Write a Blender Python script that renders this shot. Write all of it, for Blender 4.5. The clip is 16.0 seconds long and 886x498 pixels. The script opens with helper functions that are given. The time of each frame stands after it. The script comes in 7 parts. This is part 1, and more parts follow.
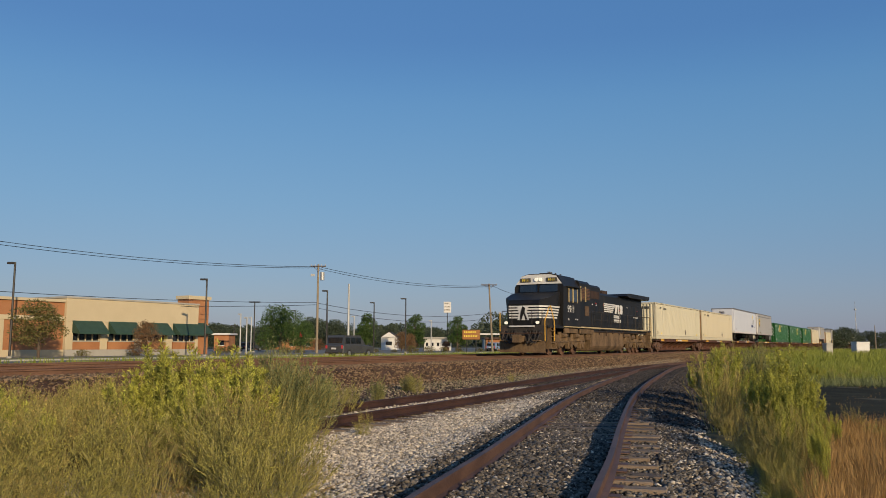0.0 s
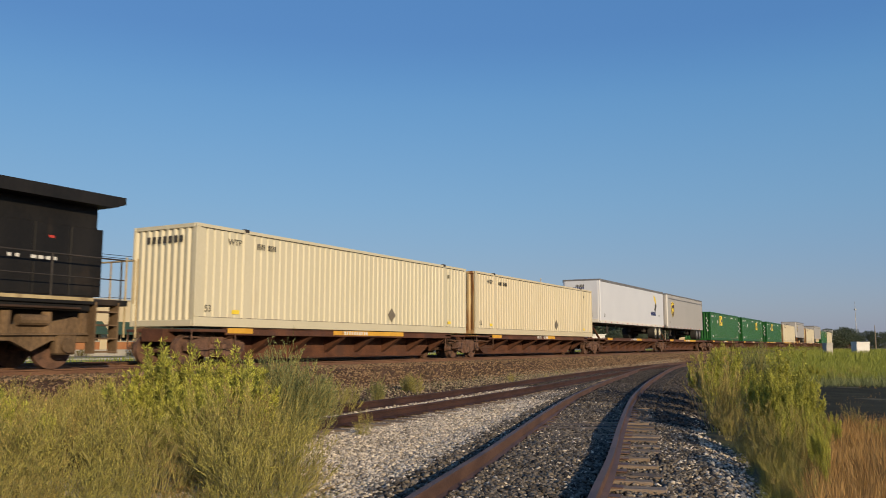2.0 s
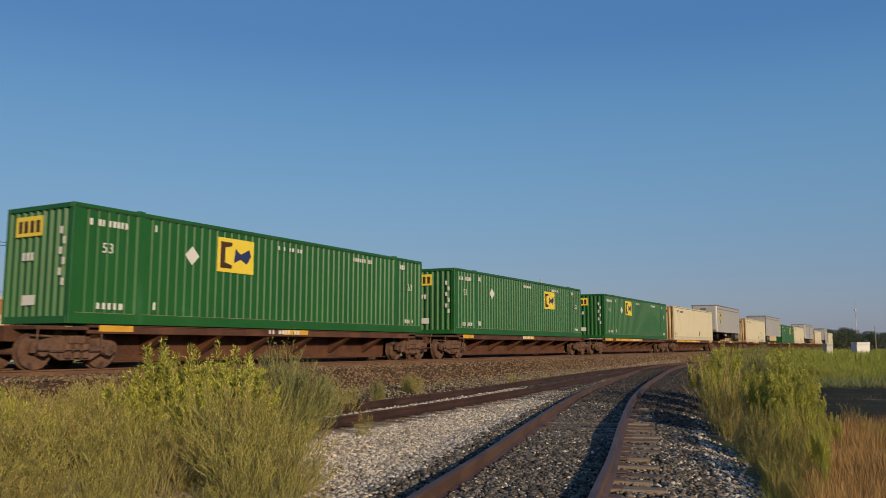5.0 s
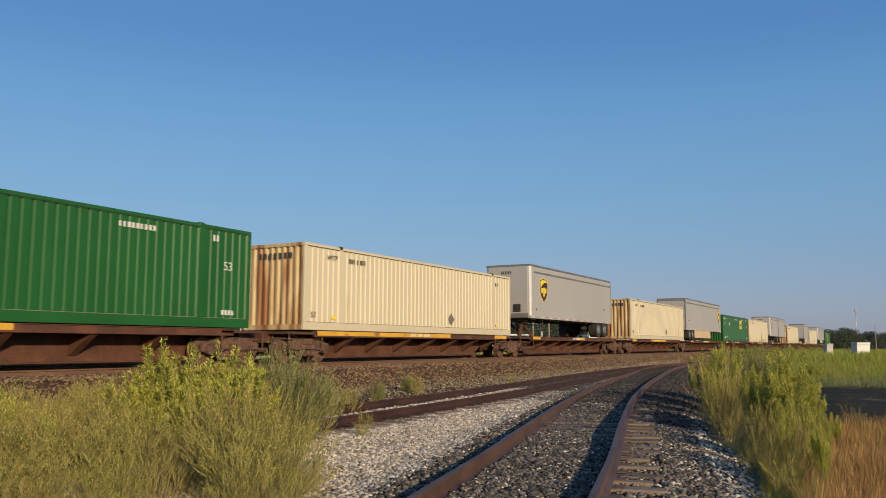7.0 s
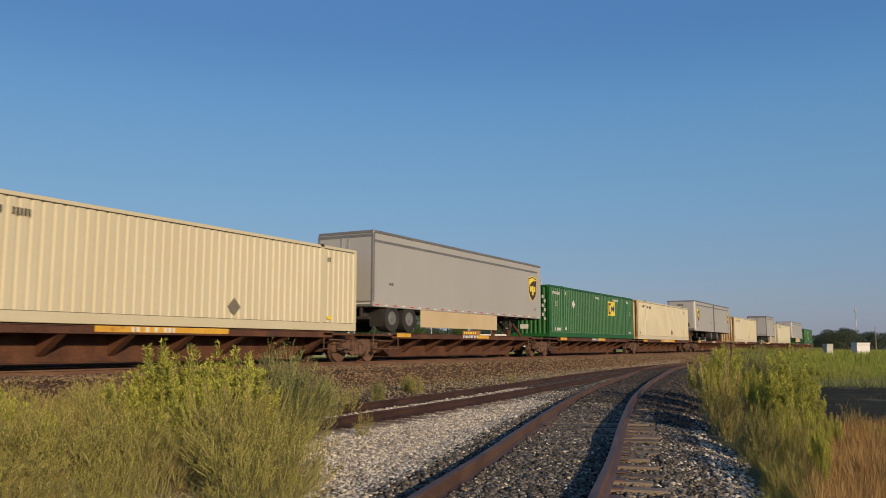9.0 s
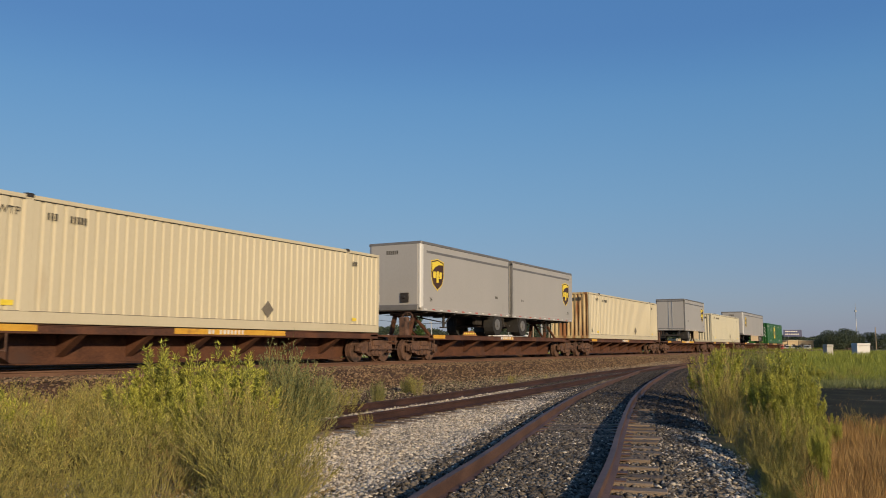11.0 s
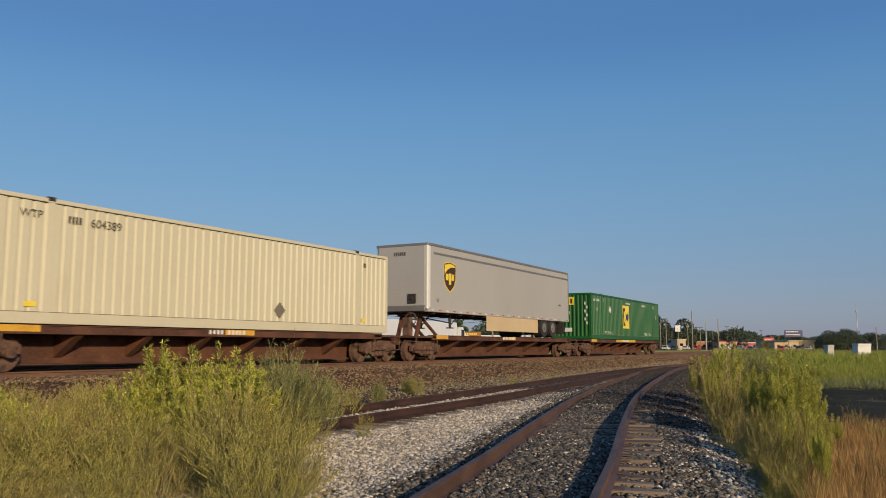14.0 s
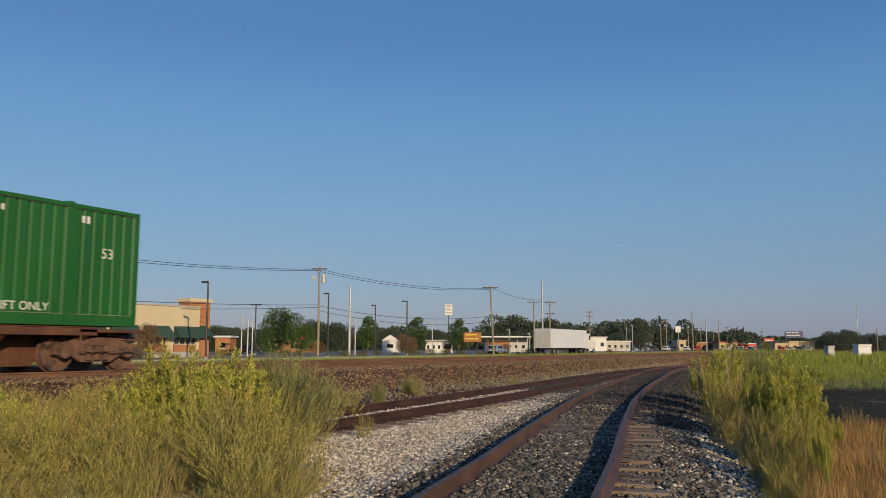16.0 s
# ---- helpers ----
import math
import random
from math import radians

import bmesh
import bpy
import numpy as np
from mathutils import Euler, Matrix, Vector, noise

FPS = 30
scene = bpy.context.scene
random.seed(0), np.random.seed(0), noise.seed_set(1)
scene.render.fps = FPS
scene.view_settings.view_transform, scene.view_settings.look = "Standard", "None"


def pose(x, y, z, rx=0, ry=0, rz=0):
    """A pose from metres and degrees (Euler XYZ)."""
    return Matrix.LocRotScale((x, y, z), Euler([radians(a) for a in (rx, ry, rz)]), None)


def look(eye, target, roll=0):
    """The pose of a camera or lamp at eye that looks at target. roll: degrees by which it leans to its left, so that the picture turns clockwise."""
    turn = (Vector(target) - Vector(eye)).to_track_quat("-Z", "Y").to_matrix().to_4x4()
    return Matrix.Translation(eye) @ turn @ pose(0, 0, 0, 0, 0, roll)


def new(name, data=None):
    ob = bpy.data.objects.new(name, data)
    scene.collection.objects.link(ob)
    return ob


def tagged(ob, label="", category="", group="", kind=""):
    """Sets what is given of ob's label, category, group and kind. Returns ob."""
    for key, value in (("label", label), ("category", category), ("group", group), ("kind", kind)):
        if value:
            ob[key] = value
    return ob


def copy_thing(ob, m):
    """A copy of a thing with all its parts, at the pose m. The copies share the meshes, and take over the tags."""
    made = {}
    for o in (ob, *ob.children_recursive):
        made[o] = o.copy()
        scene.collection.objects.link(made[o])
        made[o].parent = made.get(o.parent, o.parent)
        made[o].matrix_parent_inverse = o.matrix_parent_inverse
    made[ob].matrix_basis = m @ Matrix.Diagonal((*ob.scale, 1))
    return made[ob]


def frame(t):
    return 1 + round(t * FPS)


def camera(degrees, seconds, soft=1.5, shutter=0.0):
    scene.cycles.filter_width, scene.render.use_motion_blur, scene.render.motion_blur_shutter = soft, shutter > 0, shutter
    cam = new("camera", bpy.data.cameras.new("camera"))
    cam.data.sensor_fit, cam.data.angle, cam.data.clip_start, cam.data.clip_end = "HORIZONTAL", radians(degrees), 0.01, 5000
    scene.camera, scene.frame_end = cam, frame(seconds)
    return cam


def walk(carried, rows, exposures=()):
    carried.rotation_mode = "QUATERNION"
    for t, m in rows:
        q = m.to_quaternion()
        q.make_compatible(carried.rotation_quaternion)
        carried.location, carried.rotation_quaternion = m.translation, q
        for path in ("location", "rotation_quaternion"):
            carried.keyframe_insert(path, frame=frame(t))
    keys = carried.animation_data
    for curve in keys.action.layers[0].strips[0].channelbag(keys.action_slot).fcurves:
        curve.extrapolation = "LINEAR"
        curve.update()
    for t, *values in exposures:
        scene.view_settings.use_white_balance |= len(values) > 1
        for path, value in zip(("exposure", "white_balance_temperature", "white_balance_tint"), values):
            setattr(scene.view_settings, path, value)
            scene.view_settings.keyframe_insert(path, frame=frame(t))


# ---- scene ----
EYE = Vector((0.0, 0.0, 1.30))


def aim(dy, dx):
    """Camera pose: a fixed stand with the small sway of a phone on a support."""
    pit = 0.11805 + (dy - 1.7) / 1437.0
    yaw = 0.51321 + (dx - 0.6) / 1437.0
    way = Vector((math.cos(yaw) * math.cos(pit), math.sin(yaw) * math.cos(pit), math.sin(pit)))
    return look(EYE, EYE + way * 10, 0.13)


cam = camera(57.24, 16.0, soft=0.9, shutter=0.08)
walk(cam, [(0, aim(0, 0)), (2, aim(0, 0)), (4, aim(0.2, 0)), (6.4, aim(1.8, 0.5)), (7.6, aim(0.5, 0.3)), (9, aim(1.5, 0.3)),
           (11.4, aim(2.8, 0.6)), (13, aim(3.2, 1.5)), (15.4, aim(3.3, 1.8)), (16, aim(4.6, 2.2))],
     [(0, -0.03), (1, -0.02), (2, 0.1), (3, -0.17), (4, -0.19), (6.5, 0.1), (7, 0.12), (8, -0.02), (16, -0.03)])

# ---- light ----
SUN_EL, SUN_AZ = radians(15.0), math.atan2(-0.57, -0.82)
world = bpy.data.worlds.new("world")
scene.world = world
world.use_nodes = True
wn = world.node_tree
wn.nodes.clear()
sky = wn.nodes.new("ShaderNodeTexSky")
sky.sky_type, sky.sun_disc = "NISHITA", False
sky.sun_elevation, sky.sun_rotation = SUN_EL, SUN_AZ
sky.altitude, sky.air_density, sky.dust_density, sky.ozone_density = 200, 1.0, 1.0, 2.5
bg = wn.nodes.new("ShaderNodeBackground")
bg.inputs["Strength"].default_value = 0.135
wout = wn.nodes.new("ShaderNodeOutputWorld")
haze = wn.nodes.new("ShaderNodeMix")
haze.data_type = "RGBA"
haze.inputs[0].default_value = 0.72
# summer haze: grey-blue low over the horizon, clear blue higher up
up = wn.nodes.new("ShaderNodeTexCoord")
axes = wn.nodes.new("ShaderNodeSeparateXYZ")
tint = wn.nodes.new("ShaderNodeValToRGB")
tint.color_ramp.interpolation = "B_SPLINE"
for k, (z, c) in enumerate([(0.02, (1.536, 1.709, 2.738)), (0.094, (1.095, 1.808, 3.158)), (0.169, (1.036, 2.165, 3.526)), (0.289, (0.635, 1.975, 3.913)), (0.36, (0.40, 1.36, 3.42))]):
    e = tint.color_ramp.elements[k] if k < 2 else tint.color_ramp.elements.new(z)
    e.position, e.color = z, (*(v / 4 for v in c), 1)
gain = wn.nodes.new("ShaderNodeVectorMath")
gain.operation = "SCALE"
gain.inputs["Scale"].default_value = 4.0
wn.links.new(up.outputs["Generated"], axes.inputs[0])
wn.links.new(axes.outputs["Z"], tint.inputs[0])
wn.links.new(tint.outputs[0], gain.inputs[0])
wn.links.new(gain.outputs[0], haze.inputs[7])
wn.links.new(sky.outputs[0], haze.inputs[6])
wn.links.new(haze.outputs[2], bg.inputs[0])
wn.links.new(bg.outputs[0], wout.inputs[0])
sun = new("sun", bpy.data.lights.new("sun", "SUN"))
sun.data.energy, sun.data.angle, sun.data.color = 4.1, radians(0.6), (1.0, 0.79, 0.52)
to_sun = Vector((math.sin(SUN_AZ) * math.cos(SUN_EL), math.cos(SUN_AZ) * math.cos(SUN_EL), math.sin(SUN_EL)))
sun.matrix_world = look(to_sun * 100, (0, 0, 0))


# ---- materials ----
def mat(name, c1, c2, rough=0.75, metal=0.0, scale=2.0, fine=30.0, bump=0.25, dist=0.01, c3=None, wear=0.62, wscale=1.2,
        island=0.0, thing=0.0, stretch=(1, 1, 1), spec=0.4, glow=0.0):
    """Two-scale mottled surface: c1 to c2 by noise, patches of c3 as stains or wear, fine relief."""
    m = bpy.data.materials.new(name)
    m.use_nodes = True
    nt = m.node_tree
    b = nt.nodes["Principled BSDF"]
    co = nt.nodes.new("ShaderNodeTexCoord")
    mp = nt.nodes.new("ShaderNodeMapping")
    mp.inputs["Scale"].default_value = stretch
    nt.links.new(co.outputs["Object"], mp.inputs[0])

    def noise_node(sc, det):
        n = nt.nodes.new("ShaderNodeTexNoise")
        n.inputs["Scale"].default_value, n.inputs["Detail"].default_value = sc, det
        nt.links.new(mp.outputs[0], n.inputs["Vector"])
        return n.outputs[0]

    def math_node(op, a, c):
        n = nt.nodes.new("ShaderNodeMath")
        n.operation = op
        for k, v in enumerate((a, c)):
            if isinstance(v, (int, float)):
                n.inputs[k].default_value = v
            else:
                nt.links.new(v, n.inputs[k])
        return n.outputs[0]

    def ramp(v, lo, hi):
        n = nt.nodes.new("ShaderNodeMapRange")
        n.inputs[1].default_value, n.inputs[2].default_value = lo, hi
        nt.links.new(v, n.inputs[0])
        return n.outputs[0]

    def mix(fac, a, c):
        n = nt.nodes.new("ShaderNodeMix")
        n.data_type = "RGBA"
        nt.links.new(fac, n.inputs[0])
        for k, v in ((6, a), (7, c)):
            if isinstance(v, tuple):
                n.inputs[k].default_value = (*v, 1)
            else:
                nt.links.new(v, n.inputs[k])
        return n.outputs[2]

    big, small = noise_node(scale, 5), noise_node(fine, 3)
    f = ramp(math_node("ADD", math_node("MULTIPLY", big, 0.6), math_node("MULTIPLY", small, 0.4)), 0.36, 0.64)
    if island:
        g = nt.nodes.new("ShaderNodeNewGeometry")
        f = math_node("ADD", math_node("MULTIPLY", f, 1 - island), math_node("MULTIPLY", g.outputs["Random Per Island"], island))
    if thing:
        g = nt.nodes.new("ShaderNodeObjectInfo")
        f = math_node("ADD", math_node("MULTIPLY", f, 1 - thing), math_node("MULTIPLY", g.outputs["Random"], thing))
    col = mix(f, c1, c2)
    if c3:
        w = noise_node(wscale, 7)
        col = mix(ramp(w, wear, wear + 0.13), col, c3)
    nt.links.new(col, b.inputs["Base Color"])
    b.inputs["Roughness"].default_value, b.inputs["Metallic"].default_value = rough, metal
    b.inputs["Specular IOR Level"].default_value = spec
    if bump:
        bn = nt.nodes.new("ShaderNodeBump")
        bn.inputs["Strength"].default_value, bn.inputs["Distance"].default_value = bump, dist
        nt.links.new(small, bn.inputs["Height"])
        nt.links.new(bn.outputs[0], b.inputs["Normal"])
    if glow:
        b.inputs["Emission Color"].default_value = (*c2, 1)
        b.inputs["Emission Strength"].default_value = glow
    return m


def leafy(name, c1, c2, rough=0.6, island=0.8):
    """Leaf surface that lets a little light through."""
    m = mat(name, c1, c2, rough=rough, bump=0.0, island=island, spec=0.25)
    nt = m.node_tree
    b = nt.nodes["Principled BSDF"]
    tr = nt.nodes.new("ShaderNodeBsdfTranslucent")
    mx = nt.nodes.new("ShaderNodeMixShader")
    mx.inputs[0].default_value = 0.16
    nt.links.new(b.inputs["Base Color"].links[0].from_socket, tr.inputs[0])
    nt.links.new(b.outputs[0], mx.inputs[1])
    nt.links.new(tr.outputs[0], mx.inputs[2])
    nt.links.new(mx.outputs[0], nt.nodes["Material Output"].inputs[0])
    return m


M_GROUND = mat("dry_soil_and_grass", (0.038, 0.033, 0.014), (0.09, 0.075, 0.034), 0.95, scale=0.6, fine=18, bump=0.6, dist=0.03, c3=(0.05, 0.06, 0.018), wear=0.5, wscale=0.25)
M_LAWN = mat("mown_verge", (0.14, 0.15, 0.035), (0.26, 0.22, 0.07), 0.95, scale=0.3, fine=9, bump=0.5, dist=0.04)
# very dark earth colour that stands in for shade on the meadow
M_SHADED_GROUND = mat("shade_tinted_ground", (0.03, 0.029, 0.019), (0.06, 0.055, 0.034), 0.98, scale=1.0, fine=25, bump=0.6, dist=0.02, spec=0.05)
M_ASPHALT = mat("asphalt", (0.10, 0.097, 0.09), (0.15, 0.145, 0.135), 0.9, scale=0.4, fine=30, bump=0.3)
M_CONCRETE = mat("concrete", (0.33, 0.31, 0.265), (0.41, 0.385, 0.335), 0.9, scale=0.8, fine=25, bump=0.2)
M_BED_LIGHT = mat("limestone_bed", (0.07, 0.06, 0.045), (0.20, 0.165, 0.125), 0.95, scale=2, fine=22, bump=1.0, dist=0.05)
M_BED_DARK = mat("cinder_bed", (0.012, 0.010, 0.009), (0.05, 0.041, 0.033), 0.95, scale=2, fine=22, bump=1.0, dist=0.05)
M_BED_MAIN = mat("iron_stained_bed", (0.035, 0.018, 0.011), (0.115, 0.060, 0.034), 0.95, scale=1.5, fine=18, bump=1.0, dist=0.05)
M_STONE_LIGHT = mat("limestone_chips", (0.10, 0.082, 0.06), (0.80, 0.68, 0.52), 0.9, fine=60, bump=0.3, island=0.8)
M_STONE_DARK = mat("grey_chips", (0.008, 0.006, 0.005), (0.215, 0.178, 0.135), 0.9, fine=60, bump=0.3, island=0.85)
M_STONE_MAIN = mat("iron_stained_chips", (0.018, 0.011, 0.007), (0.34, 0.222, 0.122), 0.9, fine=60, bump=0.3, island=0.85)
M_STONE_TAN = mat("tan_grit", (0.07, 0.05, 0.03), (0.44, 0.345, 0.23), 0.95, fine=60, bump=0.3, island=0.8)
# darkest stone mix, strewn mostly from the turnout outwards
M_STONE_BLACK = mat("near_black_chips", (0.006, 0.005, 0.005), (0.10, 0.082, 0.066), 0.9, fine=60, bump=0.3, island=0.85)
M_RAIL = mat("rusty_rail", (0.075, 0.041, 0.030), (0.16, 0.088, 0.06), 0.6, metal=0.25, scale=3, fine=50, bump=0.2, stretch=(0.4, 1, 1), c3=(0.25, 0.15, 0.10), wear=0.66)
M_RAIL_MAIN = mat("brown_main_rail", (0.12, 0.062, 0.038), (0.22, 0.12, 0.07), 0.6, metal=0.2, scale=2, fine=40, bump=0.1, stretch=(0.3, 1, 1))
M_RAIL_YARD = mat("dark_rusty_rail", (0.028, 0.013, 0.010), (0.078, 0.037, 0.026), 0.7, metal=0.15, scale=3, fine=50, bump=0.2, stretch=(0.4, 1, 1))
M_LOT = mat("worn_lot_asphalt", (0.16, 0.145, 0.115), (0.23, 0.21, 0.165), 0.9, scale=0.3, fine=12, bump=0.2)
M_SILL = mat("dirty_cream_stripe", (0.34, 0.26, 0.13), (0.48, 0.38, 0.21), 0.7, scale=2, fine=20, bump=0.1, c3=(0.14, 0.09, 0.05), wear=0.6)
M_TIE = mat("weathered_tie", (0.055, 0.036, 0.025), (0.30, 0.222, 0.152), 0.92, scale=4, fine=30, bump=0.7, dist=0.015, stretch=(6, 1, 6), thing=0.5)
M_CREAM = mat("cream_paint", (0.53, 0.46, 0.31), (0.58, 0.51, 0.355), 0.5, scale=0.7, fine=25, bump=0.03, c3=(0.45, 0.35, 0.21), wear=0.68, wscale=0.6, stretch=(1, 1, 0.35))
M_CREAM_PALE = mat("pale_cream_paint", (0.52, 0.475, 0.335), (0.575, 0.525, 0.38), 0.5, scale=0.7, fine=25, bump=0.03, c3=(0.48, 0.40, 0.27), wear=0.68, wscale=0.6, stretch=(1, 1, 0.35))
M_CREAM_RUST = mat("rust_streaked_cream", (0.46, 0.32, 0.14), (0.55, 0.44, 0.24), 0.6, scale=1.0, fine=25, bump=0.05, c3=(0.24, 0.10, 0.032), wear=0.47, wscale=2.2, stretch=(1, 1, 0.12))
M_GREEN = mat("green_paint", (0.011, 0.082, 0.014), (0.017, 0.108, 0.020), 0.42, scale=0.7, fine=25, bump=0.03, c3=(0.05, 0.15, 0.06), wear=0.66, wscale=0.7, stretch=(1, 1, 0.4))
M_WHITE_TRAILER = mat("white_trailer_skin", (0.57, 0.58, 0.61), (0.62, 0.63, 0.65), 0.35, scale=0.6, fine=20, bump=0.02, c3=(0.48, 0.47, 0.44), wear=0.68)
M_GREY_TRAILER = mat("pale_grey_trailer_skin", (0.345, 0.33, 0.305), (0.385, 0.365, 0.34), 0.45, scale=0.5, fine=20, bump=0.03, c3=(0.30, 0.285, 0.26), wear=0.66, stretch=(1, 1, 0.4))
M_ALU = mat("aluminium_rail", (0.45, 0.45, 0.44), (0.60, 0.60, 0.58), 0.35, metal=0.8, scale=2, bump=0.05)
M_ALU_DARK = mat("dull_grey_band", (0.15, 0.145, 0.14), (0.21, 0.20, 0.19), 0.5, metal=0.2, scale=2, bump=0.05)
M_WHITE = mat("white_paint", (0.60, 0.58, 0.53), (0.66, 0.64, 0.60), 0.5, bump=0.03, c3=(0.55, 0.50, 0.42), wear=0.66, wscale=3)
M_BLACK = mat("black_loco_paint", (0.009, 0.0085, 0.008), (0.019, 0.017, 0.015), 0.5, scale=1.2, fine=25, bump=0.05, c3=(0.05, 0.036, 0.024), wear=0.6, wscale=0.8, stretch=(1, 1, 0.4), spec=0.22)
M_DARK = mat("dark_iron", (0.022, 0.019, 0.017), (0.05, 0.042, 0.036), 0.7, bump=0.2, c3=(0.10, 0.06, 0.04), wear=0.6)
M_DUST = mat("dust_caked_running_gear", (0.072, 0.045, 0.023), (0.195, 0.125, 0.066), 0.9, scale=1.6, fine=25, bump=0.4, c3=(0.05, 0.032, 0.022), wear=0.6, wscale=1.5, stretch=(1, 1, 0.4))
M_SCREEN = mat("brown_screen", (0.026, 0.014, 0.009), (0.055, 0.030, 0.017), 0.8, scale=2, fine=40, bump=0.4)
M_LOCKER = mat("dusty_locker_door", (0.075, 0.045, 0.024), (0.12, 0.075, 0.042), 0.85, scale=2, fine=30, bump=0.2)
M_SLAT = mat("rusty_louvre", (0.10, 0.05, 0.028), (0.20, 0.105, 0.06), 0.8, scale=3, fine=30, bump=0.2)
M_RUST = mat("rust_brown_car_paint", (0.052, 0.021, 0.012), (0.135, 0.055, 0.027), 0.75, scale=1.5, fine=25, bump=0.25, c3=(0.07, 0.035, 0.025), wear=0.55, wscale=1.0)
M_BOGIE = mat("grimy_bogie", (0.075, 0.04, 0.028), (0.17, 0.092, 0.058), 0.85, scale=4, fine=30, bump=0.4, c3=(0.03, 0.022, 0.018), wear=0.55, wscale=3)
M_YELLOW = mat("yellow_deck_paint", (0.55, 0.28, 0.03), (0.70, 0.40, 0.05), 0.6, scale=2, bump=0.1, c3=(0.30, 0.13, 0.04), wear=0.58, wscale=2.5)
M_GOLD = mat("logo_yellow", (0.72, 0.53, 0.04), (0.80, 0.61, 0.06), 0.5, bump=0.0)
M_BROWN = mat("logo_brown", (0.05, 0.022, 0.010), (0.075, 0.034, 0.015), 0.45, bump=0.0)
M_NAVY = mat("logo_navy", (0.02, 0.025, 0.09), (0.03, 0.04, 0.13), 0.5, bump=0.0)
M_MARK = mat("faded_black_marking", (0.03, 0.028, 0.025), (0.10, 0.09, 0.07), 0.7, bump=0.0, fine=60)
M_PLACARD = mat("grey_placard", (0.14, 0.12, 0.09), (0.22, 0.19, 0.14), 0.7, bump=0.0)
M_RED = mat("red_reflector", (0.42, 0.04, 0.03), (0.50, 0.06, 0.04), 0.4, bump=0.0)
M_TYRE = mat("tyre_rubber", (0.018, 0.017, 0.016), (0.04, 0.036, 0.032), 0.85, bump=0.3)
M_GLASS = mat("dark_window_glass", (0.012, 0.016, 0.020), (0.02, 0.025, 0.03), 0.08, bump=0.0, spec=0.8)
M_LAMP = mat("lit_headlight", (1.0, 0.93, 0.75), (1.0, 0.95, 0.8), 0.3, bump=0.0, glow=0.25)
M_BRICK = mat("orange_brick", (0.32, 0.135, 0.058), (0.42, 0.195, 0.085), 0.9, scale=0.7, fine=14, bump=0.2)
M_STUCCO = mat("buff_stucco", (0.50, 0.41, 0.26), (0.56, 0.465, 0.30), 0.9, scale=0.6, fine=20, bump=0.1)
M_AWNING = mat("green_awning_cloth", (0.022, 0.052, 0.034), (0.036, 0.075, 0.05), 0.7, scale=1.5, bump=0.1)
M_WOODPOLE = mat("weathered_pole_wood", (0.20, 0.155, 0.10), (0.34, 0.275, 0.19), 0.9, scale=3, fine=30, bump=0.4, stretch=(4, 4, 0.4))
M_STEELPOLE = mat("galvanised_pole", (0.34, 0.34, 0.33), (0.44, 0.44, 0.42), 0.5, metal=0.3, bump=0.05)
M_BRONZE = mat("dark_bronze_pole", (0.022, 0.020, 0.019), (0.04, 0.037, 0.034), 0.5, bump=0.05)
M_BARK = mat("bark", (0.07, 0.05, 0.035), (0.14, 0.10, 0.07), 0.95, scale=6, fine=30, bump=0.6, stretch=(3, 3, 0.6))
M_LEAF_TREE = leafy("tree_leaf", (0.03, 0.065, 0.014), (0.105, 0.16, 0.04))
M_LEAF_OLIVE = leafy("olive_tree_leaf", (0.08, 0.085, 0.02), (0.22, 0.18, 0.06))
M_LEAF_RED = leafy("russet_tree_leaf", (0.12, 0.075, 0.035), (0.26, 0.14, 0.065))
# leaf green greyed towards blue: distance haze mixed into the colour
M_LEAF_FAR = leafy("haze_tinted_far_leaf", (0.035, 0.052, 0.034), (0.105, 0.125, 0.07))
M_WEED = leafy("olive_weed_leaf", (0.030, 0.032, 0.007), (0.58, 0.51, 0.115))
M_WEED_BRIGHT = leafy("bright_weed_leaf", (0.045, 0.058, 0.010), (0.66, 0.635, 0.11))
M_WEED_BLUE = leafy("grey_green_weed_leaf", (0.035, 0.05, 0.018), (0.30, 0.32, 0.13))
M_WEED_TAN = leafy("tan_weed_leaf", (0.065, 0.048, 0.014), (0.60, 0.455, 0.13))
M_WEED_DRY = leafy("dry_weed_leaf", (0.12, 0.07, 0.028), (0.50, 0.35, 0.14))
M_STEM = mat("weed_stem", (0.09, 0.085, 0.022), (0.44, 0.375, 0.12), 0.85, bump=0.0, island=0.6)
M_GRASS = leafy("field_grass", (0.10, 0.14, 0.02), (0.34, 0.35, 0.06))
M_GRASS_DRY = leafy("russet_dry_grass", (0.22, 0.12, 0.042), (0.52, 0.32, 0.115))
M_SIGN_BROWN = mat("brown_sign_face", (0.26, 0.105, 0.02), (0.30, 0.125, 0.025), 0.5, bump=0.0)
M_SUV = mat("dark_grey_car_paint", (0.05, 0.052, 0.055), (0.065, 0.067, 0.07), 0.25, bump=0.0, spec=0.6)
M_CARBLUE = mat("pale_blue_car_paint", (0.20, 0.27, 0.38), (0.24, 0.31, 0.42), 0.25, bump=0.0, spec=0.6)
M_WIRE = mat("black_cable", (0.012, 0.012, 0.013), (0.02, 0.02, 0.02), 0.6, bump=0.0)
M_REDSIGN = mat("red_sign", (0.45, 0.035, 0.04), (0.52, 0.05, 0.05), 0.5, bump=0.0)
M_SIDING = mat("grey_block_wall", (0.40, 0.38, 0.33), (0.50, 0.47, 0.41), 0.85, scale=1, bump=0.1)
M_TAN_WALL = mat("tan_wall", (0.48, 0.36, 0.21), (0.55, 0.42, 0.26), 0.85, scale=1, bump=0.1)


# ---- building helpers ----
def bm_new():
    return bmesh.new()


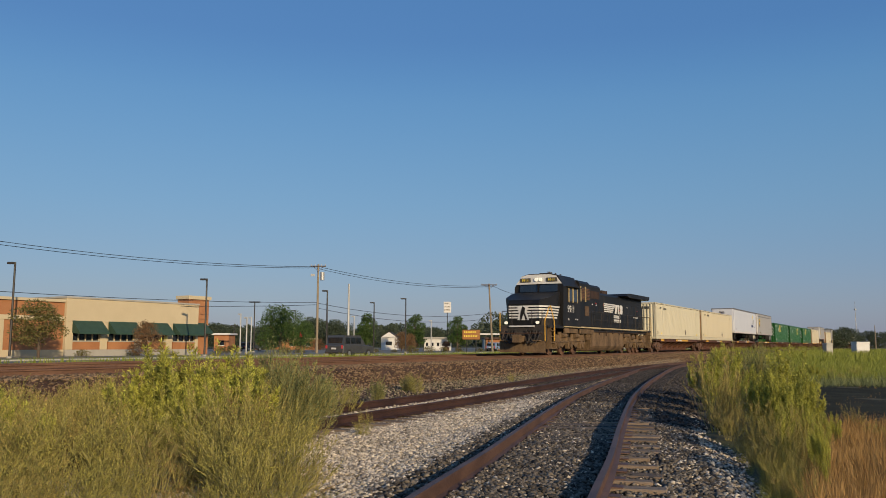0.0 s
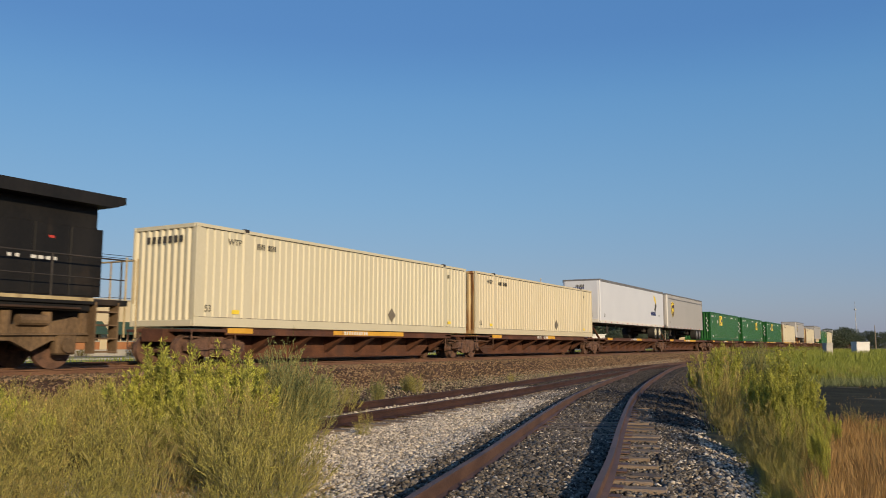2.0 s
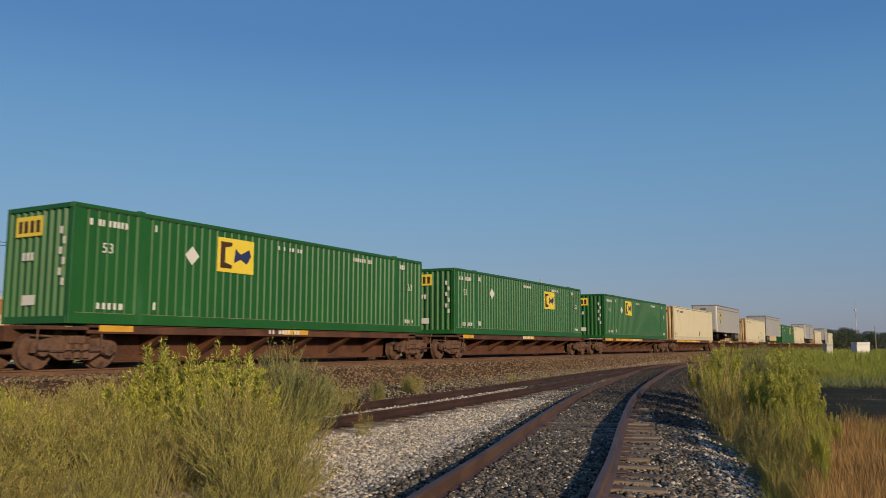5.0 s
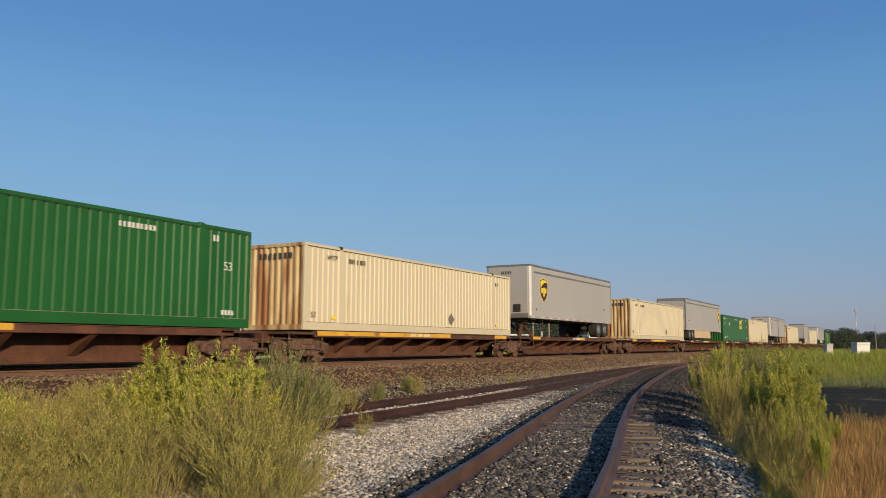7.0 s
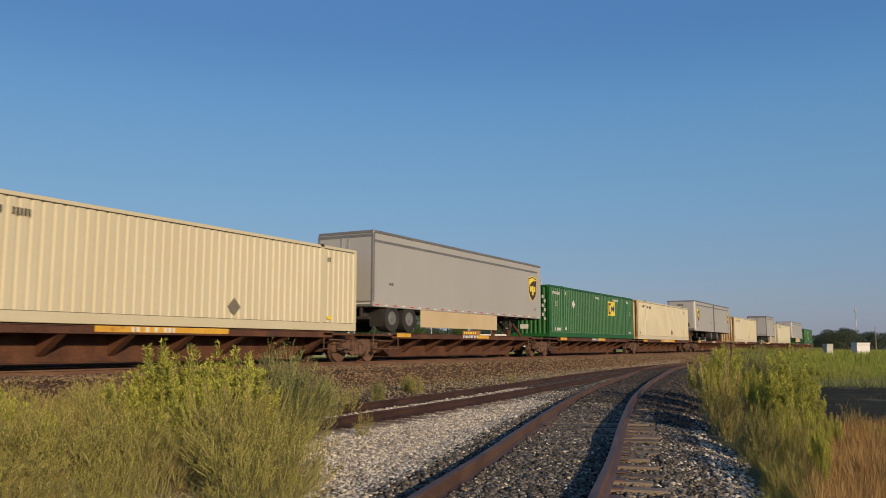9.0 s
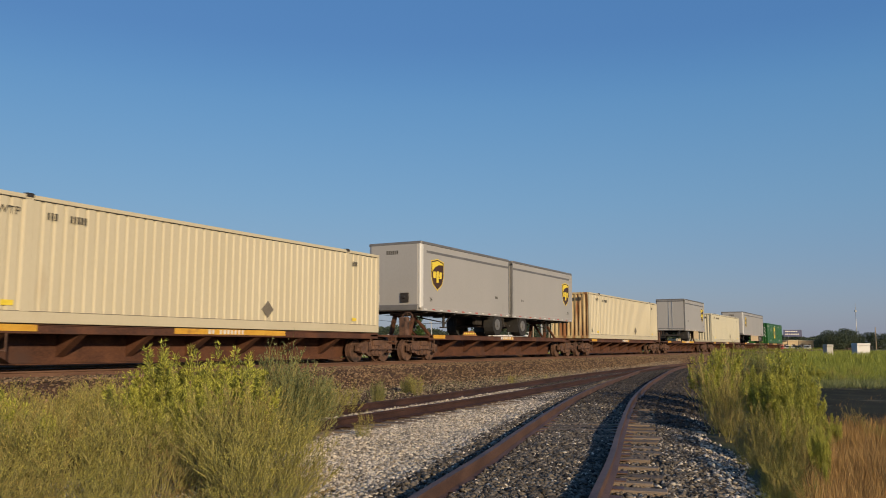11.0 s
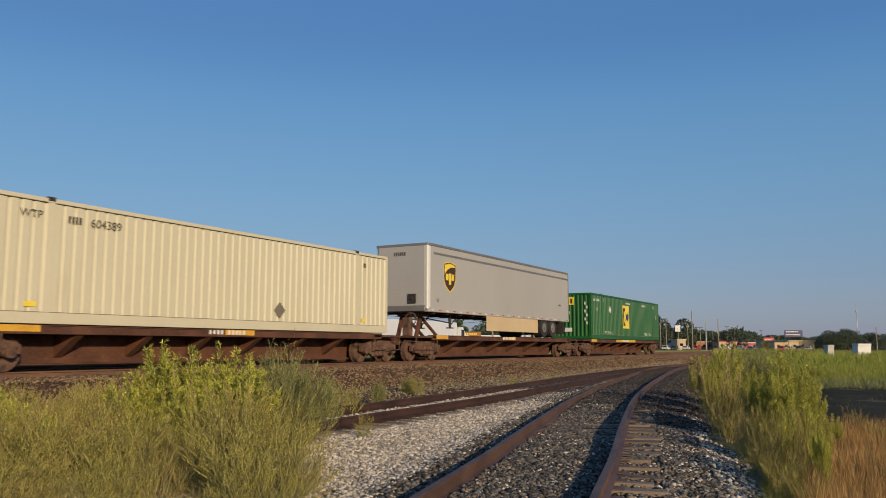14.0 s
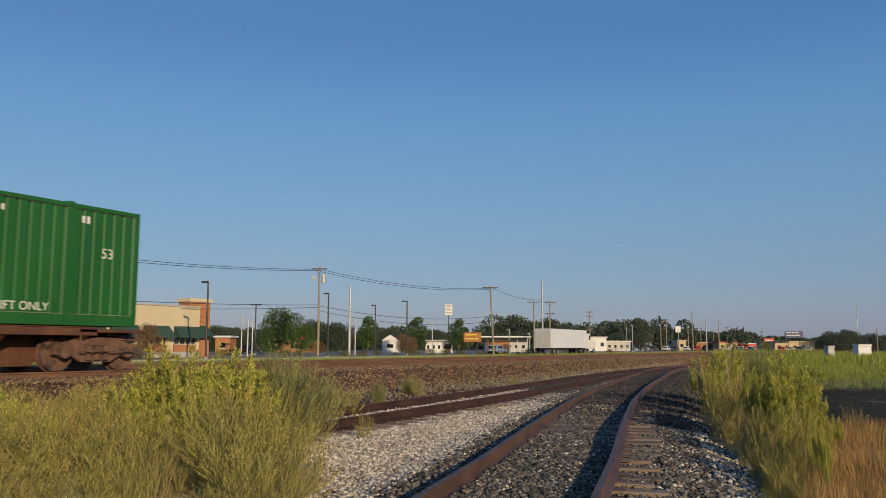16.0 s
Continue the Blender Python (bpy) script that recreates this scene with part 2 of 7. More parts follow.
def box(bm, x0, x1, y0, y1, z0, z1, bevel=0.0):
    r = bmesh.ops.create_cube(bm, size=1.0, matrix=Matrix.Translation(((x0 + x1) / 2, (y0 + y1) / 2, (z0 + z1) / 2))
                              @ Matrix.Diagonal((abs(x1 - x0), abs(y1 - y0), abs(z1 - z0), 1)))
    if bevel:
        es = list({e for v in r["verts"] for e in v.link_edges})
        bmesh.ops.bevel(bm, geom=es, offset=bevel, segments=1, affect="EDGES")
    return bm


def rod(bm, p, q, r0, r1=None, seg=8):
    """A tapered rod from p to q."""
    p, q = Vector(p), Vector(q)
    d = q - p
    m = Matrix.Translation((p + q) / 2) @ d.to_track_quat("Z", "Y").to_matrix().to_4x4()
    bmesh.ops.create_cone(bm, cap_ends=True, segments=seg, radius1=r0, radius2=r0 if r1 is None else r1, depth=d.length, matrix=m)
    return bm


def prism(bm, outline, y0, y1):
    """An x-z outline drawn out from y0 to y1."""
    a = [bm.verts.new((x, y0, z)) for x, z in outline]
    b = [bm.verts.new((x, y1, z)) for x, z in outline]
    bm.faces.new(a)
    bm.faces.new(b[::-1])
    for i in range(len(a)):
        j = (i + 1) % len(a)
        bm.faces.new((a[j], a[i], b[i], b[j]))
    bmesh.ops.recalc_face_normals(bm, faces=bm.faces[:])
    return bm


def prism_x(bm, outline, x0, x1):
    """A y-z outline drawn out from x0 to x1."""
    a = [bm.verts.new((x0, y, z)) for y, z in outline]
    b = [bm.verts.new((x1, y, z)) for y, z in outline]
    bm.faces.new(a)
    bm.faces.new(b[::-1])
    for i in range(len(a)):
        j = (i + 1) % len(a)
        bm.faces.new((a[j], a[i], b[i], b[j]))
    bmesh.ops.recalc_face_normals(bm, faces=bm.faces[:])
    return bm


def mesh_of(name, bm, material):
    me = bpy.data.meshes.new(name)
    bm.to_mesh(me)
    bm.free()
    me.materials.append(material)
    return me


def part(name, bm, material, parent, label=""):
    ob = new(name, mesh_of(name, bm, material))
    ob.parent = parent
    return tagged(ob, label)


def solid(name, bm, material, **tags):
    """A thing or a piece of the setting that is one mesh."""
    return tagged(new(name, mesh_of(name, bm, material)), **tags)


def raw(name, verts, faces, material, parent=None):
    me = bpy.data.meshes.new(name)
    me.from_pydata([tuple(v) for v in verts], [], [tuple(f) for f in faces])
    me.materials.append(material)
    ob = new(name, me)
    if parent:
        ob.parent = parent
    return ob


def lettering(name, words, size, m, material, parent, label=""):
    """Raised lettering, as a thin mesh."""
    cu = bpy.data.curves.new(name, "FONT")
    cu.body, cu.size, cu.extrude, cu.align_x = words, size, 0.002, "CENTER"
    tmp = bpy.data.objects.new("tmp", cu)
    me = bpy.data.meshes.new_from_object(tmp)
    bpy.data.objects.remove(tmp)
    me.materials.append(material)
    ob = new(name, me)
    ob.parent, ob.matrix_basis = parent, m
    return tagged(ob, label)


def bars(bm, x, z, n, w, h, y, gap=0.35, seed=0):
    """A line of writing too small to read, as upright bars on the face y."""
    r = random.Random(seed)
    for i in range(n):
        if r.random() < 0.12:
            continue
        x0 = x + i * w * (1 + gap)
        box(bm, x0, x0 + w * (0.6 + 0.4 * r.random()), y - 0.004, y + 0.002, z, z + h)
# ---- the ground and the tracks ----
MAIN_Y, MAIN_Z = 18.325, 0.70


def bend(points):
    """A smooth line y(x) through a few fixed points."""
    xs = np.array([p[0] for p in points], float)
    ys = np.array([p[1] for p in points], float)
    sl = np.gradient(ys, xs)

    def at(x):
        x = np.clip(np.asarray(x, float), xs[0], xs[-1])
        i = np.clip(np.searchsorted(xs, x) - 1, 0, len(xs) - 2)
        h = xs[i + 1] - xs[i]
        u = (x - xs[i]) / h
        return ((1 + 2 * u) * (1 - u) ** 2 * ys[i] + u * (1 - u) ** 2 * h * sl[i]
                + u * u * (3 - 2 * u) * ys[i + 1] + u * u * (u - 1) * h * sl[i + 1])
    return at


yard_line = bend([(-60, 6.2), (-20, 7.6), (11.4, 9.72), (18.9, 10.3), (25.7, 11.12), (35, 12.3), (45, 13.3), (56, 13.95), (70, 14.1), (300, 14.1)])
spur_line = bend([(-30, -6.2), (0, 1.25), (6.5, 3.08), (9.1, 3.75), (12.6, 4.72), (20, 6.68), (28.4, 8.6), (37, 10.35), (46, 12.1), (56, 13.6), (64, 14.05), (70, 14.1), (300, 14.1)])


def ground_z(x, y):
    """Height of the natural ground."""
    low = -0.36 + 0.05 * np.sin(x * 0.7 + y * 1.3) + 0.04 * np.sin(x * 1.9 - y * 0.8)
    t = np.clip((y - 24) / 6.0, 0, 1)
    far = np.clip((x - 60) / 60.0, 0, 1)
    low = low * (1 - far) + 0.0 * far
    return low * (1 - t) + 0.1 * t


def make_ground():
    def steps(a, b, near, far):
        return np.unique(np.concatenate([np.linspace(a, b, near), -np.geomspace(abs(a) + 3, 3500, far) if a < 0 else [], np.geomspace(b + 3, 3500, far)]))
    xs, ys = steps(-20.0, 60.0, 110, 16), steps(-12.0, 32.0, 66, 16)
    X, Y = np.meshgrid(xs, ys, indexing="ij")
    Z = ground_z(X, Y)
    n = len(ys)
    verts = np.stack([X, Y, Z], -1).reshape(-1, 3)
    faces = [(i * n + j, (i + 1) * n + j, (i + 1) * n + j + 1, i * n + j + 1) for i in range(len(xs) - 1) for j in range(n - 1)]
    tagged(raw("ground", verts, faces, M_GROUND), "dry soil with thin grass beside the railway", "ground", kind="structure")


def ribbon(name, line, profile, x0, x1, step, material, label, jitter=0.0):
    """A profile of (offset, z) carried along a line."""
    xs = np.arange(x0, x1 + step, step)
    ys = line(xs)
    n = len(profile)
    r = np.random.RandomState(3)
    verts = []
    for x, y, s in zip(xs, ys, np.gradient(ys, xs)):
        k = math.hypot(1, s)
        for o, z in profile:
            verts.append((x - s / k * o, y + o / k, z + jitter * (r.rand() - 0.5)))
    faces = [(i * n + j, (i + 1) * n + j, (i + 1) * n + j + 1, i * n + j + 1) for i in range(len(xs) - 1) for j in range(n - 1)]
    return tagged(raw(name, verts, faces, material), label, "ballast", kind="structure")


def flat(y):
    return lambda x: np.full_like(np.asarray(x, float), y)


RAIL_SHAPE = [(-0.036, 0), (0.036, 0), (0.037, -0.035), (0.01, -0.048), (0.009, -0.14), (0.07, -0.16), (0.07, -0.172), (-0.07, -0.172), (-0.07, -0.16), (-0.009, -0.14), (-0.01, -0.048), (-0.037, -0.035)]


def rail(line, off, top, x0, x1, step, material, parent):
    xs = np.arange(x0, x1 + step, step)
    ys = line(xs)
    n = len(RAIL_SHAPE)
    verts = []
    for x, y, s in zip(xs, ys, np.gradient(ys, xs)):
        k = math.hypot(1, s)
        for o, z in RAIL_SHAPE:
            verts.append((x - s / k * (off + o), y + (off + o) / k, top + z))
    faces = [(i * n + j, i * n + (j + 1) % n, (i + 1) * n + (j + 1) % n, (i + 1) * n + j) for i in range(len(xs) - 1) for j in range(n)]
    faces += [tuple(range(n)), tuple(range(len(verts) - 1, len(verts) - n - 1, -1))]
    return raw("rail", verts, faces, material, parent)


def track(name, line, top, x0, x1, t0, t1, step, material, label, tie_gap=0.56, seed=0):
    th = tagged(new(name), label, "railway track", kind="structure")
    for off in (-0.7525, 0.7525):
        rail(line, off, top, x0, x1, step, material, th)
    bm = bm_new()
    box(bm, -0.115, 0.115, -1.30, 1.30, -0.10, 0.0, 0.012)
    me = mesh_of("tie", bm, M_TIE)
    pl = bm_new()
    box(pl, -0.09, 0.09, -0.19, 0.19, 0, 0.012)
    pme = mesh_of("tie_plate", pl, material)
    r = random.Random(seed)
    x = t0
    while x < t1:
        y, y2 = float(line(x)), float(line(x + 0.1))
        a = math.atan2(y2 - y, 0.1)
        o = new("tie", me)
        o.parent = th
        o.matrix_basis = pose(x + r.uniform(-0.06, 0.06), y + r.uniform(-0.12, 0.12), top - 0.172 - r.uniform(0.0, 0.022), r.uniform(-0.6, 0.6), r.uniform(-4, 4), math.degrees(a) + r.uniform(-3, 3))
        if x < 22:
            for off in (-0.7525, 0.7525):
                q = new("tie_plate", pme)
                q.parent = th
                q.matrix_basis = pose(x - math.sin(a) * off, y + math.cos(a) * off, top - 0.178, 0, 0, math.degrees(a))
        x += tie_gap
    return th


make_ground()
ribbon("ballast_bed_yard", yard_line, [(-2.9, -0.42), (-2.2, -0.29), (-1.35, -0.245), (-0.75, -0.25), (-0.6, -0.2), (0.6, -0.2), (1.35, -0.22), (2.2, -0.27), (3.0, -0.45)], -60, 74, 0.5, M_BED_LIGHT, "pale crushed limestone under the yard track", 0.03)
ribbon("ballast_bed_spur", spur_line, [(-2.7, -0.44), (-2.0, -0.27), (-1.42, -0.225), (-0.8, -0.225), (-0.7, -0.19), (1.3, -0.19), (1.75, -0.24), (2.2, -0.40)], -30, 74, 0.5, M_BED_DARK, "dark grey ballast under the curved spur", 0.03)
ribbon("ballast_bed_main", flat(MAIN_Y), [(-6.2, -0.46), (-4.6, -0.22), (-3.1, -0.10), (-2.08, 0.49), (-1.4, 0.53), (1.4, 0.53), (2.2, 0.50), (3.0, 0.53), (6.0, 0.53), (7.2, 0.45), (9.0, 0.02)], -480, 1500, 4.0, M_BED_MAIN, "iron-stained ballast bank of the main line", 0.03)
track("railway_track_main", flat(MAIN_Y), MAIN_Z, -480, 1500, 10, 70, 10, M_RAIL_MAIN, "main line track with brown rails on a raised ballast bank", 0.5, 1)
track("railway_track_far_main", flat(MAIN_Y + 4.4), MAIN_Z, -480, 1500, 12, 60, 10, M_RAIL_MAIN, "second main line track with brown rails", 0.5, 2)
track("railway_track_yard", yard_line, 0.0, -60, 250, 5, 60, 0.5, M_RAIL_YARD, "rusty yard track on pale limestone ballast", 0.56, 3)
track("railway_track_spur", spur_line, 0.0, -30, 66, 3.5, 58, 0.5, M_RAIL, "curved rusty spur track with weathered wooden ties", 0.53, 4)

bm = bm_new()
box(bm, -300, 1400, 41.5, 51.0, -0.2, 0.13)
solid("road", bm, M_ASPHALT, label="two-lane grey asphalt road along the railway", category="road", kind="structure")
bm = bm_new()
box(bm, -300, 1400, 51.0, 51.3, -0.2, 0.24, 0.02)
solid("kerb", bm, M_CONCRETE, label="pale concrete kerb along the road", category="kerb", kind="structure")
bm = bm_new()
box(bm, -300, 1400, 51.3, 57.0, -0.2, 0.2)
box(bm, -300, 1400, 28.5, 41.5, -0.2, 0.13)
solid("verge", bm, M_LAWN, label="sunlit mown grass verge beside the road", category="grass verge", kind="structure")
bm = bm_new()
box(bm, 30, 320, 57.0, 64.0, -0.2, 0.17)
box(bm, 66, 320, 64.0, 130.0, -0.2, 0.16)
solid("parking_lot", bm, M_LOT, label="grey paved parking lot behind the road", category="parking lot", kind="structure")


# ---- the train ----
def way_gone(t):
    """Metres that the train has gone by t seconds."""
    return 24.2 * t + 0.055 * t * t - 0.6 * max(0.0, t - 15.0)


TRAIN = []      # every moving thing of the train with its place along the train


def on_train(name, s, label, category, group=""):
    th = tagged(new(name), label, category, group)
    th.matrix_basis = pose(s, MAIN_Y, MAIN_Z)
    TRAIN.append((th, s))
    return th


DECK = 1.085    # container floor over the rail
W2 = 1.295


def corrugated(bm, x0, x1, y, z0, z1, out, pitch, depth):
    """An upright corrugated sheet along x; out is -1 or 1, the side it faces. Outer face at y, hollows behind."""
    n = max(2, round((x1 - x0) / pitch))
    p = (x1 - x0) / n
    pts = []
    for i in range(n):
        a = x0 + i * p
        pts += [(a, 0), (a + p * 0.60, 0), (a + p * 0.71, 1), (a + p * 0.89, 1)]
    pts.append((x1, 0))
    lo = [bm.verts.new((x, y - out * depth * d, z0)) for x, d in pts]
    hi = [bm.verts.new((x, y - out * depth * d, z1)) for x, d in pts]
    for i in range(len(pts) - 1):
        bm.faces.new((lo[i], lo[i + 1], hi[i + 1], hi[i]) if out < 0 else (lo[i + 1], lo[i], hi[i], hi[i + 1]))


def corrugated_end(bm, x, y0, y1, z0, z1, out, pitch, depth):
    n = max(2, round((y1 - y0) / pitch))
    p = (y1 - y0) / n
    pts = []
    for i in range(n):
        a = y0 + i * p
        pts += [(a, 0), (a + p * 0.3, 0), (a + p * 0.5, 1), (a + p * 0.8, 1)]
    pts.append((y1, 0))
    lo = [bm.verts.new((x - out * depth * d, y, z0)) for y, d in pts]
    hi = [bm.verts.new((x - out * depth * d, y, z1)) for y, d in pts]
    for i in range(len(pts) - 1):
        bm.faces.new((lo[i + 1], lo[i], hi[i], hi[i + 1]) if out < 0 else (lo[i], lo[i + 1], hi[i + 1], hi[i]))


def container(s, paint, end_paint, label, seed, style="cream", logo_x=None, logo_z=1.64, logo_h=1.0, number=""):
    """A 53-foot corrugated container."""
    L, H = 16.15, 2.90
    th = on_train("shipping_container", s, label, "container", "containers on the train")
    z0, z1 = DECK, DECK + H
    P = 2.0
    for y, out in ((-W2, -1), (W2, 1)):
        bm = bm_new()
        for a, b in ((0.16, P - 0.1), (P + 0.1, L - P - 0.1), (L - P + 0.1, L - 0.16)):
            corrugated(bm, a, b, y - out * 0.012, z0 + 0.26, z1 - 0.10, out, 0.29, 0.034)
        part("side_wall", bm, paint, th)
        bm = bm_new()
        box(bm, 0, L, y - out * 0.10, y, z0, z0 + 0.26, 0.01)
        part("bottom_rail", bm, paint, th)
        bm = bm_new()
        box(bm, 0, L, y - out * 0.07, y, z1 - 0.10, z1, 0.01)
        part("top_rail", bm, paint, th)
        # thin dark strip stands in for the shade below the top rail
        part("top_seam", box(bm_new(), 0.16, L - 0.16, y - out * 0.03, y - out * 0.002, z1 - 0.118, z1 - 0.1), M_DARK, th)
        part("bottom_seam", box(bm_new(), 0.16, L - 0.16, y - out * 0.03, y - out * 0.004, z0 + 0.26, z0 + 0.275), M_PLACARD, th)
        for x in (0, P - 0.1, L - P - 0.1, L - 0.16):
            bm = bm_new()
            w = 0.16 if x in (0, L - 0.16) else 0.2
            box(bm, x, x + w, y - out * 0.08, y + out * 0.003, z0 + 0.26, z1 - 0.1, 0.008)
            part("corner_post" if w == 0.16 else "lifting_post", bm, paint, th)
        for x in (P, L - P):
            bm = bm_new()
            box(bm, x - 0.1, x + 0.1, y - out * 0.14, y + out * 0.006, z1 - 0.07, z1 + 0.035, 0.01)
            part("lifting_casting", bm, M_DARK if style == "cream" else paint, th)
    for x, out in ((0, -1), (L, 1)):
        bm = bm_new()
        corrugated_end(bm, x - out * 0.02, -W2 + 0.1, W2 - 0.1, z0 + 0.18, z1 - 0.12, out, 0.27, 0.06)
        part("end_wall", bm, end_paint, th)
        bm = bm_new()
        box(bm, x - out * 0.1, x, -W2 + 0.1, W2 - 0.1, z0, z0 + 0.18, 0.01)
        part("end_sill", bm, end_paint, th)
        bm = bm_new()
        box(bm, x - out * 0.1, x, -W2 + 0.1, W2 - 0.1, z1 - 0.12, z1, 0.01)
        part("end_header", bm, end_paint, th)
    bm = bm_new()
    box(bm, 0.05, L - 0.05, -W2 + 0.07, W2 - 0.07, z1 - 0.05, z1 - 0.02)
    part("roof", bm, paint, th)
    bm = bm_new()
    box(bm, 0.05, L - 0.05, -W2 + 0.1, W2 - 0.1, z0 + 0.02, z0 + 0.12)
    part("container_floor", bm, paint, th)
    f = -W2 - 0.004
    r = random.Random(seed)
    if style == "cream":
        bm = bm_new()
        d = 0.27
        prism(bm, [(L * 0.62 + d, z0 + 0.62), (L * 0.62, z0 + 0.62 + d), (L * 0.62 - d, z0 + 0.62), (L * 0.62, z0 + 0.62 - d)], f - 0.004, f + 0.004)
        part("placard", bm, M_PLACARD, th, "faded grey diamond placard")
        bm = bm_new()
        bars(bm, P + 0.45, z1 - 0.52, 4, 0.07, 0.17, f, seed=seed)
        if number:
            lettering("serial_number", number, 0.30, pose(P + 1.5, f - 0.004, z1 - 0.54, 90), M_MARK, th, "black serial number")
        else:
            bars(bm, P + 0.95, z1 - 0.52, 6, 0.07, 0.17, f, seed=seed + 1)
        lettering("lift_mark", "WTP", 0.26, pose(P - 0.5, f - 0.004, z1 - 0.5, 90), M_MARK, th, "black lifting mark")
        bars(bm, L - P + 0.3, z1 - 0.55, 3, 0.07, 0.16, f, seed=seed + 4)
        part("markings", bm, M_MARK, th, "worn black stencilled markings")
        bm = bm_new()
        box(bm, P - 0.55, P - 0.25, f - 0.003, f + 0.003, z0 + 0.38, z0 + 0.5)
        box(bm, L - P + 0.3, L - P + 0.55, f - 0.003, f + 0.003, z0 + 0.38, z0 + 0.5)
        part("sticker", bm, M_GOLD, th, "small yellow sticker")
        lettering("size_number", "53", 0.27, pose(0.5, f - 0.004, z0 + 0.42, 90), M_MARK, th, "black number 53")
        bm = bm_new()
        for k in range(7):
            y = -0.75 + 0.22 * k
            box(bm, -0.006, 0.002, y, y + 0.13, z1 - 0.52, z1 - 0.32)
        part("end_markings", bm, M_MARK, th, "worn black stencilled markings")
    else:
        bm = bm_new()
        bars(bm, 0.45, z1 - 0.5, 4, 0.09, 0.16, f, seed=seed)
        bars(bm, 1.0, z1 - 0.5, 5, 0.09, 0.16, f, seed=seed + 1)
        bars(bm, L - P - 2.8, z1 - 0.42, 9, 0.1, 0.14, f, seed=seed + 2)
        bars(bm, 7.3, z1 - 0.42, 9, 0.1, 0.12, f, seed=seed + 5)
        bars(bm, P + 0.3, z1 - 0.45, 2, 0.1, 0.18, f, seed=seed + 3)
        bars(bm, L - P + 0.3, z1 - 0.45, 3, 0.1, 0.18, f, seed=seed + 6)
        part("markings", bm, M_WHITE, th, "small white stencilled markings")
        lettering("size_number", "53", 0.36, pose(1.0, f - 0.004, z1 - 1.15, 90), M_WHITE, th, "white number 53")
        lettering("size_number", "53", 0.36, pose(L - 0.95, f - 0.004, z1 - 1.25, 90), M_WHITE, th, "white number 53")
        if logo_h > 1.2:
            for x in (L - P - 1.4, P + 1.4):
                lettering("lift_notice", "TOP LIFT ONLY", 0.27, pose(x, f - 0.004, z0 + 0.32, 90), M_WHITE, th, "white lifting notice")
        else:
            bm = bm_new()
            bars(bm, 0.75, z0 + 0.36, 6, 0.12, 0.16, f, seed=seed + 8)
            bars(bm, P + 0.3, z0 + 0.4, 2, 0.12, 0.2, f, seed=seed + 9)
            bars(bm, L - 1.3, z0 + 0.36, 5, 0.1, 0.14, f, seed=seed + 7)
            part("lift_notice", bm, M_WHITE, th, "small white bars of a notice")
        lx = logo_x
        bm = bm_new()
        lz, k = z0 + logo_z, logo_h / 1.5
        box(bm, lx, lx + 1.5, f - 0.004, f + 0.003, lz, lz + logo_h)
        part("logo_panel", bm, M_GOLD, th, "yellow square emblem panel")
        bm = bm_new()
        prism(bm, [(lx + 0.12, lz + 0.17 * k), (lx + 0.58, lz + 0.17 * k), (lx + 0.58, lz + 0.32 * k), (lx + 0.3, lz + 0.42 * k), (lx + 0.3, lz + 1.07 * k), (lx + 0.58, lz + 1.17 * k), (lx + 0.58, lz + 1.32 * k), (lx + 0.12, lz + 1.32 * k)], f - 0.010, f)
        part("emblem_dark_shape", bm, M_BROWN, th, "dark brown emblem block")
        bm = bm_new()
        prism(bm, [(lx + 0.66, lz + 0.42 * k), (lx + 0.93, lz + 0.62 * k), (lx + 1.2, lz + 0.42 * k), (lx + 1.38, lz + 0.80 * k), (lx + 1.3, lz + 1.10 * k), (lx + 0.93, lz + 0.84 * k), (lx + 0.72, lz + 1.07 * k)], f - 0.010, f)
        part("emblem_blue_shape", bm, M_NAVY, th, "dark blue emblem block")
        bm = bm_new()
        d = 0.26
        cx, cz = 3.75, z1 - 0.95
        prism(bm, [(cx + d, cz), (cx, cz + d), (cx - d, cz), (cx, cz - d)], f - 0.004, f + 0.004)
        part("placard", bm, M_WHITE, th, "white diamond placard")
        bm = bm_new()
        box(bm, -0.008, 0.0, -0.15, 0.9, z1 - 0.75, z1 - 0.25)
        part("end_panel", bm, M_GOLD, th, "yellow emblem panel")
        bm = bm_new()
        for k, y in enumerate((-0.05, 0.18, 0.42, 0.64)):
            box(bm, -0.014, -0.004, y, y + 0.14, z1 - 0.66, z1 - 0.36)
        part("end_emblem", bm, M_BROWN, th, "dark emblem strokes")
        bm = bm_new()
        for k in range(6):
            box(bm, -0.008, 0.0, -1.05 + (k % 2) * 0.12, -0.95 + (k % 2) * 0.12, z0 + 0.9 + k * 0.25, z0 + 1.08 + k * 0.25)
        for k in range(3):
            box(bm, -0.008, 0.0, 0.15 + k * 0.16, 0.26 + k * 0.16, z0 + 1.55, z0 + 1.75)
        box(bm, -0.008, 0.0, 0.0, 0.5, z0 + 0.45, z0 + 0.7)
        part("end_markings", bm, M_WHITE, th, "small white stencilled markings")
    return th


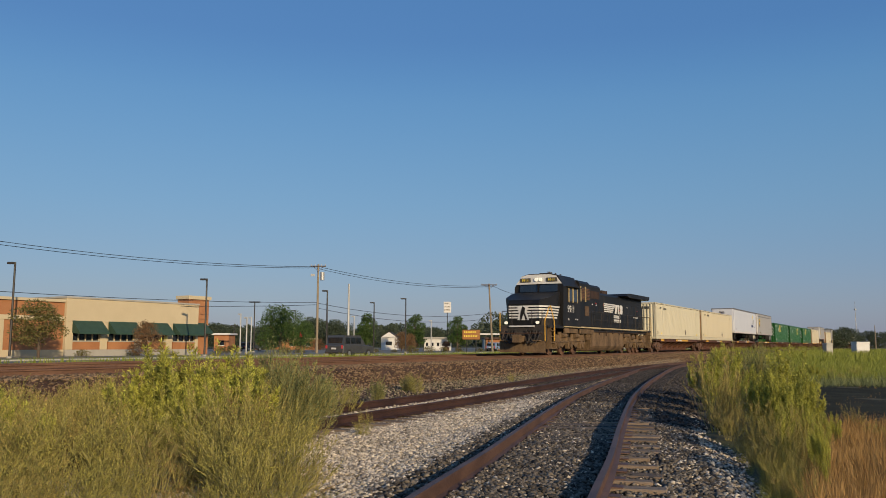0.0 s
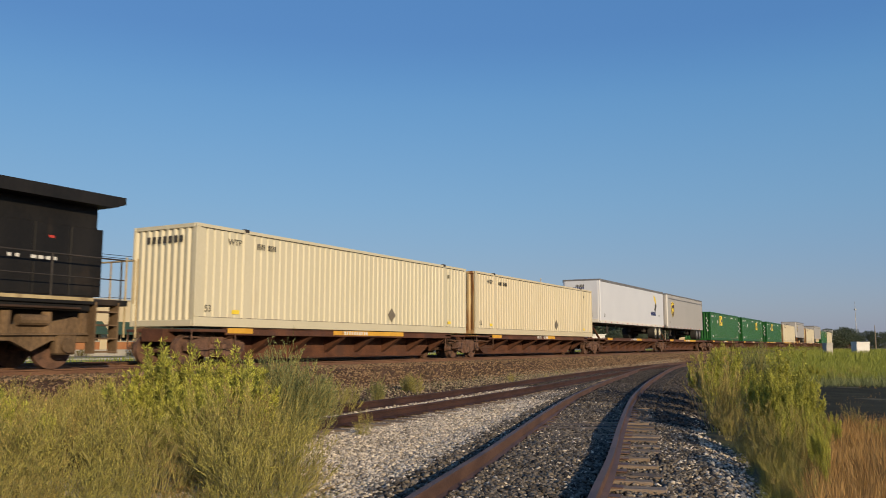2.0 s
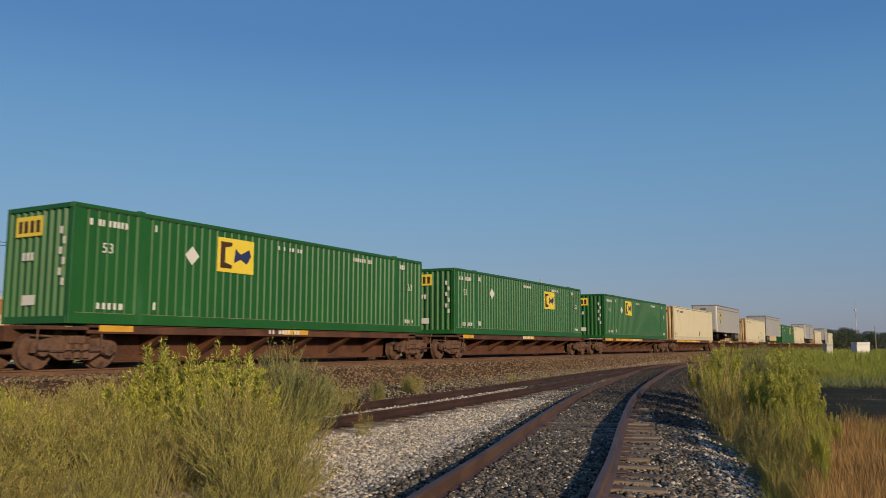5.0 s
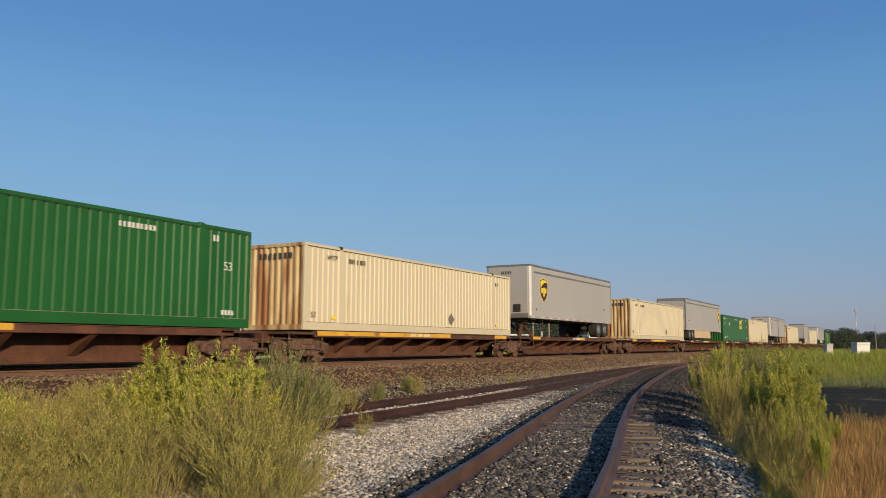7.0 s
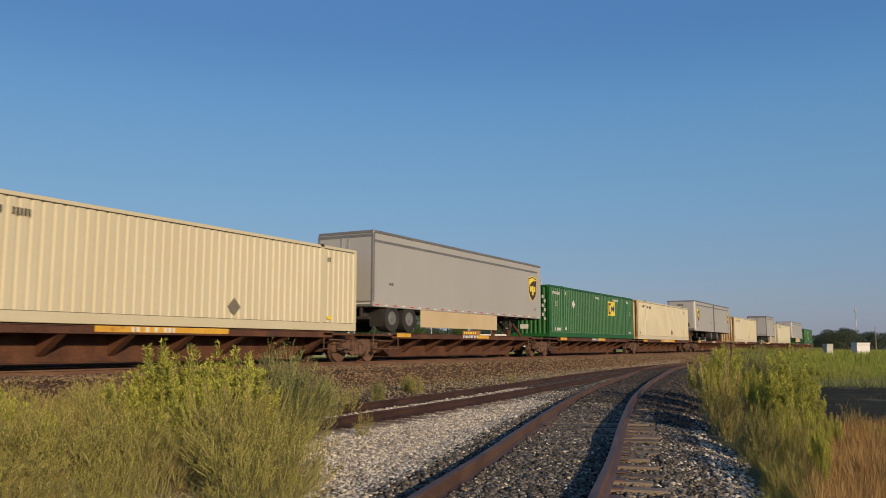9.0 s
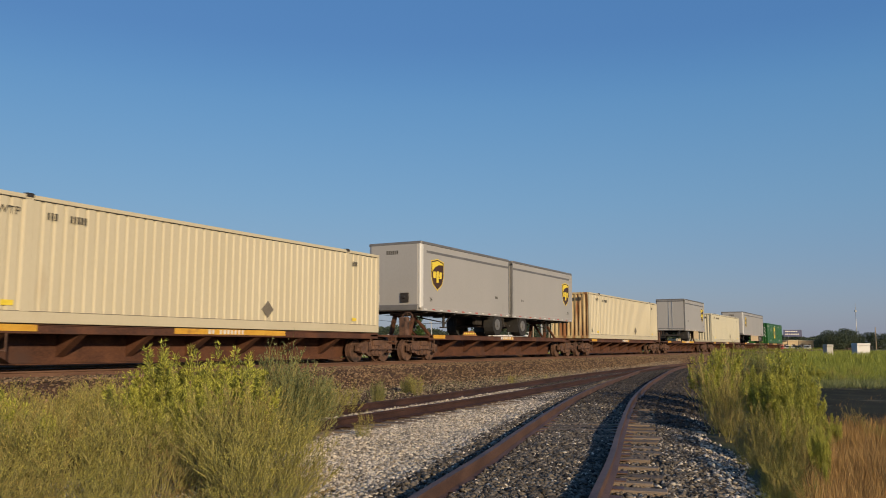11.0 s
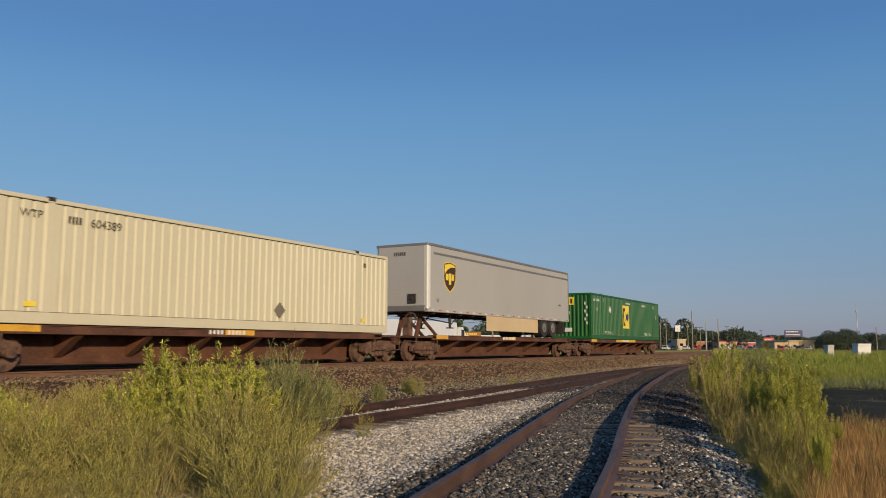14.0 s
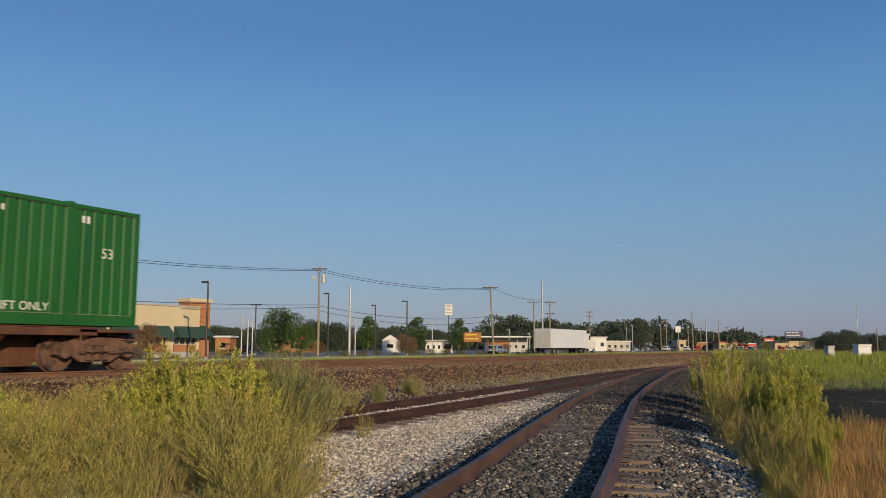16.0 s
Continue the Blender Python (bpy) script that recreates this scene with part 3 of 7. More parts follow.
def shield(th, x, z, f, w=1.02, h=1.28):
    """A brown shield emblem with a yellow crest and strokes."""
    rim = [(-0.53, 0.445), (0, 0.53), (0.53, 0.445), (0.53, -0.06), (0.39, -0.325), (0, -0.54), (-0.39, -0.325), (-0.53, -0.06)]
    part("shield_border", prism(bm_new(), [(x + w * a, z + h * b) for a, b in rim], f - 0.001, f + 0.002), M_GOLD, th, "thin yellow border of the shield")
    pts = [(x - w / 2, z + h * 0.42), (x, z + h * 0.5), (x + w / 2, z + h * 0.42), (x + w / 2, z - h * 0.05), (x + w * 0.36, z - h * 0.30), (x, z - h * 0.5), (x - w * 0.36, z - h * 0.30), (x - w / 2, z - h * 0.05)]
    bm = bm_new()
    prism(bm, pts, f - 0.003, f + 0.003)
    part("shield", bm, M_BROWN, th, "brown shield emblem")
    bm = bm_new()
    prism(bm, [(x - w * 0.45, z + h * 0.08), (x - w * 0.45, z + h * 0.39), (x, z + h * 0.46), (x + w * 0.45, z + h * 0.39), (x + w * 0.45, z + h * 0.345), (x + w * 0.1, z + h * 0.33), (x - w * 0.18, z + h * 0.25), (x - w * 0.36, z + h * 0.14)], f - 0.007, f)
    part("shield_crest", bm, M_GOLD, th, "yellow crest of the shield")
    bm = bm_new()
    for a, b, c, d in ((-0.36, -0.13, -0.12, 0.10), (-0.09, 0.11, -0.26, 0.12), (0.15, 0.36, -0.12, 0.10)):
        prism(bm, [(x + w * a, z + h * c), (x + w * (b - 0.03), z + h * c), (x + w * b, z + h * (c + 0.05)), (x + w * b, z + h * d), (x + w * (a + 0.03), z + h * d), (x + w * a, z + h * (d - 0.05))], f - 0.008, f)
    part("shield_device", bm, M_GOLD, th, "yellow device on the shield")


def wheel_pair(parent, x, z, name="wheel_assembly"):
    for y in (-1.02, 1.02):
        bm = bm_new()
        rod(bm, (x, y - 0.25, z), (x, y + 0.25, z), 0.51, seg=24)
        tyre = part("tyre", bm, M_TYRE, parent)
        bm = bm_new()
        o = -1 if y < 0 else 1
        rod(bm, (x, y + o * 0.22, z), (x, y + o * 0.265, z), 0.29, 0.26, seg=20)
        rod(bm, (x, y + o * 0.255, z), (x, y + o * 0.31, z), 0.12, 0.10, seg=12)
        part("rim", bm, M_CREAM_PALE if name == "bright" else M_ALU_DARK, tyre)


def trailer(s, L, skin, label, seed, reverse=False, logo="shield", skirt=True, axles=2, band=True, rim="dull", tail=0.0):
    """A box semi-trailer riding on the car: kingpin stand at its front, wheels under its rear. Reverse: rear end leads."""
    th = on_train("semi_trailer", s, label, "trailer", "trailers on the train")
    z0, z1 = 2.02, 4.90
    fx = (lambda x: L - x) if reverse else (lambda x: x)

    def bx(bm, a, b, y0, y1, za, zb, bev=0.0):
        a, b = sorted((fx(a), fx(b)))
        return box(bm, a, b, y0, y1, za, zb, bev)
    w = W2
    bm = bm_new()
    rr = 0.16
    corner = [(0.0, -w + rr), (0.05, -w + 0.05), (rr, -w)]
    plan = corner + [(L, -w), (L, w), (rr, w), (0.05, w - 0.05), (0.0, w - rr)]
    a = [bm.verts.new((fx(x), y, z0 + 0.18)) for x, y in plan]
    b = [bm.verts.new((fx(x), y, z1 - 0.12)) for x, y in plan]
    for i in range(len(a)):
        j = (i + 1) % len(a)
        bm.faces.new((a[i], a[j], b[j], b[i]))
    bm.faces.new(a)
    bm.faces.new(b)
    bmesh.ops.recalc_face_normals(bm, faces=bm.faces[:])
    body = part("body", bm, skin, th)
    bm = bm_new()
    bx(bm, 0.04, L, -w - 0.012, w + 0.012, z1 - (0.2 if logo == "bird" else 0.13), z1, 0.03)
    part("roof_rail", bm, M_ALU_DARK, th, "grey roof edge rail")
    bm = bm_new()
    bx(bm, 0.1, L, -w - 0.008, w + 0.008, z0, z0 + 0.19, 0.012)
    part("side_rail", bm, M_WHITE if logo == "bird" else M_GREY_TRAILER, th)
    # white on grey trailers running nose first: sun highlight painted on the corner
    bm = bm_new()
    bx(bm, 0.015, 0.27, -w - 0.006, -w + 0.12, z0 + 0.1, z1 - 0.1, 0.04)
    part("front_corner", bm, M_WHITE if logo != "bird" and not reverse else skin, th, "rounded corner post, some with a painted sun highlight")
    bm = bm_new()
    for y in (-1, 1):
        part("rear_post", bx(bm_new(), L - 0.10, L + 0.02, min(y * w + y * 0.006, y * w - y * 0.1), max(y * w + y * 0.006, y * w - y * 0.1), z0 + 0.1, z1 - 0.14, 0.01), M_ALU_DARK, th)
        rd = part("rear_door", bx(bm_new(), L, L + 0.012, min(y * 0.012, y * (w - 0.11)), max(y * 0.012, y * (w - 0.11)), z0 + 0.24, z1 - 0.26, 0.004), skin, th)
        part("lock_rod", bx(bm_new(), L + 0.012, L + 0.04, y * 0.16 - 0.018, y * 0.16 + 0.018, z0 + 0.2, z1 - 0.24), M_ALU, rd)
        part("mud_flap", bx(bm_new(), L - 0.75, L - 0.73, y * 0.95 - 0.3, y * 0.95 + 0.3, 1.3, z0 - 0.05), M_TYRE, th)
    bx(bm, L - 0.10, L + 0.02, -w - 0.006, w + 0.006, z1 - 0.26, z1 - 0.14, 0.01)
    part("rear_header", bm, M_ALU_DARK, th)
    part("rear_sill", bx(bm_new(), L - 0.10, L + 0.03, -w - 0.006, w + 0.006, z0 + 0.02, z0 + 0.22, 0.01), M_ALU_DARK, th)
    part("bumper_tape", bx(bm_new(), L + 0.03, L + 0.034, -w + 0.1, w - 0.1, z0 + 0.1, z0 + 0.15), M_WHITE, th)
    if band:
        bm = bm_new()
        bx(bm, 0.5, L - 0.1, -w - 0.006, -w + 0.01, z1 - 0.46, z1 - 0.36)
        part("upper_band", bm, M_ALU_DARK, th, "dark grey band near the roof")
    n = int(L / 0.62)
    for k in range(n):
        x = 0.3 + (L - 0.7) * k / (n - 1)
        part("reflector", bx(bm_new(), x, x + 0.24, -w - 0.014, -w, z0 + 0.055, z0 + 0.10), M_RED if k % 2 else M_WHITE, th, "red reflector strip" if k % 2 else "white reflector strip")
    for k in range(int(L / 1.2)):
        part("floor_beam", bx(bm_new(), 0.6 + k * 1.2, 0.7 + k * 1.2, -w + 0.05, w - 0.05, z0 - 0.08, z0 + 0.02), M_DARK, th)
    # running gear
    ax = [L - 2.6 - tail, L - 1.35 - tail] if axles == 2 else [L - 1.3]
    bm = bm_new()
    bx(bm, ax[0] - 1.0, ax[-1] + 0.9, -0.62, -0.42, z0 - 0.42, z0 - 0.08, 0.02)
    bx(bm, ax[0] - 1.0, ax[-1] + 0.9, 0.42, 0.62, z0 - 0.42, z0 - 0.08, 0.02)
    for x in ax:
        rod(bm, (fx(x), -1.0, 1.62), (fx(x), 1.0, 1.62), 0.08)
        bx(bm, x - 0.35, x + 0.35, -0.7, 0.7, 1.50, 1.60, 0.02)
    bx(bm, L - 0.16, L - 0.06, -1.1, 1.1, 1.55, 1.66, 0.01)
    for y in (-0.7, 0.7):
        bx(bm, L - 0.16, L - 0.06, y - 0.05, y + 0.05, 1.6, z0, 0.01)
    part("suspension", bm, M_DARK, th)
    for x in ax:
        wheel_pair(th, fx(x), 1.62, rim)
    bm = bm_new()
    lx = 2.9
    for y in (-0.75, 0.75):
        rod(bm, (fx(lx), y, z0), (fx(lx), y, 1.42), 0.06)
        bx(bm, lx - 0.14, lx + 0.14, y - 0.12, y + 0.12, 1.38, 1.43)
        rod(bm, (fx(lx), y, 1.5), (fx(lx + 0.8), y, z0), 0.03, seg=6)
    rod(bm, (fx(lx), -0.75, 1.62), (fx(lx), 0.75, 1.9), 0.025, seg=6)
    part("landing_gear", bm, M_DARK, th)
    if skirt:
        bm = bm_new()
        bx(bm, L * 0.34, L - 3.5 - tail, -w + 0.02, -w + 0.06, 1.32, z0 + 0.02, 0.01)
        part("side_skirt", bm, M_TAN_WALL if skin == M_GREY_TRAILER else skin, th, "pale aerodynamic side skirt")
    # nose fittings
    part("nose_bumper", bx(bm_new(), -0.03, 0.05, -w + 0.1, w - 0.1, z0 + 0.02, z0 + 0.26, 0.02), M_ALU_DARK if logo != "bird" else M_WHITE, th)
    bm = bm_new()
    bx(bm, -0.05, 0.0, -0.75, -0.35, z0 + 0.35, z0 + 0.75, 0.01)
    bx(bm, -0.08, 0.0, -0.62, -0.46, z0 + 0.50, z0 + 0.62, 0.02)
    part("hose_panel", bm, M_DARK, th, "dark air and power connection panel")
    bm = bm_new()
    bx(bm, -0.02, 0.0, 0.7, 0.95, z0 + 0.35, z0 + 0.75, 0.01)
    part("document_box", bm, M_WHITE, th)
    bm = bm_new()
    for k in range(6):
        y = -0.2 + k * 0.1
        bx(bm, -0.006, 0.002, y, y + 0.065, z1 - 0.52, z1 - 0.36)
    bars(bm, fx(L - 1.6) - (0.5 if reverse else 0), z0 + 0.85, 4, 0.06, 0.1, -w - 0.005, seed=seed)
    part("markings", bm, M_MARK, th, "small black markings")
    f = -w - 0.004
    if logo == "shield":
        shield(th, fx(1.9 if L > 10 and not reverse else 1.4 if not reverse else 1.15), (z0 + z1) / 2 + 0.12, f)
        lettering("size_number", "53" if L > 15 else "28" if L < 10 else "45", 0.22, pose(fx(0.85), f - 0.002, z0 + 0.42, 90), M_MARK, th)
    elif logo == "bird":
        x = L - 2.6
        bm = bm_new()
        prism(bm, [(x - 0.45, z0 + 2.45), (x + 0.1, z0 + 2.35), (x + 0.3, z0 + 1.98), (x + 0.05, z0 + 1.72), (x - 0.05, z0 + 1.95), (x - 0.25, z0 + 2.05)], f - 0.003, f + 0.003)
        part("yellow_emblem", bm, M_GOLD, th, "yellow curved emblem shape")
        bm = bm_new()
        prism(bm, [(x - 0.1, z0 + 1.7), (x + 0.25, z0 + 1.93), (x + 0.45, z0 + 1.65), (x + 0.2, z0 + 1.4), (x + 0.1, z0 + 1.2), (x - 0.2, z0 + 1.22), (x - 0.3, z0 + 1.42), (x - 0.02, z0 + 1.48)], f - 0.003, f + 0.003)
        part("black_emblem", bm, M_MARK, th, "black curved emblem shape")
        bm = bm_new()
        for k in range(6):
            box(bm, x - 1.3 + k * 0.24, x - 1.11 + k * 0.24, f - 0.006, f + 0.002, z0 + 0.86, z0 + 1.16)
        part("blue_strokes", bm, M_NAVY, th, "dark blue bars of a trade name")
        bm = bm_new()
        for k in range(6):
            box(bm, -0.006, 0.002, -0.2 + k * 0.13, -0.11 + k * 0.13, z1 - 0.66, z1 - 0.52)
        part("front_strokes", bm, M_NAVY, th, "dark blue bars of a trade name")
        lettering("size_number", "53", 0.3, pose(0.85, f - 0.002, z0 + 0.4, 90), M_MARK, th, "black number 53")
    return th


def bogie(th, x):
    """A freight bogie: side frames, springs, four wheels and a bolster."""
    bg_ = part("bogie", prism(bm_new(), [(x - 1.15, 0.40), (x - 1.15, 0.62), (x - 0.55, 0.78), (x + 0.55, 0.78), (x + 1.15, 0.62), (x + 1.15, 0.40), (x + 0.75, 0.40), (x + 0.42, 0.22), (x - 0.42, 0.22), (x - 0.75, 0.40)], -1.08, -0.96), M_BOGIE, th)
    part("side_frame", prism(bm_new(), [(x - 1.15, 0.40), (x - 1.15, 0.62), (x - 0.55, 0.78), (x + 0.55, 0.78), (x + 1.15, 0.62), (x + 1.15, 0.40), (x + 0.75, 0.40), (x + 0.42, 0.22), (x - 0.42, 0.22), (x - 0.75, 0.40)], 0.96, 1.08), M_BOGIE, bg_)
    bm = bm_new()
    for dx in (-0.24, 0.0, 0.24):
        rod(bm, (x + dx, -1.11, 0.27), (x + dx, -1.11, 0.6), 0.085, seg=10)
    box(bm, x - 0.22, x + 0.22, -1.15, 1.15, 0.60, 0.80, 0.02)
    part("springs_and_bolster", bm, M_BOGIE, bg_)
    for dx in (-0.89, 0.89):
        bm = bm_new()
        for y in (-0.78, 0.78):
            rod(bm, (x + dx, y - 0.065, 0.42), (x + dx, y + 0.065, 0.42), 0.42, seg=24)
            rod(bm, (x + dx, y - 0.1 * (1 if y > 0 else -1) - 0.02, 0.42), (x + dx, y - 0.1 * (1 if y > 0 else -1) + 0.02, 0.42), 0.45, seg=24)
        rod(bm, (x + dx, -1.0, 0.42), (x + dx, 1.0, 0.42), 0.09)
        part("wheelset", bm, M_BOGIE, bg_)
        bm = bm_new()
        rod(bm, (x + dx, -1.16, 0.45), (x + dx, -1.0, 0.45), 0.14, seg=12)
        box(bm, x + dx - 0.2, x + dx + 0.2, -1.12, -0.94, 0.52, 0.66, 0.02)
        part("axle_box", bm, M_BOGIE, bg_)


def spine_unit(s0, s1, trucks, load, seed, yellow=(), words=False):
    """One platform of a spine car: a deep centre beam with side arms and end platforms."""
    L = s1 - s0
    th = on_train("spine_car_platform", s0, "rust-brown spine car platform with yellow deck strips", "railway wagon", "spine car platforms")
    bm = bm_new()
    prism(bm, [(0.35, 0.66), (0.35, 1.02), (L - 0.35, 1.02), (L - 0.35, 0.66), (L - 2.2, 0.62), (L - 3.0, 0.17), (3.0, 0.17), (2.2, 0.62)], -0.42, 0.42)
    part("centre_beam", bm, M_RUST, th)
    part("bottom_flange", box(bm_new(), 3.0, L - 3.0, -0.62, 0.62, 0.13, 0.168, 0.01), M_RUST, th)
    for y in (-1, 1):
        bm = bm_new()
        box(bm, 1.9, L - 1.9, y * 1.22, y * 1.30, 0.85, 1.05, 0.01)
        box(bm, 1.9, L - 1.9, y * 1.05, y * 1.30, 1.03, 1.06)
        part("edge_beam", bm, M_RUST, th)
        n = 8
        for k in range(n):
            x = 2.2 + (L - 4.4) * k / (n - 1)
            bm = bm_new()
            a = [(0.42, 0.30), (0.42, 0.98), (1.24, 0.98), (1.24, 0.84)]
            prism_x(bm, [(y * p, q) for p, q in a], x - 0.11, x + 0.11)
            box(bm, x - 0.28, x + 0.28, min(y * 0.42, y * 1.24), max(y * 0.42, y * 1.24), 0.95, 0.99)
            part("side_arm", bm, M_RUST, th)
        for x0, x1 in ((0.55, 2.4), (L - 2.4, L - 0.55)):
            bm = bm_new()
            box(bm, x0, x1, min(y * 0.42, y * 1.3), max(y * 0.42, y * 1.3), 0.93, 1.01, 0.01)
            part("end_platform", bm, M_RUST, th)
            bm = bm_new()
            for q in (x0 + 0.05, x1 - 0.1):
                rod(bm, (q, y * 1.28, 0.45), (q, y * 1.28, 0.95), 0.02, seg=6)
            rod(bm, (x0 + 0.05, y * 1.28, 0.47), (x1 - 0.1, y * 1.28, 0.47), 0.018, seg=6)
            part("step_rail", bm, M_BOGIE, th)
    for x0, x1 in yellow:
        bm = bm_new()
        box(bm, x0, x1, -1.312, -1.296, 0.905, 1.055)
        part("deck_strip", bm, M_YELLOW, th, "worn yellow deck strip")
    if words:
        lettering("car_name", "ALL PURPOSE SPINE CAR", 0.17, pose(L * 0.48, -1.315, 0.92, 90), M_WHITE, th, "white lettering on the deck edge")
    else:
        bm = bm_new()
        bars(bm, L * 0.44, 0.92, 10, 0.11, 0.12, -1.314, seed=seed)
        part("markings", bm, M_WHITE, th, "small white car markings")
    for x in (1.2, L - 1.2):
        bm = bm_new()
        rod(bm, (x, -0.62, 0.82), (x + 0.8, -0.62, 0.82), 0.14, seg=12)
        box(bm, x - 0.1, x + 0.3, -0.9, -0.5, 0.62, 0.95, 0.02)
        rod(bm, (x - 0.6, -1.0, 0.8), (x + 0.9, -1.1, 0.74), 0.025, seg=6)
        part("brake_gear", bm, M_BOGIE, th)
    for x in trucks:
        bogie(th, x)
    if trucks[0] < 3 and load == "trailer":
        bs = part("brake_stand", box(bm_new(), 0.62, 0.9, -0.95, -0.6, 1.0, 1.75, 0.03), M_BOGIE, th)
        bm = bm_new()
        for k in range(14):
            a, b = k * math.tau / 14, (k + 1) * math.tau / 14
            rod(bm, (1.0, -0.78 + 0.26 * math.cos(a), 1.7 + 0.26 * math.sin(a)), (1.0, -0.78 + 0.26 * math.cos(b), 1.7 + 0.26 * math.sin(b)), 0.025, seg=5)
        rod(bm, (0.85, -0.78, 1.7), (1.05, -0.78, 1.7), 0.04, seg=6)
        rod(bm, (1.0, -1.04, 1.7), (1.0, -0.52, 1.7), 0.015, seg=5)
        rod(bm, (1.0, -0.78, 1.44), (1.0, -0.78, 1.96), 0.015, seg=5)
        part("brake_wheel", bm, M_BOGIE, bs)
    return th


def kingpin_stand(s):
    """The folding stand that carries a trailer's front on the car."""
    th = on_train("trailer_hitch_stand", s, "rust-brown steel stand holding up a trailer nose", "trailer hitch", "trailer hitch stands")
    bm = bm_new()
    prism(bm, [(-0.55, 1.0), (-0.35, 1.0), (0.02, 1.88), (-0.22, 1.88)], -0.50, -0.40)
    part("front_leg", bm, M_RUST, th)
    bm = bm_new()
    prism(bm, [(-0.55, 1.0), (-0.35, 1.0), (0.02, 1.88), (-0.22, 1.88)], 0.40, 0.50)
    part("front_leg", bm, M_RUST, th)
    for y in (-0.36, 0.36):
        bm = bm_new()
        rod(bm, (1.5, y, 1.02), (0.05, y, 1.85), 0.07)
        part("rear_brace", bm, M_RUST, th)
    bm = bm_new()
    box(bm, -0.4, 0.45, -0.55, 0.55, 1.86, 2.0, 0.03)
    part("top_plate", bm, M_BOGIE, th)
def locomotive(s):
    """A six-axle wide-cab road locomotive."""
    L = 22.3
    th = on_train("locomotive", s, "black diesel locomotive with white nose stripes and dusty running gear", "locomotive")
    # frame and walkway
    bm = bm_new()
    box(bm, 0.9, L - 0.6, -1.50, 1.50, 1.52, 1.66, 0.01)
    part("walkway", bm, M_BLACK, th)
    for y in (-1, 1):
        bm = bm_new()
        box(bm, 3.2, L - 1.6, y * 1.502, y * 1.515, 1.60, 1.68)
        part("sill_stripe", bm, M_SILL, th, "dirty cream sill stripe")
        bm = bm_new()
        box(bm, 8.2, L - 1.6, y * 1.20, y * 1.42, 1.36, 1.53, 0.02)
        part("side_sill", bm, M_BLACK, th)
        part("side_skirt", box(bm_new(), 3.3, 5.6, y * 1.44, y * 1.50, 1.26, 1.59, 0.01), M_DUST, th)
        part("side_skirt", box(bm_new(), 5.9, 8.4, y * 1.44, y * 1.50, 1.26, 1.59, 0.01), M_DUST, th)
    # nose and cab
    nose = [(0.95, 1.66), (0.95, 2.86), (1.12, 3.08), (1.55, 3.22), (2.45, 3.52), (3.05, 3.62), (3.05, 1.66), (1.55, 1.66)]
    bm = bm_new()
    prism(bm, nose, -1.36, 1.36)
    for v in bm.verts:
        if v.co.x < 1.5:
            v.co.y *= 0.68
    part("nose", bm, M_BLACK, th)
    bm = bm_new()
    prism_x(bm, [(-1.53, 1.66), (-1.53, 3.95), (-1.12, 4.60), (-0.7, 4.72), (0.7, 4.72), (1.12, 4.60), (1.53, 3.95), (1.53, 1.66)], 3.05, 6.0)
    for v in bm.verts:
        if v.co.x < 3.5 and v.co.z > 3.3:
            v.co.x += 0.28 * (v.co.z - 3.3) / 1.3
    part("cab", bm, M_BLACK, th)
    bm = bm_new()
    prism_x(bm, [(-1.42, 4.10), (-1.06, 4.57), (-0.68, 4.66), (0.68, 4.66), (1.06, 4.57), (1.42, 4.10)], 3.16, 3.26)
    part("number_board_panel", bm, M_WHITE, th, "pale panel over the windscreen")
    for y in (-0.82, 0.82):
        bm = bm_new()
        box(bm, 3.125, 3.17, y - 0.34, y + 0.34, 4.22, 4.46, 0.01)
        nb = part("number_board", bm, M_MARK, th, "dark road number board")
        lettering("road_number", "9911", 0.22, pose(3.118, y, 4.26, 90, 0, -90), M_GOLD, nb, "glowing yellow road number")
    for y in (-0.13, 0.13):
        bm = bm_new()
        rod(bm, (3.08, y, 4.36), (3.20, y, 4.36), 0.105, seg=16)
        hl = part("headlight", bm, M_LAMP, th, "lit round headlight")
    for y in (-0.62, 0.62):
        bm = bm_new()
        prism(bm, [(3.11, 3.64), (3.17, 4.05), (3.22, 4.05), (3.16, 3.64)], y - 0.56, y + 0.56)
        part("windscreen", bm, M_GLASS, th, "dark windscreen pane")
    for x0, x1 in ((4.0, 4.6), (4.72, 5.4)):
        bm = bm_new()
        box(bm, x0, x1, -1.545, -1.52, 3.1, 3.82, 0.01)
        w = part("side_window", bm, M_GLASS, th)
        part("window_frame", box(bm_new(), x0 - 0.05, x0, -1.58, -1.53, 3.05, 3.87), M_SILL, w)
        part("window_frame", box(bm_new(), x1, x1 + 0.04, -1.57, -1.53, 3.05, 3.87), M_SILL, w)
    bm = bm_new()
    box(bm, 3.6, 5.7, -1.75, -1.5, 3.93, 3.97)
    part("sun_visor", bm, M_BLACK, th)
    # white nose stripes
    for k in range(5):
        z = 1.95 + k * 0.155 + 0.1
        bm = bm_new()
        plan = [(0.945, 0.9), (0.945, -0.925), (1.55, -1.366), (2.95 - 0.1 * (4 - k), -1.366)]
        inner = [(2.95 - 0.1 * (4 - k), -1.35), (1.56, -1.35), (0.96, -0.91), (0.96, 0.9)]
        lo = [bm.verts.new((x0, y0, z)) for x0, y0 in plan + inner]
        hi = [bm.verts.new((x0, y0, z + 0.085)) for x0, y0 in plan + inner]
        for i in range(8):
            bm.faces.new((lo[i], lo[(i + 1) % 8], hi[(i + 1) % 8], hi[i]))
        for i in range(3):
            bm.faces.new((hi[i], hi[i + 1], hi[6 - i], hi[7 - i]))
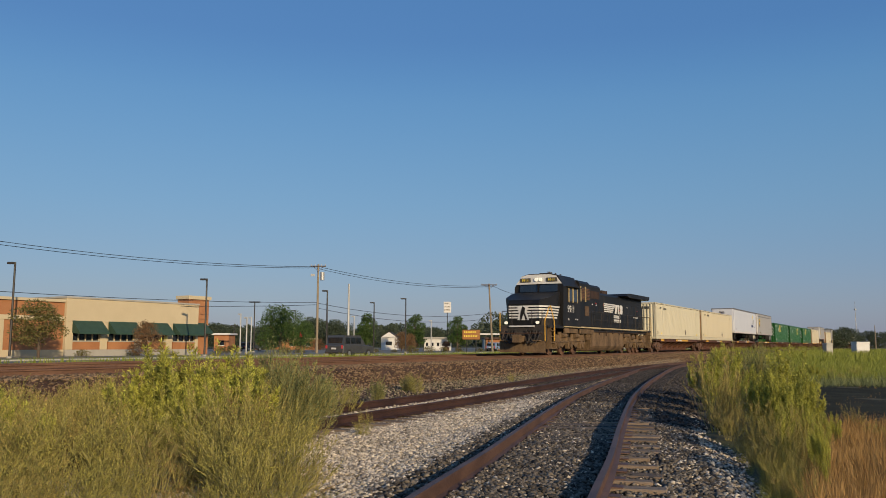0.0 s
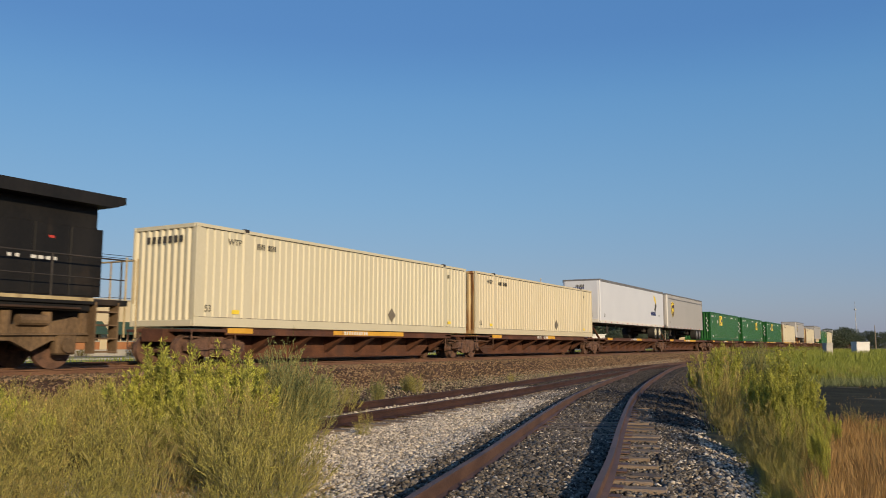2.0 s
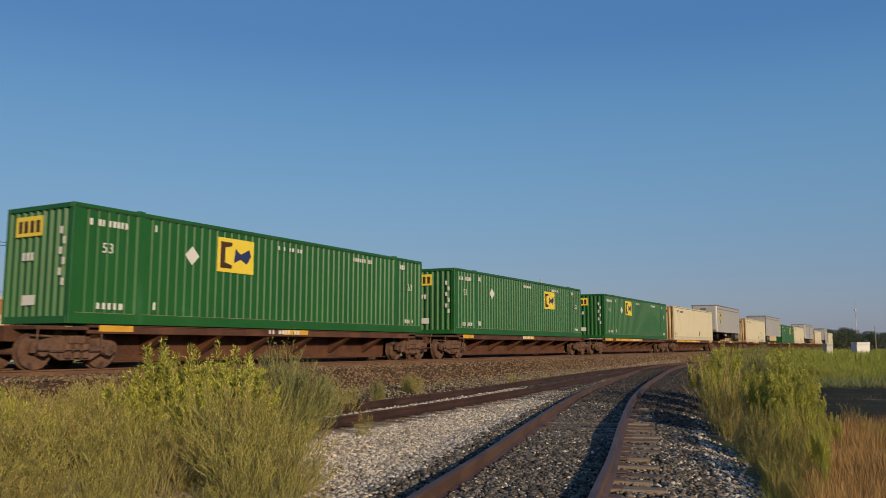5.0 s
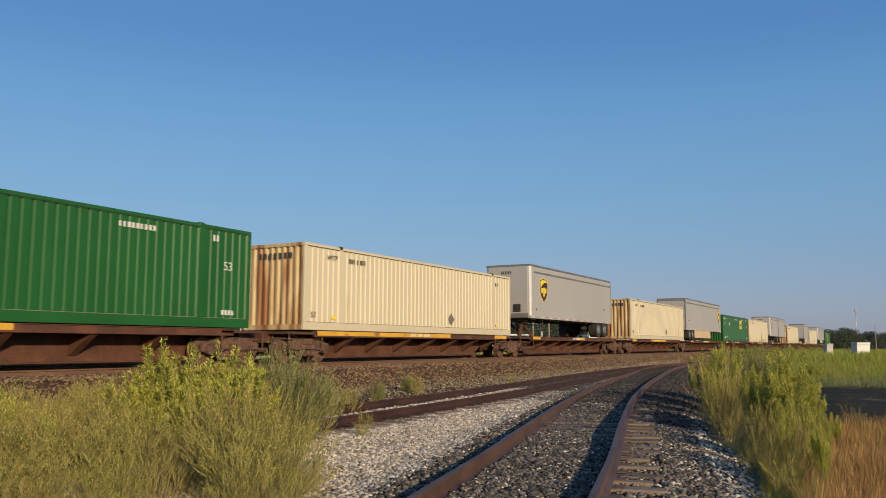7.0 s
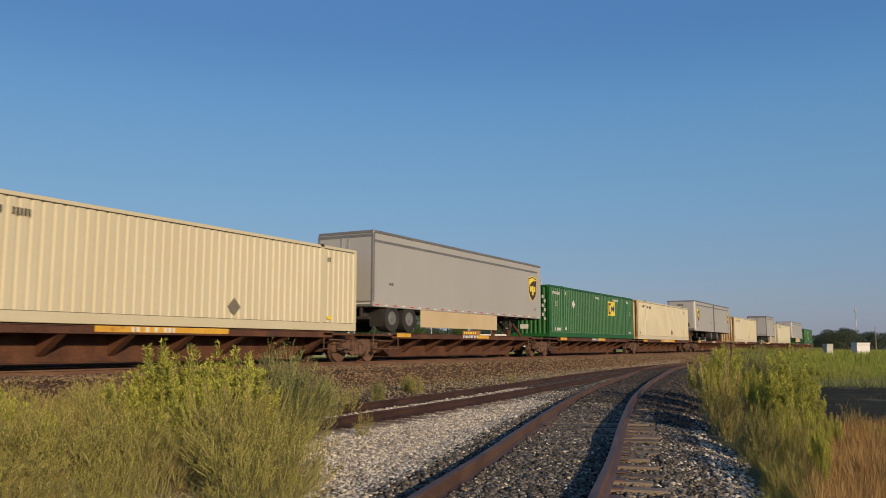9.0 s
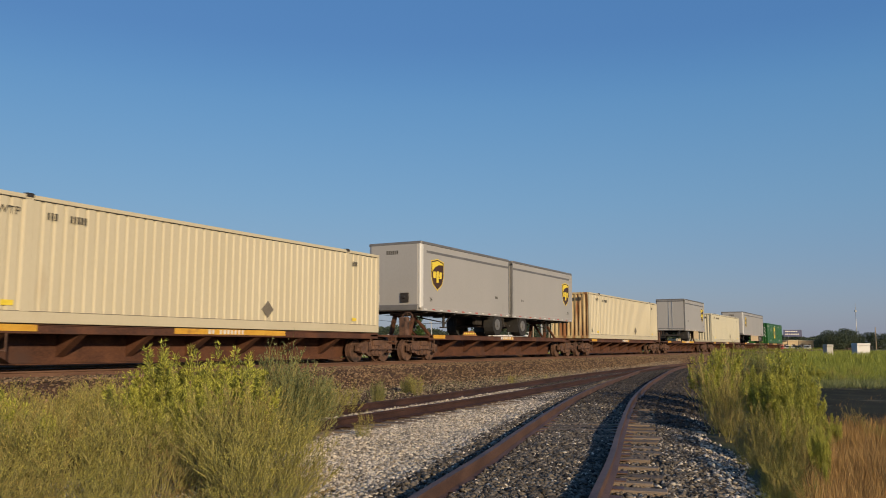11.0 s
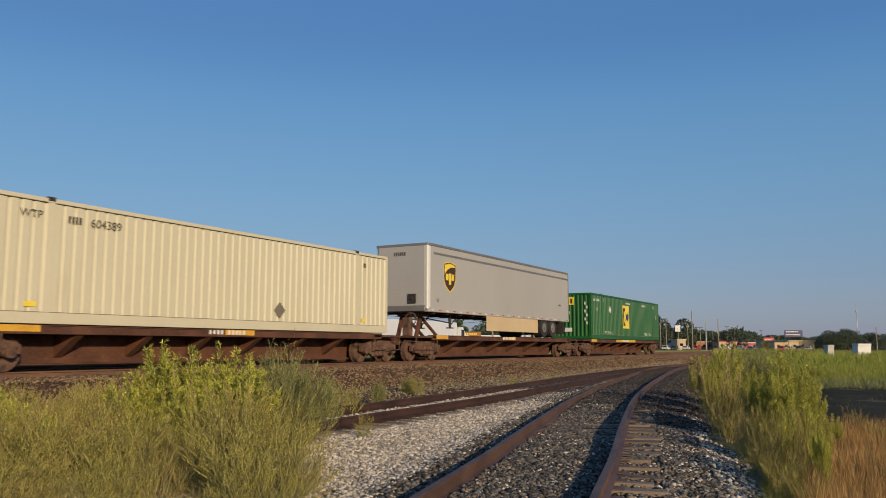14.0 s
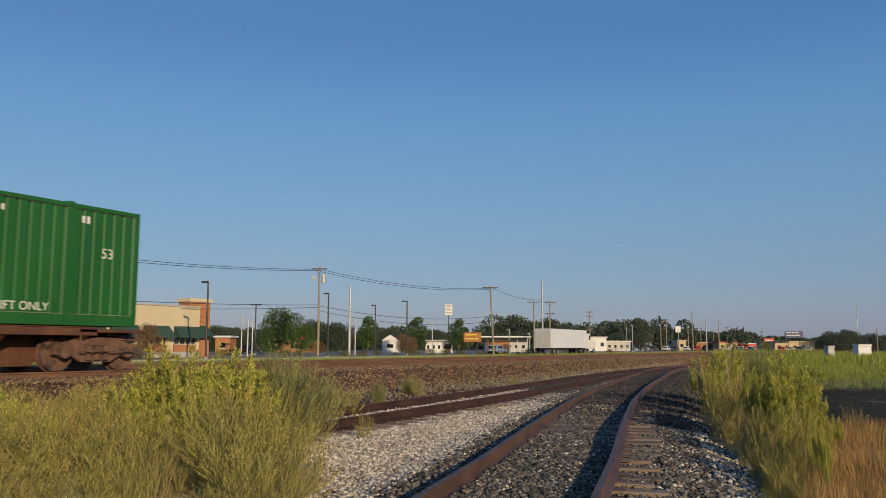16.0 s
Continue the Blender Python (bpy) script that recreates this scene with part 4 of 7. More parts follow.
            bm.faces.new((lo[i + 1], lo[i], lo[7 - i], lo[6 - i]))
        bmesh.ops.recalc_face_normals(bm, faces=bm.faces[:])
        part("nose_stripe", bm, M_WHITE, th, "white painted nose stripe")
    bm = bm_new()
    prism_x(bm, [(-0.36, 1.95), (0.36, 1.95), (0.28, 2.35), (0.38, 2.75), (-0.3, 2.75), (-0.2, 2.35)], 0.925, 0.943)
    part("nose_emblem_field", bm, M_WHITE, th, "white patch on the nose")
    bm = bm_new()
    prism_x(bm, [(-0.25, 1.97), (-0.12, 1.97), (-0.02, 2.3), (0.12, 1.97), (0.22, 1.97), (0.16, 2.45), (0.05, 2.72), (-0.12, 2.62), (-0.08, 2.4)], 0.912, 0.928)
    part("nose_emblem", bm, M_BLACK, th, "black emblem shape on the nose")
    bm = bm_new()
    box(bm, 3.075, 3.13, -0.045, 0.045, 3.35, 4.1)
    part("centre_post", bm, M_BLACK, th)
    # long hood in three stretches
    bm = bm_new()
    prism_x(bm, [(-1.48, 1.66), (-1.48, 4.30), (-1.30, 4.48), (1.30, 4.48), (1.48, 4.30), (1.48, 1.66)], 6.0, 7.9)
    part("equipment_cab", bm, M_BLACK, th)
    bm = bm_new()
    prism_x(bm, [(-1.02, 1.66), (-1.02, 4.30), (-0.90, 4.44), (0.90, 4.44), (1.02, 4.30), (1.02, 1.66)], 7.9, 11.2)
    part("blower_hood", bm, M_BLACK, th)
    bm = bm_new()
    prism_x(bm, [(-0.98, 1.66), (-0.98, 3.88), (-0.85, 4.02), (0.85, 4.02), (0.98, 3.88), (0.98, 1.66)], 11.2, 15.8)
    part("engine_hood", bm, M_BLACK, th)
    bm = bm_new()
    prism_x(bm, [(-0.98, 1.66), (-0.98, 4.0), (0.98, 4.0), (0.98, 1.66)], 15.8, 21.1)
    part("radiator_hood", bm, M_BLACK, th)
    bm = bm_new()
    prism(bm, [(15.6, 4.02), (15.85, 4.17), (16.4, 4.23), (21.52, 4.23), (21.52, 4.06), (21.2, 3.94), (16.3, 3.94)], -1.50, 1.50)
    part("radiator_wing", bm, M_BLACK, th, "overhanging black radiator wings")
    for x0 in (6.15, 7.0):
        bm = bm_new()
        box(bm, x0, x0 + 0.75, -1.50, -1.475, 3.30, 4.05)
        lou = part("vent_panel", bm, M_DARK, th)
        bm = bm_new()
        for k in range(8):
            box(bm, x0 + 0.05, x0 + 0.7, -1.53, -1.49, 3.34 + k * 0.09, 3.38 + k * 0.09)
        part("louvre_slats", bm, M_SLAT, lou, "dusty tan louvre slats")
        bm = bm_new()
        box(bm, x0 - 0.06, x0, -1.54, -1.48, 3.2, 4.12)
        part("vent_post", bm, M_SILL, lou)
    bm = bm_new()
    box(bm, 9.0, 11.0, -1.035, -1.01, 3.55, 4.05, 0.01)
    part("blower_screen", bm, M_SCREEN, th, "dark brown screen panel")
    bm = bm_new()
    box(bm, 6.9, 7.6, -1.50, -1.478, 2.35, 2.95, 0.01)
    part("battery_door", bm, M_LOCKER, th, "brown dusty locker door")
    r = random.Random(5)
    for x0 in np.arange(8.05, 20.8, 0.95):
        bm = bm_new()
        box(bm, x0, x0 + 0.88, -1.035 if x0 < 11 else -0.995, -0.96, 1.75, 3.42, 0.01)
        part("hood_door", bm, M_BLACK, th)
    for k, x0 in enumerate((8.4, 8.9, 9.5, 10.2, 10.25, 11.9, 13.3, 15.4, 17.2, 19.8)):
        z = 2.75 + 0.5 * r.random()
        part("warning_sticker", box(bm_new(), x0, x0 + 0.14, -1.045 if x0 < 11.2 else -1.0, -0.97, z, z + 0.06), M_RED if k % 2 else M_WHITE, th, "small warning sticker")
    # exhaust, horn and roof gear
    bm = bm_new()
    prism_x(bm, [(-0.42, 4.0), (-0.36, 4.34), (0.36, 4.34), (0.42, 4.0)], 13.6, 14.7)
    part("exhaust_stack", bm, M_SCREEN, th, "sooty rust-brown exhaust stack")
    bm = bm_new()
    for y in (-0.2, 0, 0.2):
        rod(bm, (11.9, y, 4.22 + abs(y) * 0.4), (12.5, y, 4.22 + abs(y) * 0.4), 0.05, 0.11, seg=10)
    rod(bm, (12.2, 0, 4.0), (12.2, 0, 4.22), 0.05)
    part("air_horn", bm, M_DARK, th)
    for x0 in (3.6, 3.9, 4.6, 5.4):
        part("aerial", rod(bm_new(), (x0, -0.5, 4.64), (x0, -0.5, 4.84), 0.05), M_DARK, th)
    part("roof_box", box(bm_new(), 4.0, 4.5, -0.3, 0.3, 4.7, 4.82, 0.03), M_DARK, th)
    part("whip_aerial", rod(bm_new(), (5.6, 0.4, 4.7), (5.6, 0.4, 5.05), 0.015), M_DARK, th)
    # handrails
    for y in (-1.46, 1.46):
        bm = bm_new()
        for x0 in np.arange(8.2, 21.5, 1.9):
            rod(bm, (x0, y, 1.66), (x0, y, 2.66), 0.022, seg=6)
        rod(bm, (8.2, y, 2.66), (21.6, y, 2.66), 0.02, seg=6)
        rod(bm, (8.2, y, 2.16), (21.6, y, 2.16), 0.014, seg=6)
        part("handrail", bm, M_DARK, th)
    bm = bm_new()
    for x0, z0, z1 in ((21.65, 0.75, 2.75), (22.0, 0.75, 2.75)):
        rod(bm, (x0, -1.46, z0), (x0, -1.46, z1), 0.025, seg=6)
    for y in (-1.4, -0.5, 0.5, 1.4):
        rod(bm, (21.95, y, 1.6), (21.95, y, 2.7), 0.022, seg=6)
    rod(bm, (21.95, -1.4, 2.7), (21.95, 1.4, 2.7), 0.022, seg=6)
    part("rear_handrail", bm, M_SILL, th, "dull cream rear grab rails")
    for pts in (((0.75, -1.35, 0.8), (0.75, -1.35, 1.9), (1.2, -1.45, 2.7)), ((1.75, -1.5, 0.8), (1.75, -1.5, 1.9), (1.35, -1.45, 2.75)), ((0.75, 1.35, 0.8), (0.75, 1.35, 2.4))):
        bm = bm_new()
        for a, b in zip(pts, pts[1:]):
            rod(bm, a, b, 0.028, seg=6)
        part("front_grab_rail", bm, M_YELLOW, th, "yellow front grab rail")
    for s_ in (-1, 1):
        bm = bm_new()
        for y in (0.6, 1.2):
            rod(bm, (0.72, s_ * y, 1.66), (0.72, s_ * y, 2.45), 0.022, seg=6)
        rod(bm, (0.72, s_ * 1.2, 2.45), (0.72, s_ * 0.6, 2.45), 0.022, seg=6)
        part("front_handrail", bm, M_DARK, th)
    # pilot, plow, hoses, steps
    bm = bm_new()
    prism_x(bm, [(-1.36, 0.16), (-1.36, 0.78), (1.36, 0.78), (1.36, 0.16)], 0.70, 0.78)
    for v in bm.verts:
        if abs(v.co.y) < 0.2:
            v.co.x -= 0.3
    part("plow", bm, M_DUST, th, "dusty pale brown snow plow")
    bm = bm_new()
    box(bm, 0.74, 1.0, -1.38, 1.38, 0.78, 1.66, 0.02)
    part("pilot_plate", bm, M_DARK, th)
    bm = bm_new()
    box(bm, 0.62, 0.95, -0.75, 0.75, 1.56, 1.64, 0.01)
    part("pilot_shelf", bm, M_WHITE, th, "white front deck shelf")
    bm = bm_new()
    box(bm, -0.05, 0.75, -0.2, 0.2, 0.72, 1.08, 0.04)
    box(bm, -0.12, 0.15, -0.26, 0.26, 0.68, 1.14, 0.05)
    part("coupler", bm, M_DUST, th)
    for y0 in (-1.1, -0.9, -0.55, 0.55, 0.8, 1.05):
        bm = bm_new()
        q = [(0.66, y0, 1.35), (0.52, y0 + 0.05, 0.95), (0.46, y0 * 0.8, 0.66), (0.5, y0 * 0.62, 0.78), (0.56, y0 * 0.5, 1.02)]
        for a, b in zip(q, q[1:]):
            rod(bm, a, b, 0.03, seg=6)
        part("air_hose", bm, M_DARK, th)
    for y0, y1, drop in ((-1.25, -0.7, 0.42), (-0.8, -0.3, 0.36), (0.3, 0.85, 0.4), (0.7, 1.2, 0.46), (-0.5, 0.4, 0.3)):
        bm = bm_new()
        q = [Vector((0.60, y0 + (y1 - y0) * k / 8, 1.42 - drop * 4 * (k / 8) * (1 - k / 8))) for k in range(9)]
        for a, b in zip(q, q[1:]):
            rod(bm, a, b, 0.026, seg=6)
        part("control_hose", bm, M_DARK, th, "drooping black control hose")
    part("uncoupling_lever", rod(bm_new(), (0.56, -1.3, 1.22), (0.56, 1.3, 1.22), 0.02, seg=6), M_SLAT, th)
    for y in (-0.95, 0.95):
        part("pilot_step", box(bm_new(), 0.42, 0.7, y - 0.22, y + 0.22, 0.80, 0.84, 0.01), M_DUST, th)
    for y in (-1.05, 1.05):
        bm = bm_new()
        rod(bm, (0.62, y * 0.9, 1.80), (0.76, y * 0.9, 1.80), 0.085, 0.08, seg=16)
        part("ditch_light", bm, M_LAMP, th, "lit round ditch light")
    for x0 in (1.25, 20.8):
        for k in range(4):
            part("step", box(bm_new(), x0, x0 + 0.6, -1.52, -1.22, 0.38 + k * 0.32, 0.42 + k * 0.32), M_DUST, th)
        part("step_side", box(bm_new(), x0 - 0.04, x0, -1.52, -1.2, 0.36, 1.6), M_DUST, th)
        part("step_side", box(bm_new(), x0 + 0.6, x0 + 0.64, -1.52, -1.2, 0.36, 1.6), M_DUST, th)
    # underframe, tank and trucks
    part("underframe", box(bm_new(), 1.0, L - 0.9, -0.62, 0.62, 0.62, 1.52, 0.02), M_DARK, th)
    for k, x0 in enumerate((8.3, 9.6, 11.0, 12.4, 13.8, 14.8)):
        part("pipe_clip", box(bm_new(), x0, x0 + 0.12, -1.47, -1.40, 1.30 - 0.06 * (k % 3), 1.52, 0.01), M_SCREEN, th)
    part("sill_pipe", rod(bm_new(), (8.2, -1.455, 1.40), (20.4, -1.455, 1.42), 0.03, seg=6), M_SCREEN, th)
    bm = bm_new()
    prism_x(bm, [(-1.42, 0.46), (-1.42, 1.46), (1.42, 1.46), (1.42, 0.46), (1.15, 0.2), (-1.15, 0.2)], 8.1, 14.9)
    bmesh.ops.bevel(bm, geom=bm.edges[:], offset=0.05, segments=2, affect="EDGES")
    part("fuel_tank", bm, M_DUST, th, "dust-caked fuel tank")
    for x0 in (7.6, 7.85):
        part("air_filter", rod(bm_new(), (x0, -1.3, 0.9), (x0, -1.3, 1.45), 0.13, seg=10), M_DUST, th)
    bm = bm_new()
    rod(bm, (15.1, -1.25, 1.25), (16.6, -1.25, 1.25), 0.16, seg=12)
    part("air_tank", bm, M_DUST, th)
    for cx in (4.55, 18.2):
        fr = prism(bm_new(), [(cx - 2.7, 0.62), (cx - 2.7, 1.0), (cx - 2.2, 1.22), (cx - 1.2, 1.02), (cx + 1.2, 1.02), (cx + 2.2, 1.22), (cx + 2.7, 1.0), (cx + 2.7, 0.62), (cx + 1.6, 0.66), (cx + 1.1, 0.42), (cx + 0.6, 0.66), (cx - 0.6, 0.66), (cx - 1.1, 0.42), (cx - 1.6, 0.66)], -1.30, -1.14)
        bo = part("truck_frame", fr, M_DUST, th)
        fr = prism(bm_new(), [(cx - 2.7, 0.62), (cx - 2.7, 1.0), (cx - 2.2, 1.22), (cx + 2.2, 1.22), (cx + 2.7, 1.0), (cx + 2.7, 0.62)], 1.14, 1.30)
        part("far_frame", fr, M_DUST, bo)
        for dx in (-1.95, 0.0, 1.95):
            bm = bm_new()
            for y in (-0.78, 0.78):
                rod(bm, (cx + dx, y - 0.07, 0.52), (cx + dx, y + 0.07, 0.52), 0.52, seg=28)
            rod(bm, (cx + dx, -1.1, 0.52), (cx + dx, 1.1, 0.52), 0.1)
            part("wheelset", bm, M_BOGIE, bo)
            bm = bm_new()
            box(bm, cx + dx - 0.26, cx + dx + 0.26, -1.38, -1.12, 0.34, 0.82, 0.04)
            rod(bm, (cx + dx, -1.46, 0.55), (cx + dx, -1.3, 0.55), 0.17, seg=14)
            part("journal_box", bm, M_DUST, bo)
            for q in (-0.48, 0.48):
                bm = bm_new()
                rod(bm, (cx + dx + q, -1.26, 0.8), (cx + dx + q, -1.26, 1.32), 0.12, seg=10)
                part("coil_spring", bm, M_DUST, bo)
        bm = bm_new()
        rod(bm, (cx - 1.4, -1.36, 1.12), (cx - 0.7, -1.36, 1.12), 0.13, seg=12)
        rod(bm, (cx + 0.7, -1.36, 1.12), (cx + 1.4, -1.36, 1.12), 0.13, seg=12)
        rod(bm, (cx - 2.5, -1.38, 0.75), (cx + 2.5, -1.38, 0.82), 0.025, seg=6)
        part("brake_cylinders", bm, M_DUST, bo)
    # side emblem: white bars, block shapes and two lines of bars
    f = -1.035
    for k in range(5):
        z = 2.78 + k * 0.125
        bm = bm_new()
        prism(bm, [(12.0 - 0.02 * k, z), (13.75 + 0.16 * k, z), (13.85 + 0.16 * k, z + 0.085), (12.0 - 0.02 * k, z + 0.085)], f - 0.004, f + 0.02)
        part("side_stripe", bm, M_WHITE, th, "white painted stripe")
    bm = bm_new()
    prism(bm, [(14.3, 2.72), (14.62, 2.72), (15.0, 3.36), (14.5, 3.36), (14.4, 3.1)], f - 0.004, f + 0.02)
    part("emblem_block", bm, M_WHITE, th, "white block emblem shape")
    bm = bm_new()
    prism(bm, [(14.95, 2.72), (15.2, 2.72), (15.3, 3.36), (15.08, 3.36)], f - 0.004, f + 0.02)
    part("emblem_block", bm, M_WHITE, th, "white block emblem shape")
    bm = bm_new()
    prism(bm, [(15.36, 2.72), (15.95, 2.72), (16.08, 2.9), (16.0, 3.05), (16.1, 3.2), (16.0, 3.36), (15.5, 3.36), (15.42, 3.2), (15.55, 3.05), (15.4, 2.9)], f - 0.004, f + 0.02)
    part("emblem_block", bm, M_WHITE, th, "white block emblem shape")
    for z, n in ((2.42, 7), (2.14, 8)):
        for k in range(n):
            part("name_bar", box(bm_new(), 14.05 + k * 0.205, 14.2 + k * 0.205, f - 0.004, f + 0.02, z, z + 0.2), M_WHITE, th, "white bar of a painted name")
    lettering("road_number", "9911", 0.58, pose(4.35, -1.536, 2.46, 90), M_WHITE, th, "white road number")
    bm = bm_new()
    bars(bm, 3.9, 2.0, 3, 0.1, 0.12, -1.534, seed=2)
    bars(bm, 5.0, 2.05, 6, 0.06, 0.06, -1.534, seed=3)
    bars(bm, 18.8, 2.55, 7, 0.14, 0.08, -1.0, seed=4)
    part("small_markings", bm, M_WHITE, th)
    return th


LOAD_LIST = [
    ("cream", 64.85, 81.0), ("rust", 81.95, 98.1), ("bird", 99.75, 115.9), ("shield45", 117.1, 130.8),
    ("green", 134.7, 150.85), ("green", 153.65, 169.8), ("green", 174.35, 190.5), ("rust", 193.05, 209.2), ("shield45", 211.7, 225.4),
    ("rust", 230.0, 246.15), ("reverse53", 247.2, 263.35), ("green", 264.6, 280.75), ("rust", 282.05, 298.2), ("pups", 301.2, 318.8),
    ("rust", 321.8, 337.95), ("lonepup", 347.6, 355.9), ("cream", 359.3, 375.45), ("shield53", 378.45, 394.75), ("green_last", 398.75, 414.9)]


def make_train():
    locomotive(40.75)
    mids = [(a + b) / 2 for _, a, b in LOAD_LIST]
    mids[13], mids[15] = 310.0, 348.6
    cuts = [64.2] + [(p + q) / 2 for p, q in zip(mids, mids[1:])] + [415.7]
    joint = ["end"] + ["end" if q - p > 18.35 else "joint" for p, q in zip(mids, mids[1:])] + ["end"]
    for i, (kind, a, b) in enumerate(LOAD_LIST):
        s0, s1 = cuts[i], cuts[i + 1]
        tr = []
        if joint[i] == "end":
            tr.append(1.75)
        if joint[i + 1] == "end":
            tr.append(s1 - s0 - 1.75)
        else:
            tr.append(s1 - s0)
        trailer_load = kind in ("bird", "shield45", "reverse53", "pups", "lonepup", "shield53")
        spots = [(2.2, 3.2), (9.0, 10.2)] if i % 3 else [(1.95, 3.0), (7.0, 11.5)]
        if i == 7:
            spots = [(2.0, 11.2), (15.6, 16.9)]
        if i == 6:
            spots = [(2.3, 3.9), (4.6, 11.0)]
        spine_unit(s0, s1, tr, "trailer" if trailer_load else "container", i, spots, i == 6)
        if kind in ("cream", "rust"):
            container(a, M_CREAM if kind == "rust" else M_CREAM_PALE, M_CREAM_RUST if kind == "rust" else M_CREAM_PALE,
                      "cream corrugated container with rust-streaked ends on a spine car" if kind == "rust" else "clean cream corrugated container on a spine car", i * 10, number="604389" if i == 16 else "")
        elif kind.startswith("green"):
            lx, lz, lh = {4: (4.7, 1.6, 1.0), 5: (10.3, 1.5, 0.95), 6: (4.65, 1.64, 1.0), 11: (10.3, 1.5, 0.95), 18: (6.55, 0.78, 1.6)}[i]
            container(a, M_GREEN, M_GREEN, "green corrugated container with a yellow emblem panel", i * 10, "green", lx, lz, lh)
        elif kind == "bird":
            trailer(a, b - a, M_WHITE_TRAILER, "white box trailer with a yellow and black emblem", i, logo="bird", skirt=False, band=False, rim="bright")
            kingpin_stand(a + 0.95)
        elif kind == "shield45":
            trailer(a, b - a, M_GREY_TRAILER, "pale grey box trailer with a brown shield emblem", i, skirt=False)
            kingpin_stand(a + 0.95)
        elif kind == "shield53":
            trailer(a, b - a, M_GREY_TRAILER, "long pale grey box trailer with shield emblem and side skirt", i, tail=1.1)
            kingpin_stand(a + 0.95)
        elif kind == "reverse53":
            trailer(a, b - a, M_GREY_TRAILER, "long pale grey box trailer riding rear end first", i, reverse=True)
            kingpin_stand(b - 2.0)
        elif kind == "pups":
            trailer(a, 8.6, M_GREY_TRAILER, "short pale grey box trailer with a brown shield emblem", i, skirt=False, axles=1)
            kingpin_stand(a + 0.95)
            trailer(b - 8.6, 8.6, M_GREY_TRAILER, "short pale grey box trailer riding rear end first", i + 50, reverse=True, skirt=False, axles=1)
            kingpin_stand(b - 2.0)
        elif kind == "lonepup":
            trailer(a, 8.3, M_GREY_TRAILER, "lone short grey box trailer riding rear end first", i, reverse=True, skirt=True, axles=1)
            kingpin_stand(b - 2.0)


make_train()


# ---- loose stones ----
def stones(name, material, label, count, size, area, height, seed, parent=None):
    """Angular stones strewn over a stretch; area(r, n) gives places, height(x, y) the bed."""
    r = np.random.RandomState(seed)
    P = area(r, count)
    n = len(P)
    base = np.array([(1, 0, 0), (0, 1, 0), (-1, 0, 0), (0, -1, 0), (0.1, 0.1, 0.8), (0, 0, -0.6)], float)
    V = base[None] * (1 + 0.7 * (r.rand(n, 6, 1) - 0.5)) + 0.55 * (r.rand(n, 6, 3) - 0.5)
    sc = size * (0.55 + 0.9 * r.rand(n, 1, 1) ** 1.5) * np.array([1.25, 0.9, 0.85])[None, None]
    V = V * sc
    a = r.rand(n) * 6.283
    c, s = np.cos(a)[:, None], np.sin(a)[:, None]
    X, Y, Z = V[..., 0] * c - V[..., 1] * s, V[..., 0] * s + V[..., 1] * c, V[..., 2]
    tilt = (r.rand(n, 1) - 0.5) * 1.2
    X, Z = X * np.cos(tilt) - Z * np.sin(tilt), X * np.sin(tilt) + Z * np.cos(tilt)
    z = height(P[:, 0], P[:, 1]) + size * (0.1 + 0.7 * r.rand(n))
    V = np.stack([X + P[:, 0:1], Y + P[:, 1:2], Z + z[:, None]], -1).reshape(-1, 3)
    f0 = np.array([(0, 1, 4), (1, 2, 4), (2, 3, 4), (3, 0, 4), (1, 0, 5), (2, 1, 5), (3, 2, 5), (0, 3, 5)])
    F = (f0[None] + 6 * np.arange(n)[:, None, None]).reshape(-1, 3)
    me = bpy.data.meshes.new(name)
    me.vertices.add(len(V))
    me.vertices.foreach_set("co", V.ravel())
    me.loops.add(F.size)
    me.loops.foreach_set("vertex_index", F.ravel().astype(np.int32))
    me.polygons.add(len(F))
    me.polygons.foreach_set("loop_start", np.arange(0, F.size, 3, dtype=np.int32))
    me.update(calc_edges=True)
    me.materials.append(material)
    return tagged(new(name, me), label, "ballast stones", kind="stuff")


def between(lo, hi, x0, x1, power=1.0):
    def area(r, n):
        x = x0 + (x1 - x0) * r.rand(n) ** power
        u = r.rand(n)
        return np.stack([x, lo(x) * (1 - u) + hi(x) * u], 1)
    return area


def bed_z(x, y):
    """Top of the yard and spur beds and of the pale stones between them."""
    o = np.abs(y - spur_line(x))
    q = np.abs(y - yard_line(x))
    o2 = y - spur_line(x)
    zs = np.interp(o2, [-2.7, -2.0, -1.42, -0.8, -0.6, 0.6, 0.9, 1.3, 1.75, 2.2], [-0.44, -0.27, -0.225, -0.225, -0.165, -0.165, -0.18, -0.186, -0.24, -0.30])
    zy = np.interp(y - yard_line(x), [-2.9, -2.2, -1.35, -0.75, -0.6, 0.6, 1.35, 2.2, 2.9], [-0.33, -0.265, -0.232, -0.25, -0.2, -0.2, -0.22, -0.27, -0.33])
    zs = zs - 0.05 * np.exp(-((x - 14.5) / 2.6) ** 2) * (o < 0.7)
    mid = (y > spur_line(x) + 1.3) & (y < yard_line(x) - 1.2)
    return np.where(mid, np.maximum(np.maximum(zs, zy), -0.30), np.maximum(np.where(o < 2.7, zs, -0.5), np.where(q < 2.9, zy, -0.5)))


xs = np.arange(4.0, 48.0, 0.5)
verts, faces = [], []
for i, x in enumerate(xs):
    a, b = float(spur_line(x)) + 1.2, float(yard_line(x)) - 1.1
    for k in range(9):
        y = a + (b - a) * k / 8
        verts.append((x, y, float(bed_z(x, y)) - 0.004))
for i in range(len(xs) - 1):
    for k in range(8):
        faces.append((i * 9 + k, i * 9 + 9 + k, i * 9 + 10 + k, i * 9 + k + 1))
